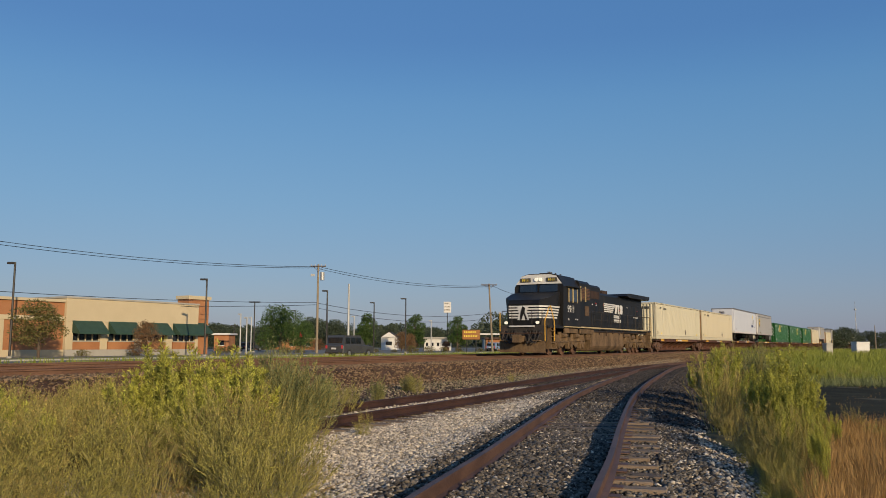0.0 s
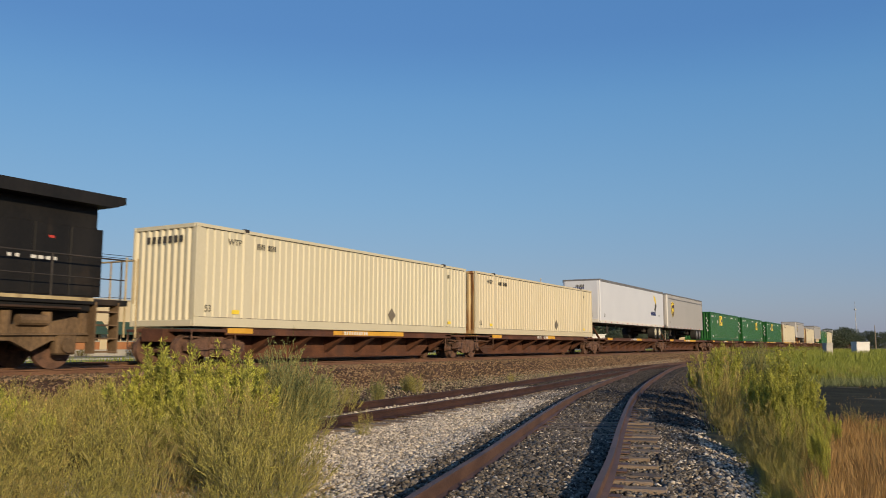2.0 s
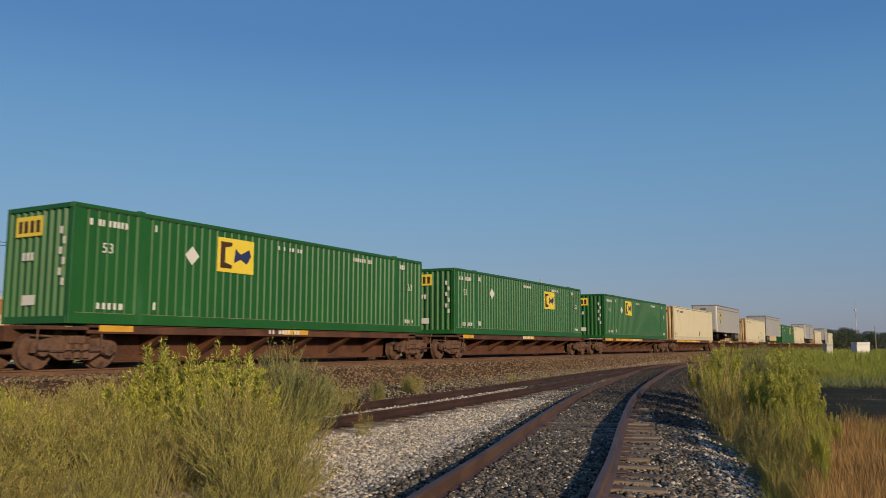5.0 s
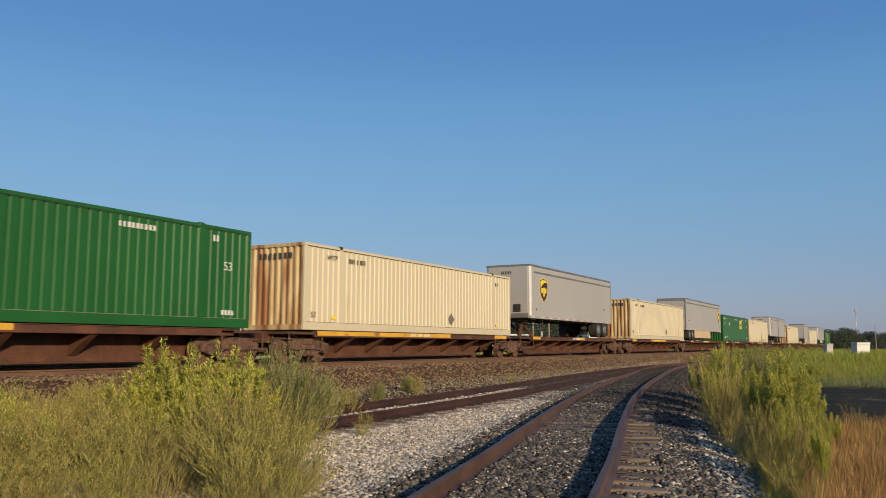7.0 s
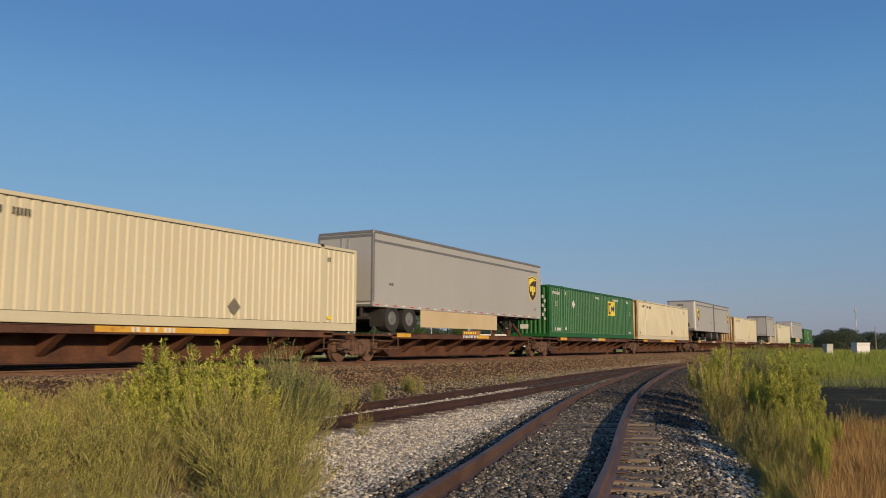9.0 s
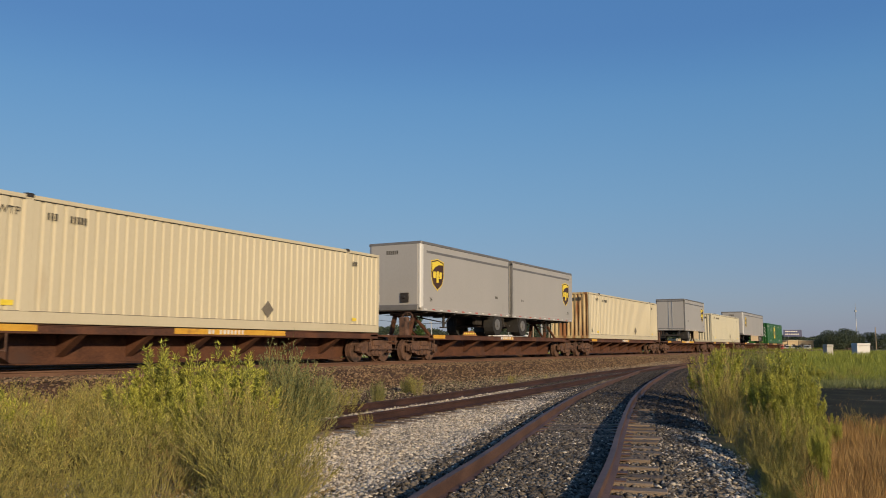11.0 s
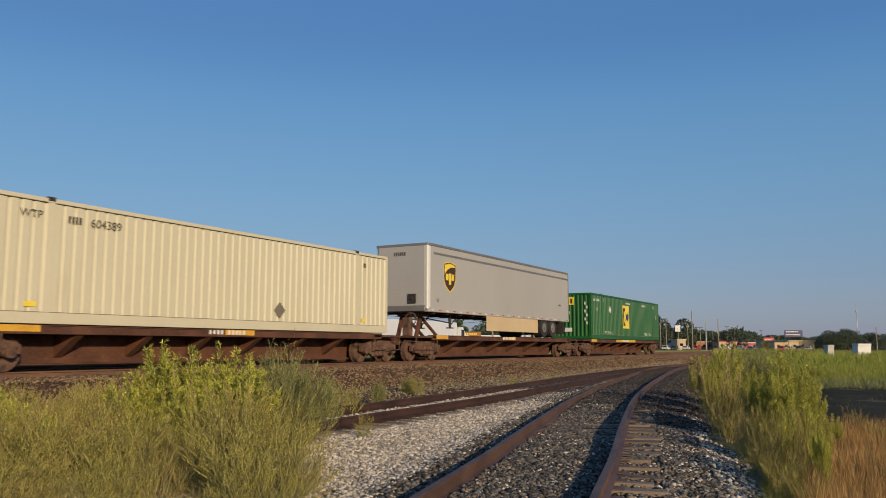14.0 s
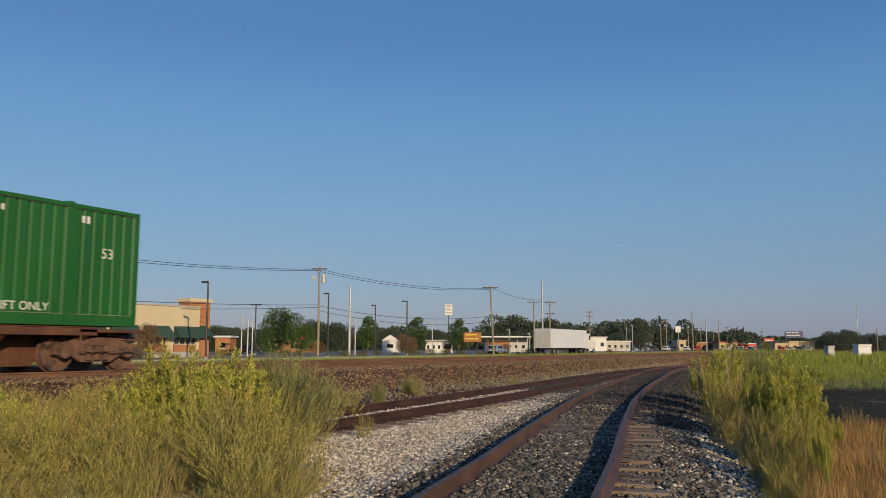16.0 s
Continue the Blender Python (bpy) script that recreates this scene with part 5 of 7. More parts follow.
tagged(raw("ballast_bed_between", verts, faces, M_BED_LIGHT), "pale crushed limestone between two tracks", "ballast", kind="structure")

pale = (lambda x: spur_line(x) + 1.5, lambda x: yard_line(x) - 0.85)
stones("pale_ballast_stones", M_STONE_LIGHT, "pale limestone ballast chips beside the yard track", 28000, 0.028, between(*pale, 5.5, 15), bed_z, 21)
stones("pale_ballast_stones", M_STONE_LIGHT, "pale limestone ballast chips beside the yard track", 11000, 0.036, between(*pale, 15, 24), bed_z, 22)
stones("pale_ballast_stones", M_STONE_LIGHT, "pale limestone chips thinning out towards the turnout", 1600, 0.04, between(*pale, 24, 31), bed_z, 41)
stones("grey_ballast_stones", M_STONE_DARK, "dark ballast stones by the turnout", 9000, 0.04, between(*pale, 21, 36), bed_z, 20)
stones("black_ballast_stones", M_STONE_BLACK, "near-black stones by the turnout", 9000, 0.042, between(*pale, 25, 58), lambda x, y: bed_z(x, y) + 0.01, 42)
inyard = (lambda x: yard_line(x) - 0.65, lambda x: yard_line(x) + 0.65)
stones("pale_ballast_stones", M_STONE_LIGHT, "pale limestone ballast chips between yard rails", 3600, 0.034, between(*inyard, 10, 27), bed_z, 23)
stones("black_ballast_stones", M_STONE_BLACK, "near-black stones between the far yard rails", 4000, 0.04, between(*inyard, 26, 58), bed_z, 43)
stones("brown_ballast_stones", M_STONE_MAIN, "iron-stained stones beside the yard track", 3000, 0.04, between(lambda x: yard_line(x) + 0.9, lambda x: yard_line(x) + 3.0, 12, 50), bed_z, 19)
# dark band by the rail: dark stones plus rail shade put into colour
edge = (lambda x: spur_line(x) + 0.82, lambda x: spur_line(x) + 1.65)
stones("grey_ballast_stones", M_STONE_DARK, "dark grey ballast stones outside the spur rail, rail shade included", 8000, 0.032, between(*edge, 4.5, 30), bed_z, 18)
stones("pale_ballast_stones", M_STONE_LIGHT, "pale chips strayed among dark ones", 900, 0.03, between(*edge, 4.5, 24), bed_z, 45)
inspur = (lambda x: spur_line(x) - 0.66, lambda x: spur_line(x) + 0.68)
stones("grey_ballast_stones", M_STONE_DARK, "dark grey ballast stones between the spur rails", 16000, 0.030, between(*inspur, 4.5, 18), bed_z, 24)
stones("grey_ballast_stones", M_STONE_DARK, "dark grey ballast stones between the spur rails", 4500, 0.038, between(*inspur, 18, 30), bed_z, 25)
stones("black_ballast_stones", M_STONE_BLACK, "near-black stones between the far spur rails", 9000, 0.04, between(*inspur, 20, 58), lambda x, y: bed_z(x, y) + 0.012, 46)
stones("pale_ballast_stones", M_STONE_LIGHT, "scattered pale chips between the spur rails", 1900, 0.028, between(*inspur, 4.5, 20), bed_z, 17)
byspur = (lambda x: spur_line(x) - 2.7, lambda x: spur_line(x) - 1.38)
stones("mixed_ballast_stones", M_STONE_LIGHT, "grey and white ballast stones beside the spur", 3000, 0.027, between(*byspur, 4.5, 20), bed_z, 26)
stones("mixed_ballast_stones", M_STONE_DARK, "grey and white ballast stones beside the spur", 14000, 0.028, between(*byspur, 4.5, 24, 1.2), bed_z, 27)
stones("black_ballast_stones", M_STONE_BLACK, "near-black stones beside the far spur", 9000, 0.042, between(*byspur, 16, 58), lambda x, y: bed_z(x, y) + 0.012, 47)
weedside = (lambda x: spur_line(x) - 3.1, lambda x: spur_line(x) - 2.05)
stones("pale_ballast_stones", M_STONE_LIGHT, "pale chips lying along the foot of the weeds", 3000, 0.03, between(*weedside, 4.5, 19), lambda x, y: bed_z(x, y) + 0.012, 14)
tieside = (lambda x: spur_line(x) - 1.35, lambda x: spur_line(x) - 0.85)
stones("grey_ballast_stones", M_STONE_DARK, "few dark stones lying between tie ends", 4600, 0.028, between(*tieside, 4.5, 26), bed_z, 28)
stones("black_ballast_stones", M_STONE_BLACK, "near-black stones heaped over far tie ends", 8000, 0.04, between(*tieside, 19, 58), lambda x, y: bed_z(x, y) + 0.04, 15)
stones("pale_ballast_stones", M_STONE_LIGHT, "few pale chips lying between tie ends", 900, 0.024, between(*tieside, 4.5, 26), bed_z, 16)


def bank_z(x, y):
    return np.interp(y - MAIN_Y, [-6.2, -4.6, -3.1, -2.08, -1.4, 1.4], [-0.46, -0.22, -0.10, 0.49, 0.53, 0.53])


stones("brown_ballast_stones", M_STONE_MAIN, "iron-stained ballast stones on the main line bank", 30000, 0.042, between(lambda x: MAIN_Y - 3.3 + 0 * x, lambda x: MAIN_Y - 1.0 + 0 * x, 6, 80, 1.2), bank_z, 29)
stones("brown_ballast_stones", M_STONE_MAIN, "iron-stained ballast stones between main line rails", 5000, 0.05, between(lambda x: MAIN_Y - 0.6 + 0 * x, lambda x: MAIN_Y + 6.5 + 0 * x, 12, 90, 1.3), lambda x, y: 0.52 + 0 * x, 30)


def foot_z(x, y):
    return np.maximum(np.maximum(bed_z(x, y), ground_z(x, y)), bank_z(x, y))


foot = (lambda x: yard_line(x) + 0.9, lambda x: np.maximum(yard_line(x) + 1.6, MAIN_Y - 2.9))
stones("tan_grit_stones", M_STONE_TAN, "tan grit and pale chips at the foot of the bank", 17000, 0.036, between(*foot, 12, 66, 0.8), foot_z, 44)
stones("black_ballast_stones", M_STONE_BLACK, "near-black stones strewn over the grit", 5000, 0.036, between(*foot, 12, 66, 0.8), foot_z, 48)


# ---- plants ----
def blades(P, D, W):
    """Slim leaf blades: base points P, length vectors D, widths W. Two triangles each."""
    n = len(P)
    side = np.cross(D, np.random.RandomState(7).normal(size=(n, 3)))
    side /= np.maximum(np.linalg.norm(side, axis=1, keepdims=True), 1e-6)
    side *= W[:, None] / 2
    mid = P + D * 0.45
    V = np.stack([P, mid - side, P + D, mid + side], 1).reshape(-1, 3)
    F = np.arange(n * 4).reshape(-1, 4)
    return V, F


def quads(name, V, F, material, parent=None):
    me = bpy.data.meshes.new(name)
    me.vertices.add(len(V))
    me.vertices.foreach_set("co", np.asarray(V, float).ravel())
    me.loops.add(F.size)
    me.loops.foreach_set("vertex_index", F.ravel().astype(np.int32))
    me.polygons.add(len(F))
    me.polygons.foreach_set("loop_start", np.arange(0, F.size, 4, dtype=np.int32))
    me.update(calc_edges=True)
    me.materials.append(material)
    ob = new(name, me)
    if parent:
        ob.parent = parent
    return ob


def weed(label, H, R, stems, twigs, leaf, width, material, seed, plume=False, per=5, stem_w=0.011):
    """A bushy roadside weed: fanning stems, ascending twigs and slim leaves. Plume: leaves gather into a bushy spire on each stem."""
    r = np.random.RandomState(seed)
    th = tagged(new("weed"), label, "weed")
    SP, SD, SW, LP, LD, LW = [], [], [], [], [], []
    for k in range(stems):
        a, q = r.rand() * 6.283, math.sqrt(r.rand())
        b = np.array([math.cos(a) * q * R * 0.25, math.sin(a) * q * R * 0.25, -0.06])
        h = H * (0.55 + 0.45 * r.rand()) * (1.0 - 0.30 * q * q)
        t = np.array([math.cos(a) * q * R, math.sin(a) * q * R, h]) + r.normal(size=3) * 0.05
        sag = np.array([math.cos(a), math.sin(a), 0]) * 0.12 * R
        seg = 5
        pts = [b + (t - b) * u - sag * 2 * u * (1 - u) for u in np.linspace(0, 1, seg + 1)]
        for i, (p0, p1) in enumerate(zip(pts, pts[1:])):
            SP.append(p0), SD.append((p1 - p0) * 1.12), SW.append(stem_w * (1.15 - 0.14 * i))
        axis = (t - b) / np.linalg.norm(t - b)
        spire = 0.40 + 0.25 * r.rand()
        for j in range(twigs):
            u = spire + (1 - spire) * r.rand() ** 0.8 if plume and r.rand() < 0.82 else 0.14 + 0.86 * r.rand() ** 0.85
            i = min(int(u * seg), seg - 1)
            c = pts[i] + (pts[i + 1] - pts[i]) * (u * seg - i)
            b2 = r.rand() * 6.283
            out = np.array([math.cos(b2), math.sin(b2), 0]) + axis * (0.85 if plume else 1.9)
            reach = (0.04 + 0.21 * (1 - u)) if plume else (0.07 + 0.24 * (1.05 - u)) * R / 0.5
            out = out / np.linalg.norm(out) * reach * (0.6 + 0.8 * r.rand())
            SP.append(c), SD.append(out), SW.append(0.005 if plume else stem_w * 0.62)
            for m in range(per):
                e = c + out * (0.2 + 0.8 * r.rand())
                d = out / np.linalg.norm(out) + r.normal(size=3) * (0.40 if plume else 0.55)
                LP.append(e), LD.append(d / np.linalg.norm(d) * leaf * (0.6 + 0.8 * r.rand())), LW.append(width * (0.7 + 0.6 * r.rand()))
    V, F = blades(np.array(SP), np.array(SD), np.array(SW))
    tagged(quads("stem", V, F, M_STEM, th), kind="stuff")
    V, F = blades(np.array(LP), np.array(LD), np.array(LW))
    tagged(quads("foliage", V, F, material, th), kind="stuff")
    return th


def from_stand(side, ahead):
    """World place from metres to the right of and ahead of the viewing stand."""
    return ahead * 0.8712 + side * 0.4909, ahead * 0.4909 - side * 0.8712


def low_z(x, y):
    return float(ground_z(np.array(x), np.array(y)))


OLIVE = [weed("olive feathery weed with slim pale leaves", 1.2, 0.70, 24, 24, 0.030, 0.0088, M_WEED, 100 + k, per=6, stem_w=0.012) for k in range(4)]
PLUME = [weed("tall bright green weed with plumed tops", 1.60, 0.50, 22, 70, 0.066, 0.0135, M_WEED_BRIGHT, 200 + k, True, 4) for k in range(4)]
BLUE = [weed("grey-green bushy weed beside the yard track", 1.3, 0.80, 64, 26, 0.035, 0.011, M_WEED_BLUE, 300 + k, per=6) for k in range(2)]
TAN = [weed("tan feathery weed gone to seed", 1.32, 0.54, 19, 22, 0.030, 0.0085, M_WEED_TAN, 500 + k, per=6, stem_w=0.012) for k in range(3)]
DRY = [weed("dry russet weed with bare twigs", 1.0, 0.50, 26, 16, 0.032, 0.0075, M_WEED_DRY, 400 + k, per=3, stem_w=0.012) for k in range(2)]
HEIGHT = {"olive": (OLIVE, 1.2), "plume": (PLUME, 1.6), "blue": (BLUE, 1.3), "tan": (TAN, 1.32), "dry": (DRY, 1.0)}
USED = set()


def plant(kinds, side, ahead, scale, seed, tall=1.0):
    r = random.Random(seed)
    src = kinds[r.randrange(len(kinds))]
    x, y = from_stand(side, ahead)
    m = pose(x, y, max(low_z(x, y), -0.42), r.uniform(-5, 5), r.uniform(-5, 5), r.uniform(0, 360)) @ Matrix.Diagonal((scale, scale, scale * tall, 1))
    if src.name not in USED:
        USED.add(src.name)
        src.matrix_basis = m
    else:
        copy_thing(src, m)


rw = random.Random(77)


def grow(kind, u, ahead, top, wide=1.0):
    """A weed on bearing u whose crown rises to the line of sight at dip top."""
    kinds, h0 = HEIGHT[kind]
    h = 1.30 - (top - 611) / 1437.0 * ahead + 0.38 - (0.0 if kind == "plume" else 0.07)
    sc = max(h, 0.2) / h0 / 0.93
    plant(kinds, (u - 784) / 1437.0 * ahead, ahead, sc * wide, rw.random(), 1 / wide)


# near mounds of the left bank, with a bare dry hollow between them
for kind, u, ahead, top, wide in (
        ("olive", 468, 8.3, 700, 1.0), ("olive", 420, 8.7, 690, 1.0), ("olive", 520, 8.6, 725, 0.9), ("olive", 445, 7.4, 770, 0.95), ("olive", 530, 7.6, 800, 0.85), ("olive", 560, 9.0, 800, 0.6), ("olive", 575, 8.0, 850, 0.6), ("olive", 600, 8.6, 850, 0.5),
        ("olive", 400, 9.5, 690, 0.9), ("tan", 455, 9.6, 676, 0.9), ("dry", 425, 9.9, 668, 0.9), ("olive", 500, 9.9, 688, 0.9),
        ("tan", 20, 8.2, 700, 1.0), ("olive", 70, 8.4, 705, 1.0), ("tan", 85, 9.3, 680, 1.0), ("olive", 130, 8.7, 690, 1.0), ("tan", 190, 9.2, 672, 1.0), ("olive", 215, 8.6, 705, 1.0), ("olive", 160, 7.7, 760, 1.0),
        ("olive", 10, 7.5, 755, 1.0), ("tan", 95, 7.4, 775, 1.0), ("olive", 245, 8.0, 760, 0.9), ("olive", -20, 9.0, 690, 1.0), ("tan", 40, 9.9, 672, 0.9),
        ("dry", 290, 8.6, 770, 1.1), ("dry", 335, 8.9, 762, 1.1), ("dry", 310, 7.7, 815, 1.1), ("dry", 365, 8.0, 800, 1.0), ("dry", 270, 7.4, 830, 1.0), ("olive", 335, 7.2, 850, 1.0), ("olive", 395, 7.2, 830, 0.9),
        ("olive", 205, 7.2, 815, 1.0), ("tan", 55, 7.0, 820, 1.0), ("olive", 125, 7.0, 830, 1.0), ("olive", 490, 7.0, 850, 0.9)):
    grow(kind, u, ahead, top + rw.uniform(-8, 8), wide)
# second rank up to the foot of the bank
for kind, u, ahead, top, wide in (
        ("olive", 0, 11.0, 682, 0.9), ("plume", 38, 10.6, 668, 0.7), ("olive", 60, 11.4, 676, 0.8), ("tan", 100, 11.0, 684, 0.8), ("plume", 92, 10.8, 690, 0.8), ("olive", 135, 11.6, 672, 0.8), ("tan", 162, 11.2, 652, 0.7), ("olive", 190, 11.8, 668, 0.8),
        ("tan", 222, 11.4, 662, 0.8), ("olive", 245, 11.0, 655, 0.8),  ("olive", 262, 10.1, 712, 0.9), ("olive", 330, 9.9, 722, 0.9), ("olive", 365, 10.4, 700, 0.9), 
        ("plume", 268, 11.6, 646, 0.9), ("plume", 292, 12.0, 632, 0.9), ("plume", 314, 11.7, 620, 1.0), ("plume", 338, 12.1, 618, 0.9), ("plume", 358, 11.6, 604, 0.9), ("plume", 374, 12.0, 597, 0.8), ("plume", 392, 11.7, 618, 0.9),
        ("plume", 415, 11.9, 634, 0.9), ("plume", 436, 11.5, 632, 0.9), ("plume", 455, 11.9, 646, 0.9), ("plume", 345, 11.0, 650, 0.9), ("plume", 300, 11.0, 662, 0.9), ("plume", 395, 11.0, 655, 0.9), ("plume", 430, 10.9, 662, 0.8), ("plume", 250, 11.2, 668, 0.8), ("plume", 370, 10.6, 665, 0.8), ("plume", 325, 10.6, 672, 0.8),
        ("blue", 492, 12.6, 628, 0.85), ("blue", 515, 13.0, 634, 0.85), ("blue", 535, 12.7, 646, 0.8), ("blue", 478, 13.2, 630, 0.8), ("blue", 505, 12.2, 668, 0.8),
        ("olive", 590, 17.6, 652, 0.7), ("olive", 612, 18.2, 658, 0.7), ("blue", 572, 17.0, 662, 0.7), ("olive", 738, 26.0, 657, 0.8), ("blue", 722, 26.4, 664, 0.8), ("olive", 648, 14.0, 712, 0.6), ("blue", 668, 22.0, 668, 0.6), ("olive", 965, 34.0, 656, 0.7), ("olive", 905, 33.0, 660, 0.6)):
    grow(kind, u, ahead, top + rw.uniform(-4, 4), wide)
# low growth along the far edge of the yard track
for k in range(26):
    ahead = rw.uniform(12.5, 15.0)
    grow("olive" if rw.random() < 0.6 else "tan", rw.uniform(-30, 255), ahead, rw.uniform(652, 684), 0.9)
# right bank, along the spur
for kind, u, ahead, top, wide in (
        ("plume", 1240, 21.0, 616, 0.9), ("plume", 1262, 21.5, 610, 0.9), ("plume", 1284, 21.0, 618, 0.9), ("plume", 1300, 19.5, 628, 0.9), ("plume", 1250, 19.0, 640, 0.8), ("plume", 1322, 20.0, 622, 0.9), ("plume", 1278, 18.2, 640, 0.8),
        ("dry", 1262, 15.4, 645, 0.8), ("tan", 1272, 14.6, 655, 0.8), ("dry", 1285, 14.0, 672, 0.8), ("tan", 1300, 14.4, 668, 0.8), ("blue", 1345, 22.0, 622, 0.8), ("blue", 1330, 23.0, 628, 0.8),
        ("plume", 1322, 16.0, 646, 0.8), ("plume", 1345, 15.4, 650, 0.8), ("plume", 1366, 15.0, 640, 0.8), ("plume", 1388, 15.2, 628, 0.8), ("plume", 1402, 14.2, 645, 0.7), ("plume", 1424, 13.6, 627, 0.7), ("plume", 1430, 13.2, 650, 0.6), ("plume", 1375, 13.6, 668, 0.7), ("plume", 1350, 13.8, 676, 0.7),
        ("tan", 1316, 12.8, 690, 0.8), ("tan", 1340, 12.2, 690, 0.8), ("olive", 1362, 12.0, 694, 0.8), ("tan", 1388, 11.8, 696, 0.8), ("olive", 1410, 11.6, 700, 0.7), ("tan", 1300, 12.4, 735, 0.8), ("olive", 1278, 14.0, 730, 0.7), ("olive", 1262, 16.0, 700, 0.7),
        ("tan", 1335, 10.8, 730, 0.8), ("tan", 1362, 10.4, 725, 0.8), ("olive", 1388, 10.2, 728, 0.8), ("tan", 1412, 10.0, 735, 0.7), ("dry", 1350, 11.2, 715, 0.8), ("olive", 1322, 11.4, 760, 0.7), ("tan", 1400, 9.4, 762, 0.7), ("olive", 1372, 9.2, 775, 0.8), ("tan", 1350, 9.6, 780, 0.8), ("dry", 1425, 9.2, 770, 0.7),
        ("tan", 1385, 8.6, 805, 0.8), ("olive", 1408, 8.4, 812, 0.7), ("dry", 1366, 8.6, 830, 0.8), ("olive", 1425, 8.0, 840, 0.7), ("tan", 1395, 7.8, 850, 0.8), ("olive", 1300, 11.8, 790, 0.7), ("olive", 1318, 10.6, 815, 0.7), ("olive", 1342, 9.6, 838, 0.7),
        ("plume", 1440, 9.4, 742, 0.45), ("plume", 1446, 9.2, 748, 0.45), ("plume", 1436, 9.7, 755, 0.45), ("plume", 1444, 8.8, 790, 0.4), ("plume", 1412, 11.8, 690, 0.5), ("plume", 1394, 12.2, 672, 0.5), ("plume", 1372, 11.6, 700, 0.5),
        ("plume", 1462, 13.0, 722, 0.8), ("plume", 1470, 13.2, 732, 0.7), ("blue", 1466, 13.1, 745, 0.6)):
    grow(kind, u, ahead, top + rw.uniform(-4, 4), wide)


for k in range(16):
    ahead = rw.uniform(36.0, 40.0)
    plant(OLIVE if k % 3 else PLUME, ahead * rw.uniform(0.45, 0.6), ahead, rw.uniform(0.4, 0.7), rw.random())
for k in range(12):
    ahead = rw.uniform(13.6, 15.6)
    plant(DRY if k % 2 else OLIVE, ahead * rw.uniform(0.46, 0.62), ahead, rw.uniform(0.28, 0.45), rw.random())


def grass(name, label, material, n, h, w, place, seed, lean=0.25):
    r = np.random.RandomState(seed)
    P = place(r, n)
    z = np.maximum(ground_z(P[:, 0], P[:, 1]), np.where(P[:, 1] < MAIN_Y, bank_z(P[:, 0], P[:, 1]), -0.5))
    D = r.normal(size=(n, 3)) * lean
    D[:, 2] = 1
    D *= (h * (0.5 + 0.7 * r.rand(n)))[:, None]
    V, F = blades(np.stack([P[:, 0], P[:, 1], z - 0.02], 1), D, w * (0.6 + 0.8 * r.rand(n)))
    tagged(quads(name, V, F, material), label, "grass", kind="stuff")


def stand_area(s0, s1, a0, a1, power=1.0):
    """Places in a wedge ahead of the stand; s0, s1: side over ahead."""
    def place(r, n):
        a = a0 + (a1 - a0) * r.rand(n) ** power
        s = (s0 + (s1 - s0) * r.rand(n)) * a
        return np.stack([a * 0.8712 + s * 0.4909, a * 0.4909 - s * 0.8712], 1)
    return place


grass("dry_grass", "russet dry grass in front of the dark meadow strip", M_GRASS_DRY, 38000, 0.36, 0.007, stand_area(0.44, 0.75, 7.5, 15.5), 31)
grass("field_grass", "sunlit yellow-green meadow grass", M_GRASS, 70000, 0.42, 0.016, stand_area(0.40, 0.85, 36, 78, 1.4), 32)
# dark leaf colour paints the band of shade on the near meadow
grass("shade_grass", "meadow grass coloured dark green to stand for shade", M_WEED_BLUE, 16000, 0.4, 0.012, stand_area(0.42, 0.85, 31, 39), 40, 0.4)
grass("field_grass", "sunlit yellow-green meadow grass", M_GRASS, 40000, 0.7, 0.04, stand_area(0.33, 0.8, 70, 200, 1.3), 33)
grass("path_grass", "thin dry grass on the dark meadow strip", M_GRASS_DRY, 1500, 0.12, 0.008, stand_area(0.43, 0.8, 15, 31.5), 39, 0.5)
grass("under_grass", "low dull grass under the weeds", M_WEED_BLUE, 12000, 0.22, 0.006, stand_area(-0.62, -0.17, 6.5, 13.0), 34, 0.5)
grass("under_grass", "dry straw under the weeds", M_WEED_DRY, 9000, 0.2, 0.009, stand_area(-0.6, -0.16, 6.5, 12.0), 35, 0.9)
grass("under_grass", "low olive grass under the weeds", M_WEED, 16000, 0.17, 0.005, stand_area(0.385, 0.46, 8.2, 20.0), 36, 0.5)
grass("bank_grass", "sparse dry grass at the foot of the bank", M_WEED_BLUE, 1300, 0.16, 0.009, between(lambda x: yard_line(x) + 1.8, lambda x: 15.2 + 0 * x, 12, 40), 37, 0.4)
grass("verge_grass", "tall dry grass fringe by the far road", M_GRASS, 24000, 0.5, 0.04, between(lambda x: 29.0 + 0 * x, lambda x: 41.0 + 0 * x, 25, 190), 38)

# flat sheet that carries the meadow's shade in its dark colour
bm = bm_new()
q = [bm.verts.new((*from_stand(s, a), -0.29)) for s, a in ((6.7, 14.6), (12.5, 14.6), (30.0, 37.0), (16.9, 37.0))]
bm.faces.new(q[::-1])
solid("path", bm, M_SHADED_GROUND, label="dark strip of meadow ground with shade painted into its colour", category="path", kind="structure")


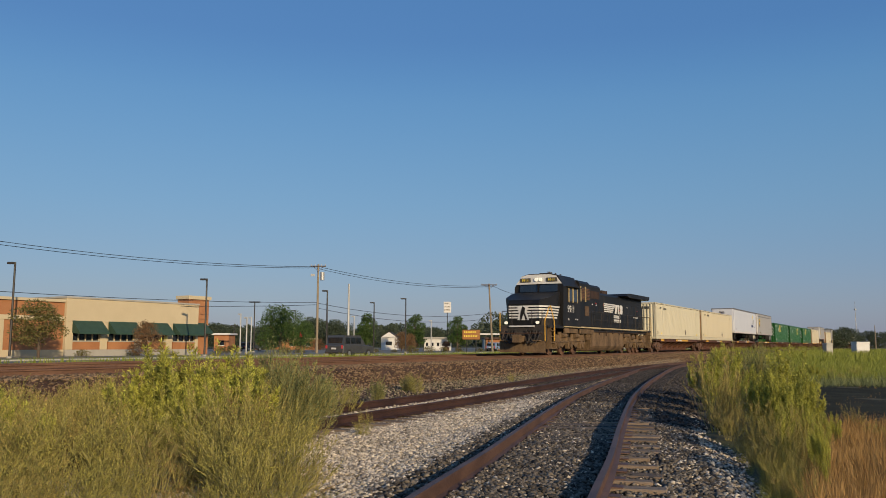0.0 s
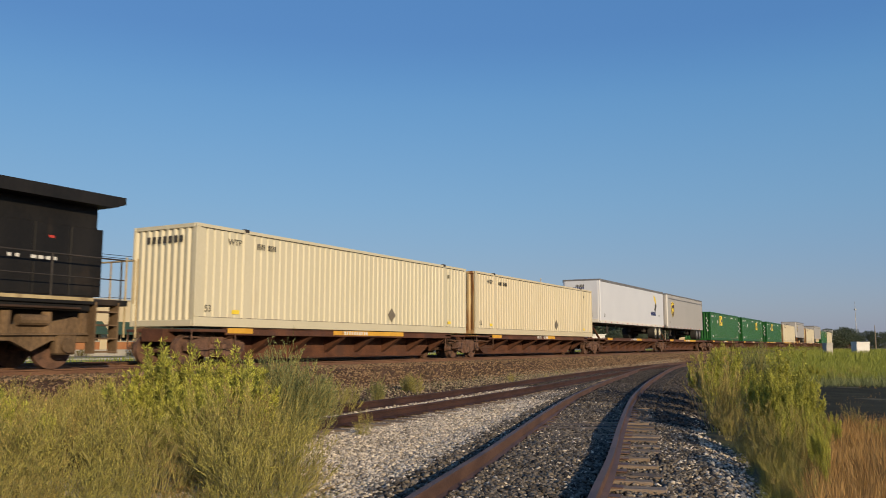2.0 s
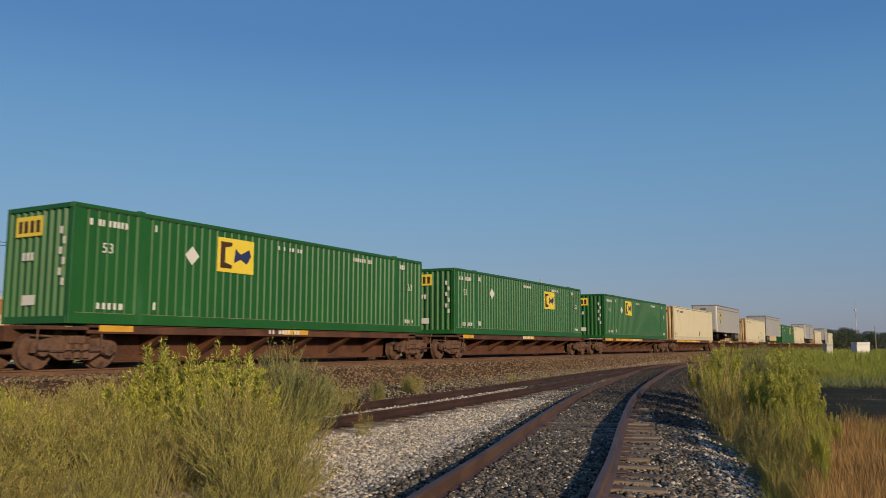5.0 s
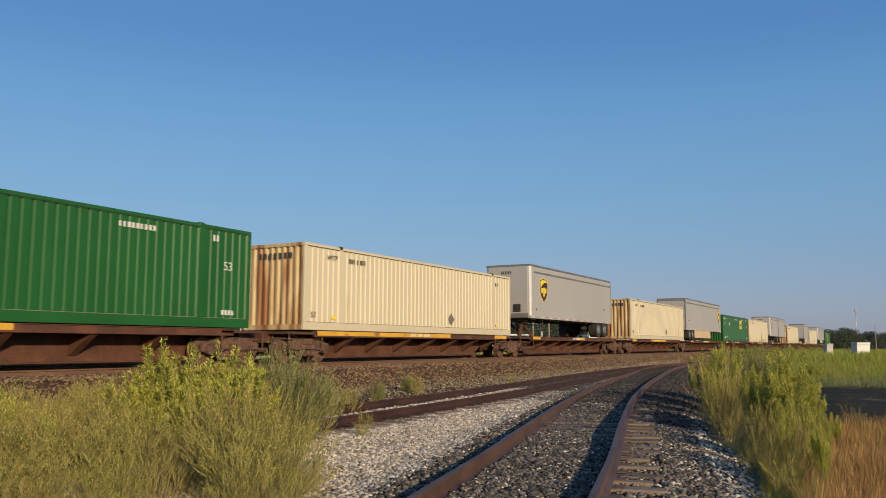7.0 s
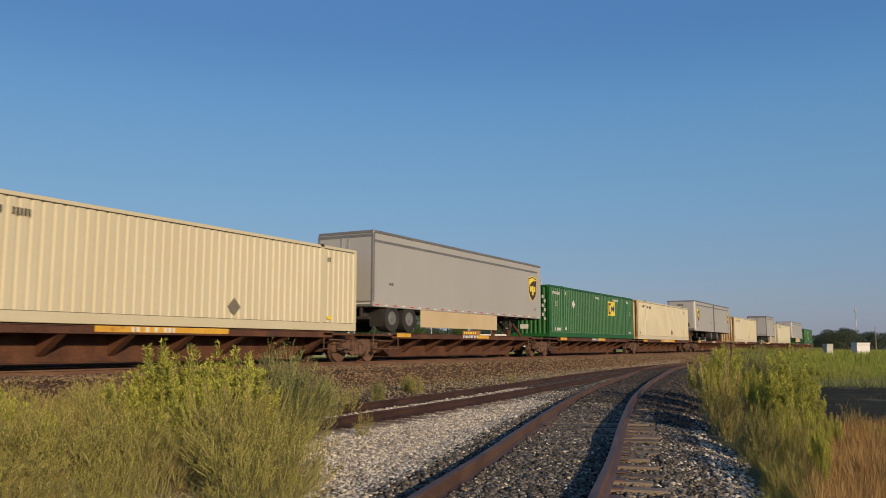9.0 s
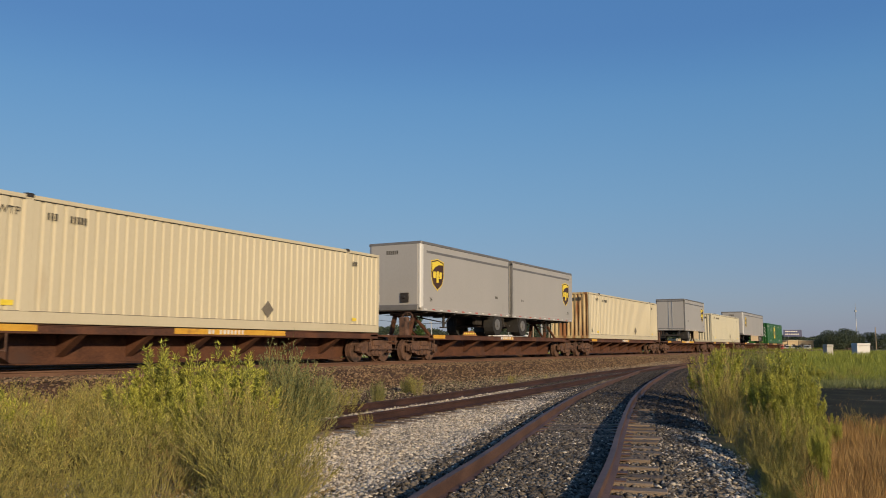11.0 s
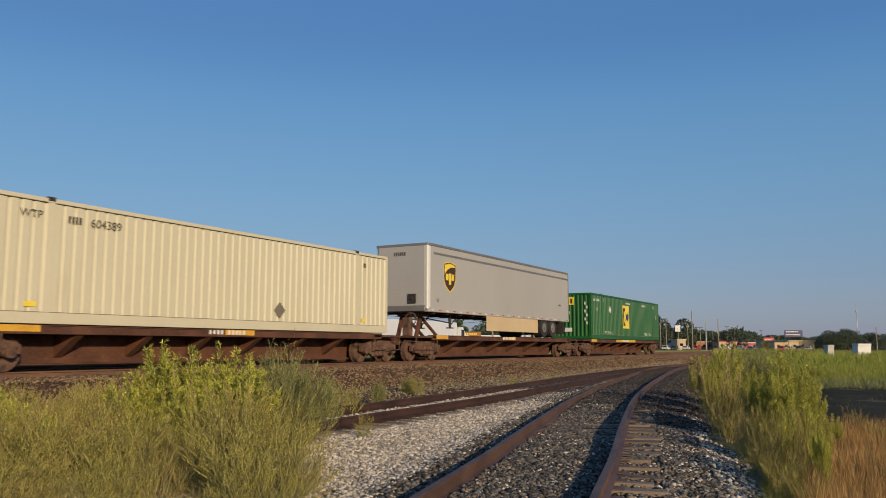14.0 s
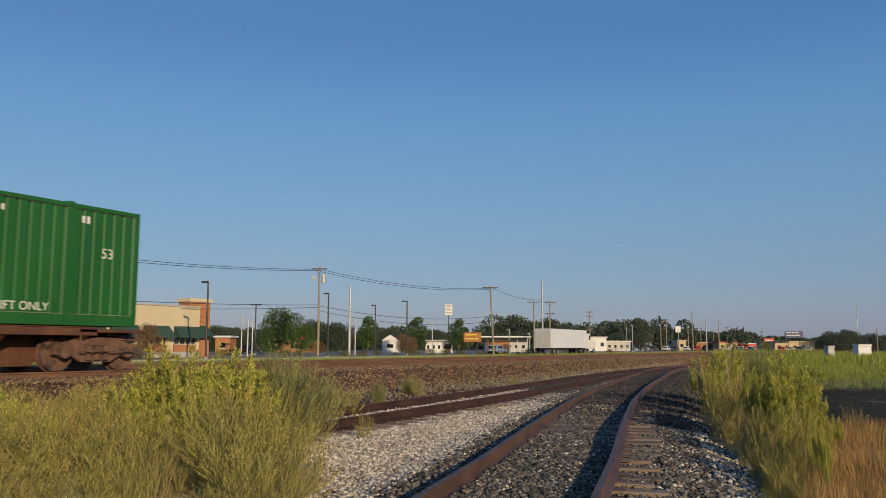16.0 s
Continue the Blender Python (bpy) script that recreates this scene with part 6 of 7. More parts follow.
# ---- trees ----
def tree(label, H, R, trunk, material, leaves, size, seed, base=0.3):
    """A tree: tapered trunk, limbs and a crown of many small leaf clumps with gaps."""
    r = np.random.RandomState(seed)
    th = tagged(new("tree"), label, "tree")
    bm = bm_new()
    rod(bm, (0, 0, -0.2), (0.05, 0.03, H * 0.55), trunk, trunk * 0.45, 8)
    lobes = []
    for k in range(9):
        a = k * 2.4 + r.rand()
        z = H * (base + 0.12 + (0.78 - base) * (k + 0.5) / 9 * 1.05)
        q = R * (0.62 if k < 7 else 0.2) * (0.7 + 0.5 * r.rand())
        c = np.array([math.cos(a) * q, math.sin(a) * q, z])
        rod(bm, (0, 0, z * 0.55), tuple(c), trunk * 0.35, trunk * 0.1, 5)
        lobes.append((c, R * (0.36 + 0.22 * r.rand())))
    part("trunk", bm, M_BARK, th)
    w = np.array([l[1] ** 2 for l in lobes])
    pick = r.choice(len(lobes), leaves, p=w / w.sum())
    C = np.array([l[0] for l in lobes])[pick]
    S = np.array([l[1] for l in lobes])[pick]
    d = r.normal(size=(leaves, 3))
    d /= np.linalg.norm(d, axis=1, keepdims=True)
    P = C + d * (S * (0.45 + 0.6 * r.rand(leaves)))[:, None] * np.array([1, 1, 0.8])
    D = (d + r.normal(size=(leaves, 3)) * 0.8)
    D /= np.linalg.norm(D, axis=1, keepdims=True)
    V, F = blades(P, D * size * (0.6 + 0.8 * r.rand(leaves))[:, None], size * 0.6 * np.ones(leaves))
    quads("crown", V, F, material, th)
    return th


def stand_pose(side, ahead, z=0.13, turn=0.0):
    x, y = from_stand(side, ahead)
    return pose(x, y, z, 0, 0, turn)


T_BROAD = tree("broad dark green tree in the parking lot", 6.6, 3.9, 0.22, M_LEAF_TREE, 11000, 0.22, 11, 0.12)
T_CONE = tree("upright green tree near the road", 6.0, 1.7, 0.16, M_LEAF_TREE, 5600, 0.19, 12, 0.12)
T_RUSSET = tree("russet-tinged tree near the road", 4.9, 2.4, 0.16, M_LEAF_RED, 4600, 0.18, 13, 0.1)
T_OLIVE = tree("olive-leaved young tree with slim trunk", 4.5, 1.75, 0.10, M_LEAF_OLIVE, 4600, 0.15, 14, 0.22)
T_WIDE = tree("green tree behind the lot with haze in its leaf colour", 5.4, 3.4, 0.2, M_LEAF_FAR, 6500, 0.25, 15, 0.05)


def K(u):
    """Side over ahead for a bearing given in tenths of a percent of the view's focal width."""
    return (u - 784) / 1437.0


def stand_tree(src, u, ahead, scale, seed, wide=1.0):
    m = stand_pose(K(u) * ahead, ahead, 0.1, seed * 47 % 360) @ Matrix.Diagonal((scale * wide, scale * wide, scale, 1))
    if src.name not in USED:
        USED.add(src.name)
        src.matrix_basis = m
    else:
        copy_thing(src, m)


for i, (src, u, ahead, sc, wide) in enumerate((
        (T_OLIVE, 75, 64, 0.98, 1.3), (T_RUSSET, 264, 74, 0.62, 0.95), (T_BROAD, 499, 118, 0.92, 1.15), (T_CONE, 650, 128, 1.0, 1.05), (T_RUSSET, 712, 132, 1.0, 1.0),
        (T_CONE, 735, 150, 1.12, 1.0), (T_CONE, 810, 148, 1.05, 1.0), (T_WIDE, 385, 190, 1.05, 1.2), (T_WIDE, 410, 210, 1.0, 1.2), (T_WIDE, 560, 170, 1.1, 1.0), (T_WIDE, 595, 165, 1.0, 1.0), (T_WIDE, 470, 160, 0.8, 1.2),
        (T_BROAD, 540, 140, 0.75, 0.8), (T_WIDE, 690, 190, 0.95, 0.9), (T_WIDE, 770, 240, 1.0, 1.0), (T_RUSSET, 728, 134, 0.9, 1.0), (T_RUSSET, 565, 120, 0.62, 1.2), (T_WIDE, 875, 230, 0.95, 1.3), (T_WIDE, 905, 250, 1.0, 1.2),
        (T_WIDE, 945, 270, 1.05, 1.2), (T_WIDE, 1085, 280, 1.0, 1.2), (T_WIDE, 1130, 260, 1.15, 1.0), (T_OLIVE, 1350, 200, 0.6, 1.0), (T_WIDE, 1470, 230, 0.95, 1.1), (T_WIDE, 1495, 235, 1.05, 1.1), (T_WIDE, 1535, 260, 0.95, 1.3), (T_WIDE, 1455, 240, 0.75, 1.1), (T_WIDE, 1568, 270, 0.95, 1.2), (T_WIDE, 1600, 260, 0.95, 1.2))):
    stand_tree(src, u, ahead, sc, i + 1, wide)

SHRUB = tree("low olive shrub on the road verge", 1.5, 1.0, 0.05, M_LEAF_OLIVE, 700, 0.16, 16, 0.0)
for i, (u, ahead) in enumerate(((395, 95), (415, 100), (505, 98), (530, 104), (610, 96), (640, 102), (668, 112), (700, 115), (730, 112), (760, 118), (785, 120), (812, 118), (850, 120), (890, 122), (915, 128), (935, 126), (1000, 140), (1075, 170), (1140, 190), (150, 72), (240, 76), (310, 80))):
    stand_tree(SHRUB, u, ahead, 0.55 + (i * 13 % 7) * 0.09, i + 3, 1.4)

# far woods along the horizon
r = np.random.RandomState(50)
P, D = [], []
for k in range(300):
    u = r.uniform(300, 1500)
    ahead = r.uniform(330, 520)
    fall = 0.72 if u < 820 else 1.0 if u < 1180 else 1.0 - 0.55 * (u - 1180) / 200 if u < 1380 else 0.45
    rad, top = r.uniform(4, 8), r.uniform(9, 16) * fall
    x, y = from_stand(K(u) * ahead, ahead)
    n = 900
    d = r.normal(size=(n, 3))
    d /= np.linalg.norm(d, axis=1, keepdims=True)
    P.append(np.array([x, y, top * 0.45]) + d * np.array([rad, rad, top * 0.5]) * (0.7 + 0.25 * r.rand(n, 1)))
    D.append((d + 0.7 * r.normal(size=(n, 3))) * 0.5)
P, D = np.concatenate(P), np.concatenate(D)
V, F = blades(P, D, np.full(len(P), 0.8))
tagged(quads("far_woods", V, F, M_LEAF_FAR), "dark green woods on the far horizon with haze in their leaf colour", "woods", kind="stuff")


# ---- poles, wires, lamps ----
def utility_pole(u, ahead, H, arms=((0.3, 2.4),), lean=0.0, box_on=False, wood=M_WOODPOLE, label="weathered wooden utility pole with crossarm"):
    th = tagged(new("utility_pole"), label, "utility pole", "utility poles")
    th.matrix_basis = stand_pose(K(u) * ahead, ahead, 0.1, -60.6)
    bm = bm_new()
    rod(bm, (0, 0, -0.3), (lean, 0, H), 0.17, 0.11, 10)
    part("pole", bm, wood, th)
    for drop, w in arms:
        bm = bm_new()
        box(bm, lean - w / 2, lean + w / 2, -0.17, -0.05, H - drop - 0.07, H - drop + 0.07, 0.01)
        arm = part("crossarm", bm, M_BARK, th)
        for k in (-0.46, -0.2, 0.2, 0.46):
            bm = bm_new()
            rod(bm, (lean + w * k, -0.11, H - drop + 0.07), (lean + w * k, -0.11, H - drop + 0.26), 0.05, 0.03, 6)
            part("insulator", bm, M_STEELPOLE, arm)
        bm = bm_new()
        rod(bm, (lean - w * 0.3, -0.11, H - drop - 0.05), (lean, -0.14, H - drop - 0.7), 0.025, seg=5)
        rod(bm, (lean + w * 0.3, -0.11, H - drop - 0.05), (lean, -0.14, H - drop - 0.7), 0.025, seg=5)
        part("brace", bm, M_BARK, arm)
    if box_on:
        bm = bm_new()
        rod(bm, (0.55, -0.2, H - 2.0), (0.55, -0.2, H - 1.0), 0.26, seg=12)
        part("transformer", bm, M_STEELPOLE, th, "grey can transformer")
        bm = bm_new()
        box(bm, -0.9, -0.4, -0.15, -0.05, H - 1.5, H - 1.2)
        part("cutout_bracket", bm, M_STEELPOLE, th)
    return th


utility_pole(563, 100, 11.0, ((0.25, 1.9),), 0.0, True)
utility_pole(872, 125, 10.5, ((0.2, 2.4),), -0.5)
utility_pole(943, 160, 10.2, ((0.2, 2.6),))
utility_pole(971, 160, 10.2, ((0.2, 2.6), (2.4, 2.0)))
utility_pole(1041, 195, 9.8, ((0.2, 2.2), (1.2, 1.6)))
utility_pole(1222, 220, 10.9, ())
utility_pole(1268, 240, 9.2, ())
utility_pole(1546, 240, 7.0, ())
for i, u in enumerate((1166, 1176, 1214, 1236, 1258, 1283, 1296, 1311, 1327, 1343, 1188)):
    utility_pole(u, 260 + 22 * i, 8.5 + (i * 7 % 4) * 0.7, ((0.3, 2.2),) if i % 2 else ())
utility_pole(958, 125, 11.4, (), 0, False, M_STEELPOLE, "tall slim pale steel pole")
utility_pole(618, 100, 8.6, (), 0, False, M_STEELPOLE, "pale galvanised steel pole with side pegs")
utility_pole(1246, 200, 8.5, (), 0, False, M_STEELPOLE, "pale galvanised steel pole")


def area_lamp(u, ahead, H, arm, heads=1, tone=M_BRONZE, foot=0.15):
    th = tagged(new("street_lamp"), "dark bronze parking lot lamp with a flat head", "street lamp", "parking lot lamps")
    th.matrix_basis = stand_pose(K(u) * ahead, ahead, 0.1, -60)
    bm = bm_new()
    rod(bm, (0, 0, foot), (0, 0, H), 0.095, 0.075, 8)
    part("post", bm, tone, th)
    bm = bm_new()
    rod(bm, (0, 0, -0.1), (0, 0, 0.22), 0.2, 0.2, 12)
    part("footing", bm, M_CONCRETE, th)
    for k in range(heads):
        s = -1 if k == 0 else 1
        bm = bm_new()
        box(bm, min(0, s * arm), max(0, s * arm), -0.16, 0.16, H - 0.16, H, 0.02)
        part("lamp_head", bm, tone, th)
    return th


for u, ahead, H, arm, heads in ((24, 62, 7.4, 0.55, 1), (366, 75, 7.2, 0.6, 1), (452, 112, 7.0, 0.75, 2), (580, 88, 7.0, 0.55, 1), (663, 115, 7.1, 0.55, 1), (719, 110, 7.4, 0.7, 1), (418, 150, 4.6, 0.6, 2), (524, 170, 8.2, 0.6, 1)):
    area_lamp(u, ahead, H, arm, heads)
for u, ahead, H in ((428, 100, 4.9), (439, 95, 4.3), (447, 110, 4.8), (628, 110, 5.0), (764, 130, 5.0), (900, 140, 4.2), (935, 140, 3.6), (1106, 200, 6.0), (1116, 205, 6.8), (1197, 260, 7.0)):
    area_lamp(u, ahead, H, 0.35, 1, M_STEELPOLE)


def wire(a, b, sag, name="power_line"):
    """A hanging cable between two places."""
    bm = bm_new()
    a, b = Vector(a), Vector(b)
    pts = [a + (b - a) * (k / 14) - Vector((0, 0, sag * 4 * (k / 14) * (1 - k / 14))) for k in range(15)]
    across = (b - a).cross(Vector((0, 0, 1))).normalized() * 0.026
    rings = [[bm.verts.new(p + d) for d in (across, Vector((0, 0, 0.026)), -across, Vector((0, 0, -0.026)))] for p in pts]
    for m, n in zip(rings, rings[1:]):
        for k in range(4):
            bm.faces.new((m[k], m[(k + 1) % 4], n[(k + 1) % 4], n[k]))
    bm.faces.new(rings[0])
    bm.faces.new(rings[-1][::-1])
    solid(name, bm, M_WIRE, label="thin black overhead cable between poles", category="cable", group="overhead cables")


def at_pole(u, ahead, z):
    return (*from_stand(K(u) * ahead, ahead), z)


p1, p0 = (563, 100), (-300, 60)
wire(at_pole(*p0, 10.7), at_pole(*p1, 10.8), 0.95)
wire(at_pole(-305, 60.5, 10.5), at_pole(566, 101, 10.75), 1.0)
wire(at_pole(570, 100, 10.7), at_pole(868, 125, 10.3), 0.8)
wire(at_pole(560, 101, 10.7), at_pole(876, 126, 10.3), 1.0)
wire(at_pole(*p0, 6.0), at_pole(563, 100, 6.4), 0.5)
wire(at_pole(*p0, 5.2), at_pole(563, 100, 6.1), 0.6)
wire(at_pole(563, 100, 6.3), at_pole(872, 125, 6.1), 1.0)
wire(at_pole(563, 100, 5.7), at_pole(872, 125, 5.3), 1.1)
wire(at_pole(872, 125, 6.1), at_pole(943, 160, 4.2), 0.6)
wire(at_pole(872, 125, 10.3), at_pole(958, 125, 8.5), 0.5)


# ---- buildings ----
def restaurant():
    """One-storey brick and stucco building with green awnings, long side to the railway."""
    th = tagged(new("restaurant_building"), "single-storey brick and buff stucco building with green awnings", "building")
    Y = 65.0

    def piece(name, mt, lab, *b, bev=0.02):
        return part(name, box(bm_new(), *b, bev), mt, th, lab)
    piece("brick_wing", M_BRICK, "orange brick wing", 24.0, 46.9, Y + 0.3, Y + 14, 0.0, 4.95)
    piece("wing_cornice", M_STUCCO, "buff cornice", 23.9, 46.9, Y + 0.1, Y + 14.1, 4.95, 5.2)
    piece("wing_band", M_STUCCO, "buff band", 24.0, 46.9, Y + 0.2, Y + 0.5, 3.3, 3.7)
    piece("wing_base", M_STUCCO, "buff base", 24.0, 46.9, Y + 0.15, Y + 0.5, 0.0, 0.75)
    piece("wing_pier", M_STUCCO, "buff pier", 40.0, 41.2, Y + 0.1, Y + 0.5, 0.0, 3.3)
    piece("upper_wall", M_STUCCO, "buff stucco parapet wall", 46.9, 62.6, Y, Y + 13, 3.25, 5.35)
    piece("wall_cap", M_CONCRETE, "pale coping", 46.8, 62.7, Y - 0.08, Y + 13.1, 5.35, 5.52)
    piece("base_wall", M_CONCRETE, "pale base course", 46.9, 62.6, Y - 0.05, Y + 13, 0.0, 0.75)
    xs0 = [46.9, 50.75, 54.65, 58.55, 62.6]
    for k in range(4):
        a, b = xs0[k] + 0.75, xs0[k + 1] - 0.2
        piece("brick_panel", M_BRICK, "orange brick panel", a, b, Y + 0.04, Y + 0.5, 0.75, 1.5)
        w = piece("window", M_GLASS, "dark window band", a, b, Y + 0.25, Y + 0.4, 1.5, 3.25, bev=0)
        for x in np.linspace(a, b, 5):
            part("mullion", box(bm_new(), x - 0.05, x + 0.05, Y + 0.15, Y + 0.3, 1.5, 3.25), M_STUCCO, w)
        part("sill", box(bm_new(), a, b, Y - 0.02, Y + 0.3, 1.45, 1.57), M_CONCRETE, w)
        bm = bm_new()
        prism_x(bm, [(Y, 3.36), (Y - 1.15, 2.26), (Y - 1.15, 2.14), (Y - 0.02, 2.26)], a - 0.12, b + 0.12)
        part("awning", bm, M_AWNING, th, "dark green sloping awning")
    for x in (46.9, 50.55, 54.45, 58.35, 62.2):
        piece("pier", M_STUCCO, "buff stucco pier", x, x + 0.75 if x < 62 else x + 0.4, Y - 0.03, Y + 0.5, 0.75, 3.25)
    piece("tower", M_BRICK, "taller orange brick corner block", 64.4, 67.4, Y + 3.4, Y + 5.2, 0.0, 6.2)
    piece("tower_cap", M_STUCCO, "buff cornice", 64.25, 67.6, Y + 3.25, Y + 5.35, 6.2, 6.6)
    bm = bm_new()
    prism_x(bm, [(Y + 3.4, 3.6), (Y + 2.2, 2.5), (Y + 2.2, 2.4), (Y + 3.3, 2.5)], 64.5, 67.0)
    part("awning", bm, M_AWNING, th, "dark green sloping awning")
    piece("roof", M_CONCRETE, "", 47.2, 62.4, Y + 0.3, Y + 12.8, 5.0, 5.1)
    return th


restaurant()


def low_building(u0, u1, ahead, H, wall, label, depth=10.0, roof=M_CONCRETE, windows=0, door=False, z0=0.1, eave=0.3, gable=False):
    """A simple building with a flat or gabled roof, eaves, windows and a door, square to the view."""
    th = tagged(new("building"), label, "building", "background buildings")
    th.matrix_basis = stand_pose(K((u0 + u1) / 2) * ahead, ahead, z0, -60.6)
    w = (u1 - u0) / 1437.0 * ahead / 2
    part("wall", box(bm_new(), -w, w, 0, depth, -0.2, H - 0.3, 0.02), wall, th)
    if gable:
        bm = prism(bm_new(), [(-w - eave, H - 0.3), (0, H + w * 0.55), (w + eave, H - 0.3)], -eave, depth + eave)
        part("roof", bm, roof, th)
        part("gable_wall", prism(bm_new(), [(-w, H - 0.3), (0, H + w * 0.45), (w, H - 0.3)], -eave - 0.02, -eave), wall, th)
    else:
        part("roof", box(bm_new(), -w - eave, w + eave, -eave - 0.1, depth + eave, H - 0.3, H, 0.03), roof, th)
    for k in range(windows):
        x = -w + (k + 0.5) * 2 * w / windows
        wd = part("window", box(bm_new(), x - w / windows * 0.38, x + w / windows * 0.38, -0.05, 0.05, H * 0.34, H * 0.6), M_GLASS, th)
        part("frame", box(bm_new(), x - w / windows * 0.42, x + w / windows * 0.42, -0.07, 0.04, H * 0.30, H * 0.34), M_WHITE, wd)
    if door:
        part("door", box(bm_new(), w * 0.4, w * 0.4 + 1.1, -0.06, 0.05, 0, min(2.1, H * 0.7)), M_BROWN, th)
    return th


low_building(382, 408, 130, 2.9, M_BRICK, "small brick drive-through kiosk with pale fascia", 4, M_WHITE, 1)
low_building(455, 560, 165, 2.4, M_BRICK, "low orange brick building behind trees", 8, M_STUCCO, 4)
low_building(752, 800, 150, 2.5, M_WHITE, "low white building with dark windows", 8, M_CONCRETE, 5, True)
low_building(676, 704, 165, 2.9, M_WHITE, "white house with a pale gable and dark roof", 9, M_DARK, 1, gable=True)
low_building(1186, 1198, 320, 3.0, M_WHITE, "small pale gabled house by the road", 8, M_DARK, 1, gable=True)
low_building(1228, 1256, 340, 3.4, M_BRICK, "low brick shop by the far road", 8, M_STUCCO, 3)
low_building(1306, 1342, 330, 3.0, M_REDSIGN, "low red-fronted shop by the far road", 8, M_WHITE, 4)
low_building(858, 930, 185, 2.7, M_SIDING, "long low building behind a white canopy", 10, M_DARK, 6)


def canopy(u0, u1, ahead, H):
    """A long thin platform roof on slim posts."""
    th = tagged(new("canopy"), "long thin white platform canopy on slim posts", "canopy")
    th.matrix_basis = stand_pose(K((u0 + u1) / 2) * ahead, ahead, 0.1, -60.6)
    w = (u1 - u0) / 1437.0 * ahead / 2
    part("roof", box(bm_new(), -w, w, -2.0, 2.0, H - 0.3, H, 0.03), M_WHITE, th)
    for k in range(6):
        x = -w * 0.9 + 1.8 * w * k / 5
        part("post", box(bm_new(), x - 0.08, x + 0.08, -0.1, 0.1, -0.2, H - 0.3, 0.01), M_STEELPOLE, th)
    return th


canopy(838, 936, 165, 3.4)
low_building(861, 900, 140, 2.4, M_BRICK, "small brick pump house with pale door", 4, M_BROWN, 0, True)
low_building(1040, 1070, 240, 4.3, M_WHITE, "plain white commercial building", 10, M_WHITE, 2)
low_building(1070, 1112, 250, 3.2, M_SIDING, "pale commercial building with blue-grey base", 10, M_WHITE, 4)
low_building(1118, 1150, 270, 3.2, M_CARBLUE, "low blue and red shop front", 10, M_REDSIGN, 3)
low_building(1195, 1210, 300, 4.0, M_TAN_WALL, "small tan roadside shop", 8, M_STUCCO, 1)
low_building(1268, 1300, 330, 3.6, M_TAN_WALL, "tan roadside shop with red sign", 8, M_REDSIGN, 3)
low_building(1366, 1436, 235, 3.1, M_TAN_WALL, "tan flat-roofed store with dark window band", 14, M_STUCCO, 5)
low_building(1512, 1535, 118, 1.8, M_WHITE, "small white equipment cabinet in the meadow", 1.6, M_WHITE, z0=0.0, eave=0.03)
low_building(1459, 1470, 112, 1.6, M_SIDING, "grey signal cabinet in the meadow", 1.2, M_SIDING, z0=0.0, eave=0.02)


def board_sign(u0, u1, ahead, z0, z1, face, posts, label, lines=None):
    th = tagged(new("road_sign"), label, "sign")
    th.matrix_basis = stand_pose(K((u0 + u1) / 2) * ahead, ahead, 0.1, -60.6)
    w = (u1 - u0) / 1437.0 * ahead / 2
    part("board", box(bm_new(), -w, w, -0.05, 0.05, z0, z1, 0.02), face, th)
    for x in posts:
        part("post", rod(bm_new(), (x * w, 0.1, -0.2), (x * w, 0.1, z1 - 0.2), 0.07, seg=6), M_BRONZE, th)
    if lines:
        bm = bm_new()
        n, mt = lines
        for k in range(n):
            z = z1 - (z1 - z0) * (k + 0.75) / (n + 0.4)
            bars(bm, -w * 0.8, z, 8, w * 0.14, (z1 - z0) / (n + 1) * 0.5, -0.052, 0.4, k + 60)
        part("writing_bars", bm, mt, th, "bars of unreadable writing")
    return th


board_sign(819, 850, 110, 1.85, 3.15, M_SIGN_BROWN, (-0.5, 0.55), "brown guide sign with yellow bars on two posts", (2, M_GOLD))
board_sign(786, 799, 150, 7.0, 9.0, M_WHITE, (0.0,), "white shop sign high on a pole", (3, M_PLACARD))
board_sign(1384, 1416, 230, 4.0, 5.9, M_NAVY, (-0.6, 0.6), "dark billboard with white bars", (2, M_WHITE))
board_sign(1347, 1365, 240, 0.9, 3.9, M_REDSIGN, (0.0,), "red roadside shop sign with white bars", (2, M_WHITE))
board_sign(1192, 1201, 262, 6.0, 8.0, M_WHITE, (0.0,), "small white pole sign", None)
board_sign(532, 537, 120, 2.2, 2.9, M_REDSIGN, (0.0,), "small red sign on a post", None)

th = tagged(new("radio_mast"), "slender pale steel radio mast behind the trees", "mast")
th.matrix_basis = stand_pose(K(1513) * 480, 480, 0, 0)
for k in range(5):
    part("mast_section", rod(bm_new(), (0, 0, k * 4.6 - 1), (0, 0, k * 4.6 + 3.6), 0.30 - 0.03 * k, 0.27 - 0.03 * k, 6), M_WHITE if k % 2 else M_STEELPOLE, th)
part("aerial_ring", rod(bm_new(), (0, 0, 21.8), (0, 0, 22.6), 0.7, 0.7, 8), M_STEELPOLE, th)
part("top_whip", rod(bm_new(), (0, 0, 22), (0, 0, 27), 0.16, 0.08, 5), M_STEELPOLE, th)


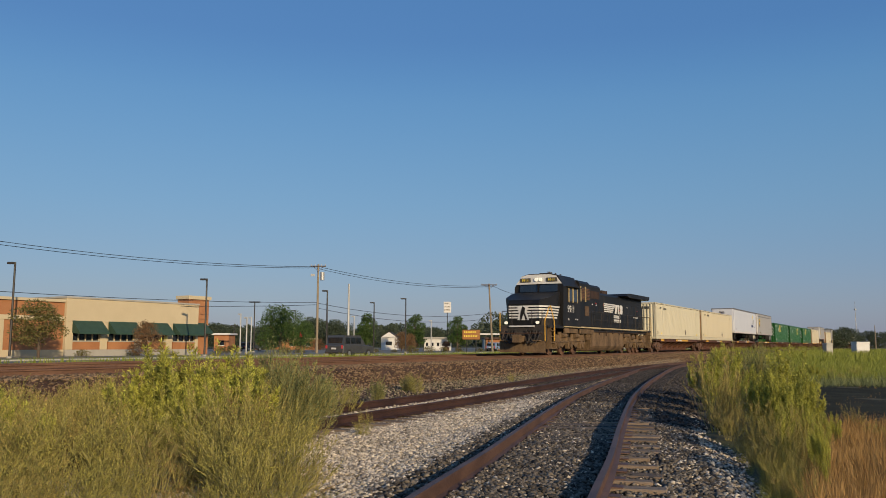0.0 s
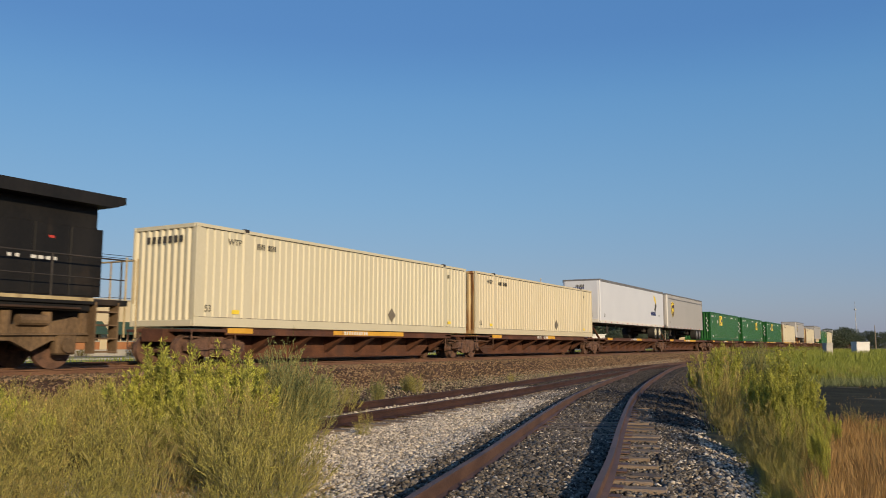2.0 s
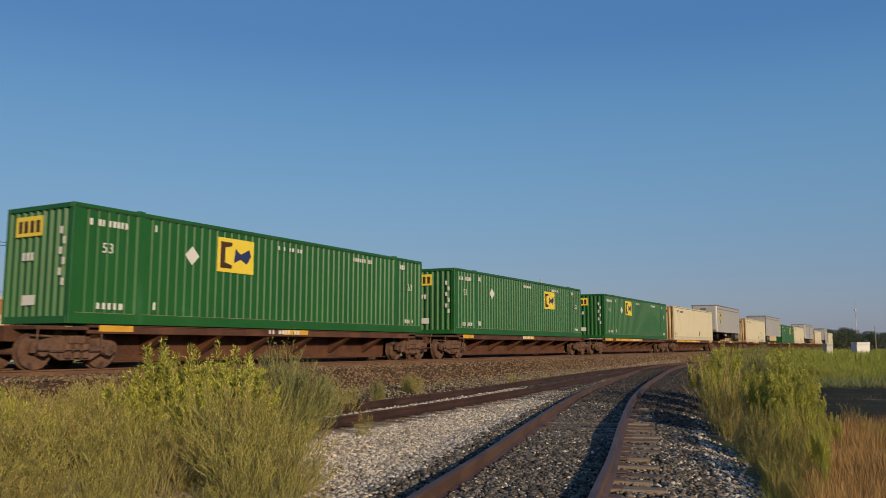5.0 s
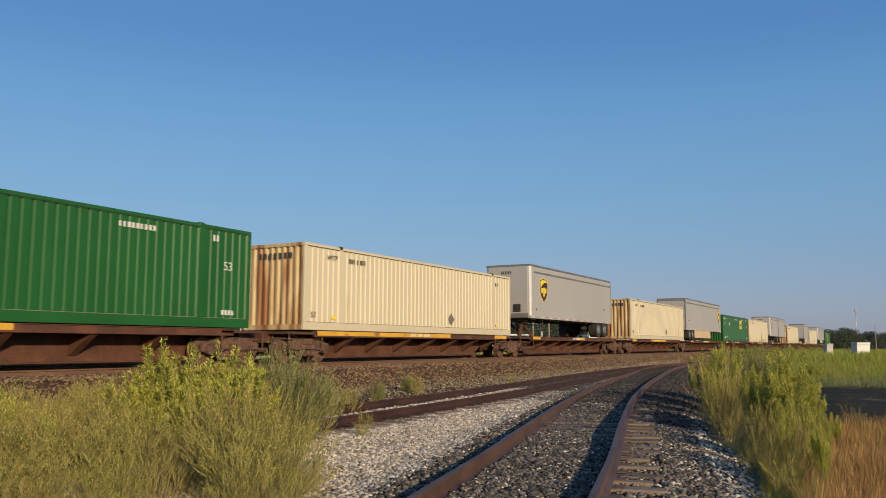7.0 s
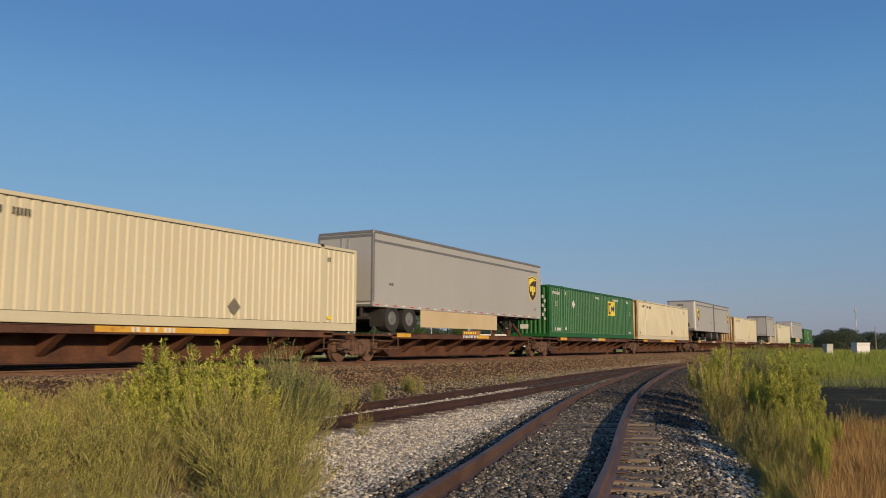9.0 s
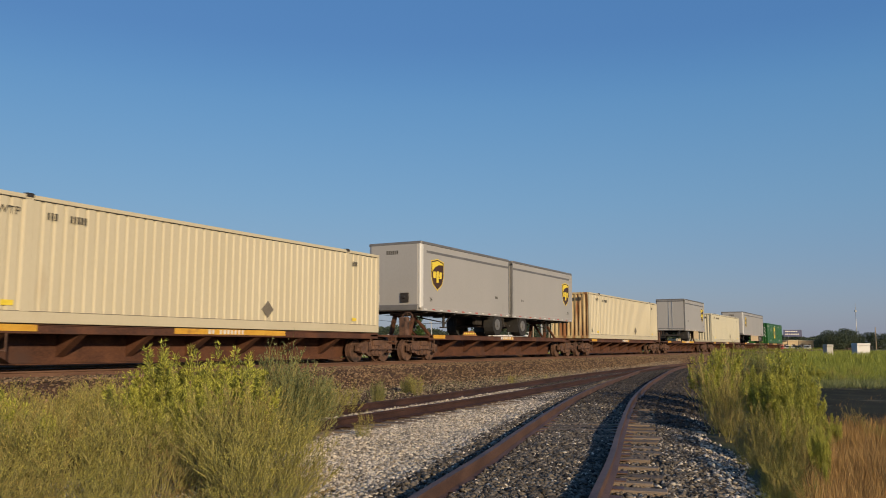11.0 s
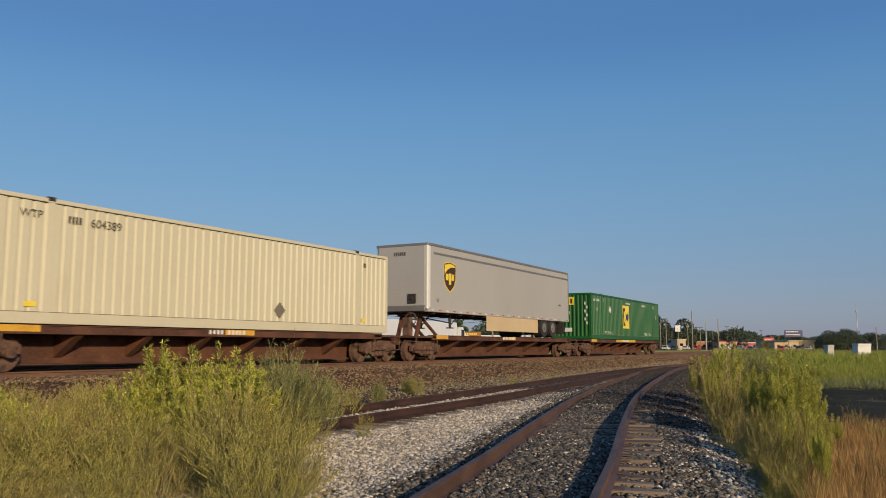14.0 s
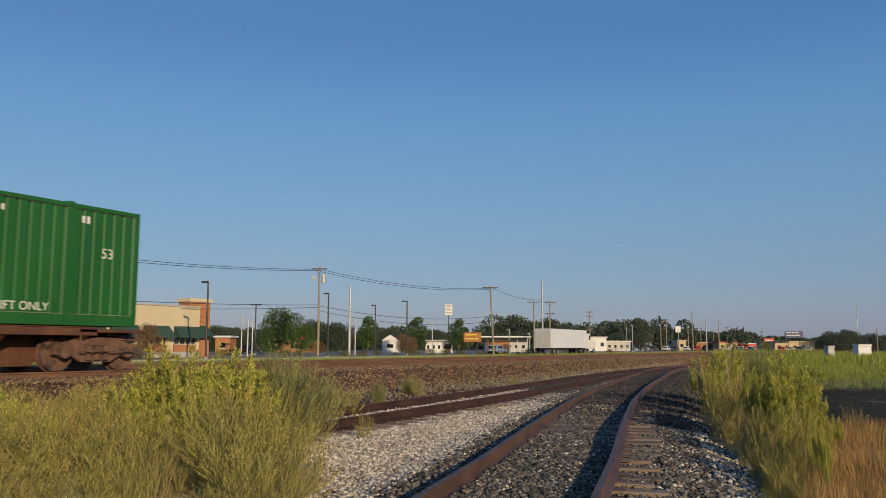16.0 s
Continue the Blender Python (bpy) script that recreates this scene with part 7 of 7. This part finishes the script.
# ---- road traffic ----
def car(name, L, H, W, paint, label, boxy=False):
    th = tagged(new(name), label, "car")
    hw = W / 2
    low = [(0.0, 0.35), (0.0, H * 0.55), (L * 0.02, H * 0.58), (L * 0.76, H * 0.56), (L * 0.97, H * 0.50), (L, H * 0.42), (L, 0.35)]
    bm = bm_new()
    prism(bm, low, -hw, hw)
    bmesh.ops.bevel(bm, geom=bm.edges[:], offset=0.05, segments=1, affect="EDGES")
    part("body", bm, paint, th)
    top = [(0.03 * L, H * 0.55), (0.06 * L if boxy else 0.2 * L, H), (L * (0.56 if boxy else 0.5), H), (L * 0.74, H * 0.55)]
    bm = bm_new()
    prism(bm, top, -hw + 0.08, hw - 0.08)
    part("cabin", bm, paint, th)
    for k in range(3):
        a = L * (0.09 + 0.17 * k) if boxy else L * (0.2 + 0.13 * k)
        part("side_window", box(bm_new(), a, a + L * (0.15 if boxy else 0.11), -hw + 0.06, -hw + 0.09, H * 0.62, H * 0.9, 0.01), M_GLASS, th)
    part("rear_window", box(bm_new(), 0.03 * L, 0.06 * L, -hw * 0.75, hw * 0.75, H * 0.64, H * 0.9), M_GLASS, th)
    for y in (-hw + 0.14, hw - 0.14):
        part("tail_light", box(bm_new(), -0.02, 0.03, y - 0.1, y + 0.1, H * 0.4, H * 0.55), M_REDSIGN, th)
    part("bumper", box(bm_new(), -0.08, 0.05, -hw, hw, 0.32, 0.5, 0.03), M_DARK, th)
    part("plate", box(bm_new(), -0.095, -0.07, -0.25, 0.25, H * 0.36, H * 0.44), M_WHITE, th)
    for x in (L * 0.19, L * 0.81):
        for y in (-hw + 0.1, hw - 0.1):
            t = part("wheel", rod(bm_new(), (x, y - 0.12, 0.36), (x, y + 0.12, 0.36), 0.36, seg=18), M_TYRE, th)
            part("rim", rod(bm_new(), (x, y - 0.13, 0.36), (x, y + 0.13, 0.36), 0.2, seg=12), M_ALU, t)
    return th


ROAD_TRAFFIC = []
suv = car("sport_utility_vehicle", 4.8, 1.95, 2.0, M_SUV, "dark grey boxy off-road car on the road", True)
ROAD_TRAFFIC.append((suv, 58.5, 17.0, 44.0))
parked = car("hatchback", 4.2, 1.45, 1.8, M_CARBLUE, "pale blue parked car with dark windows")
parked.matrix_basis = stand_pose(K(868) * 135, 135, 0.17, 0)
for i, (u, ahead, mt, lab) in enumerate(((1305, 250, M_WHITE, "white parked car by the far road"), (1322, 255, M_WHITE, "white parked car by the far road"), (1172, 255, M_WHITE, "white parked car by the far road"), (1188, 262, M_SUV, "dark parked car by the far road"), (1208, 265, M_WHITE, "white parked car by the far road"), (1226, 268, M_REDSIGN, "red parked car by the far road"), (1262, 270, M_SUV, "dark parked car by the far road"), (1280, 262, M_WHITE, "white parked car by the far road"), (1336, 258, M_WHITE, "white parked car by the far road"), (1376, 225, M_REDSIGN, "red parked car by the tan store"), (1392, 226, M_WHITE, "white parked car by the tan store"), (1408, 226, M_SUV, "dark parked car by the tan store"), (1424, 228, M_WHITE, "white parked car by the tan store"), (1150, 250, M_SUV, "dark parked car by the far road"), (430, 135, M_SUV, "dark parked car in the lot"))):
    c = car("parked_car", 4.4, 1.5, 1.8, mt, lab)
    c.matrix_basis = stand_pose(K(u) * ahead, ahead, 0.13, 0)


def road_truck():
    th = tagged(new("articulated_truck"), "white articulated box truck driving along the road", "truck")
    part("trailer_box", box(bm_new(), 0, 14.6, -1.3, 1.3, 1.05, 3.75, 0.03), M_WHITE_TRAILER, th)
    part("rear_door", box(bm_new(), -0.03, 0.0, -1.2, 1.2, 1.15, 3.65, 0.01), M_SIDING, th)
    part("underframe", box(bm_new(), 0.2, 14.4, -0.6, 0.6, 0.85, 1.15, 0.02), M_DARK, th)
    bm = bm_new()
    prism(bm, [(14.9, 0.6), (14.9, 3.2), (16.2, 3.3), (16.8, 2.5), (18.6, 2.2), (18.8, 0.6)], -1.2, 1.2)
    part("tractor_cab", bm, M_WHITE, th)
    part("cab_window", box(bm_new(), 15.8, 16.5, -1.22, -1.19, 2.3, 3.0, 0.01), M_GLASS, th)
    for x in (1.2, 2.5, 13.9, 15.2, 17.8):
        for y in (-1.05, 1.05):
            w = part("wheel", rod(bm_new(), (x, y - 0.22, 0.5), (x, y + 0.22, 0.5), 0.5, seg=18), M_TYRE, th)
            part("rim", rod(bm_new(), (x, y - 0.24, 0.5), (x, y + 0.24, 0.5), 0.28, seg=12), M_ALU, w)
    return th


ROAD_TRAFFIC.append((road_truck(), 106.2 - 21.0 * 16, 21.0, 44.0))


def motions():
    for th, s in TRAIN:
        walk(th, [(t, pose(s - way_gone(t), MAIN_Y, MAIN_Z)) for t in range(17)])
    for th, x0, v, y in ROAD_TRAFFIC:
        walk(th, [(t, pose(x0 + v * t, y, 0.13)) for t in range(0, 17, 2)])


motions()
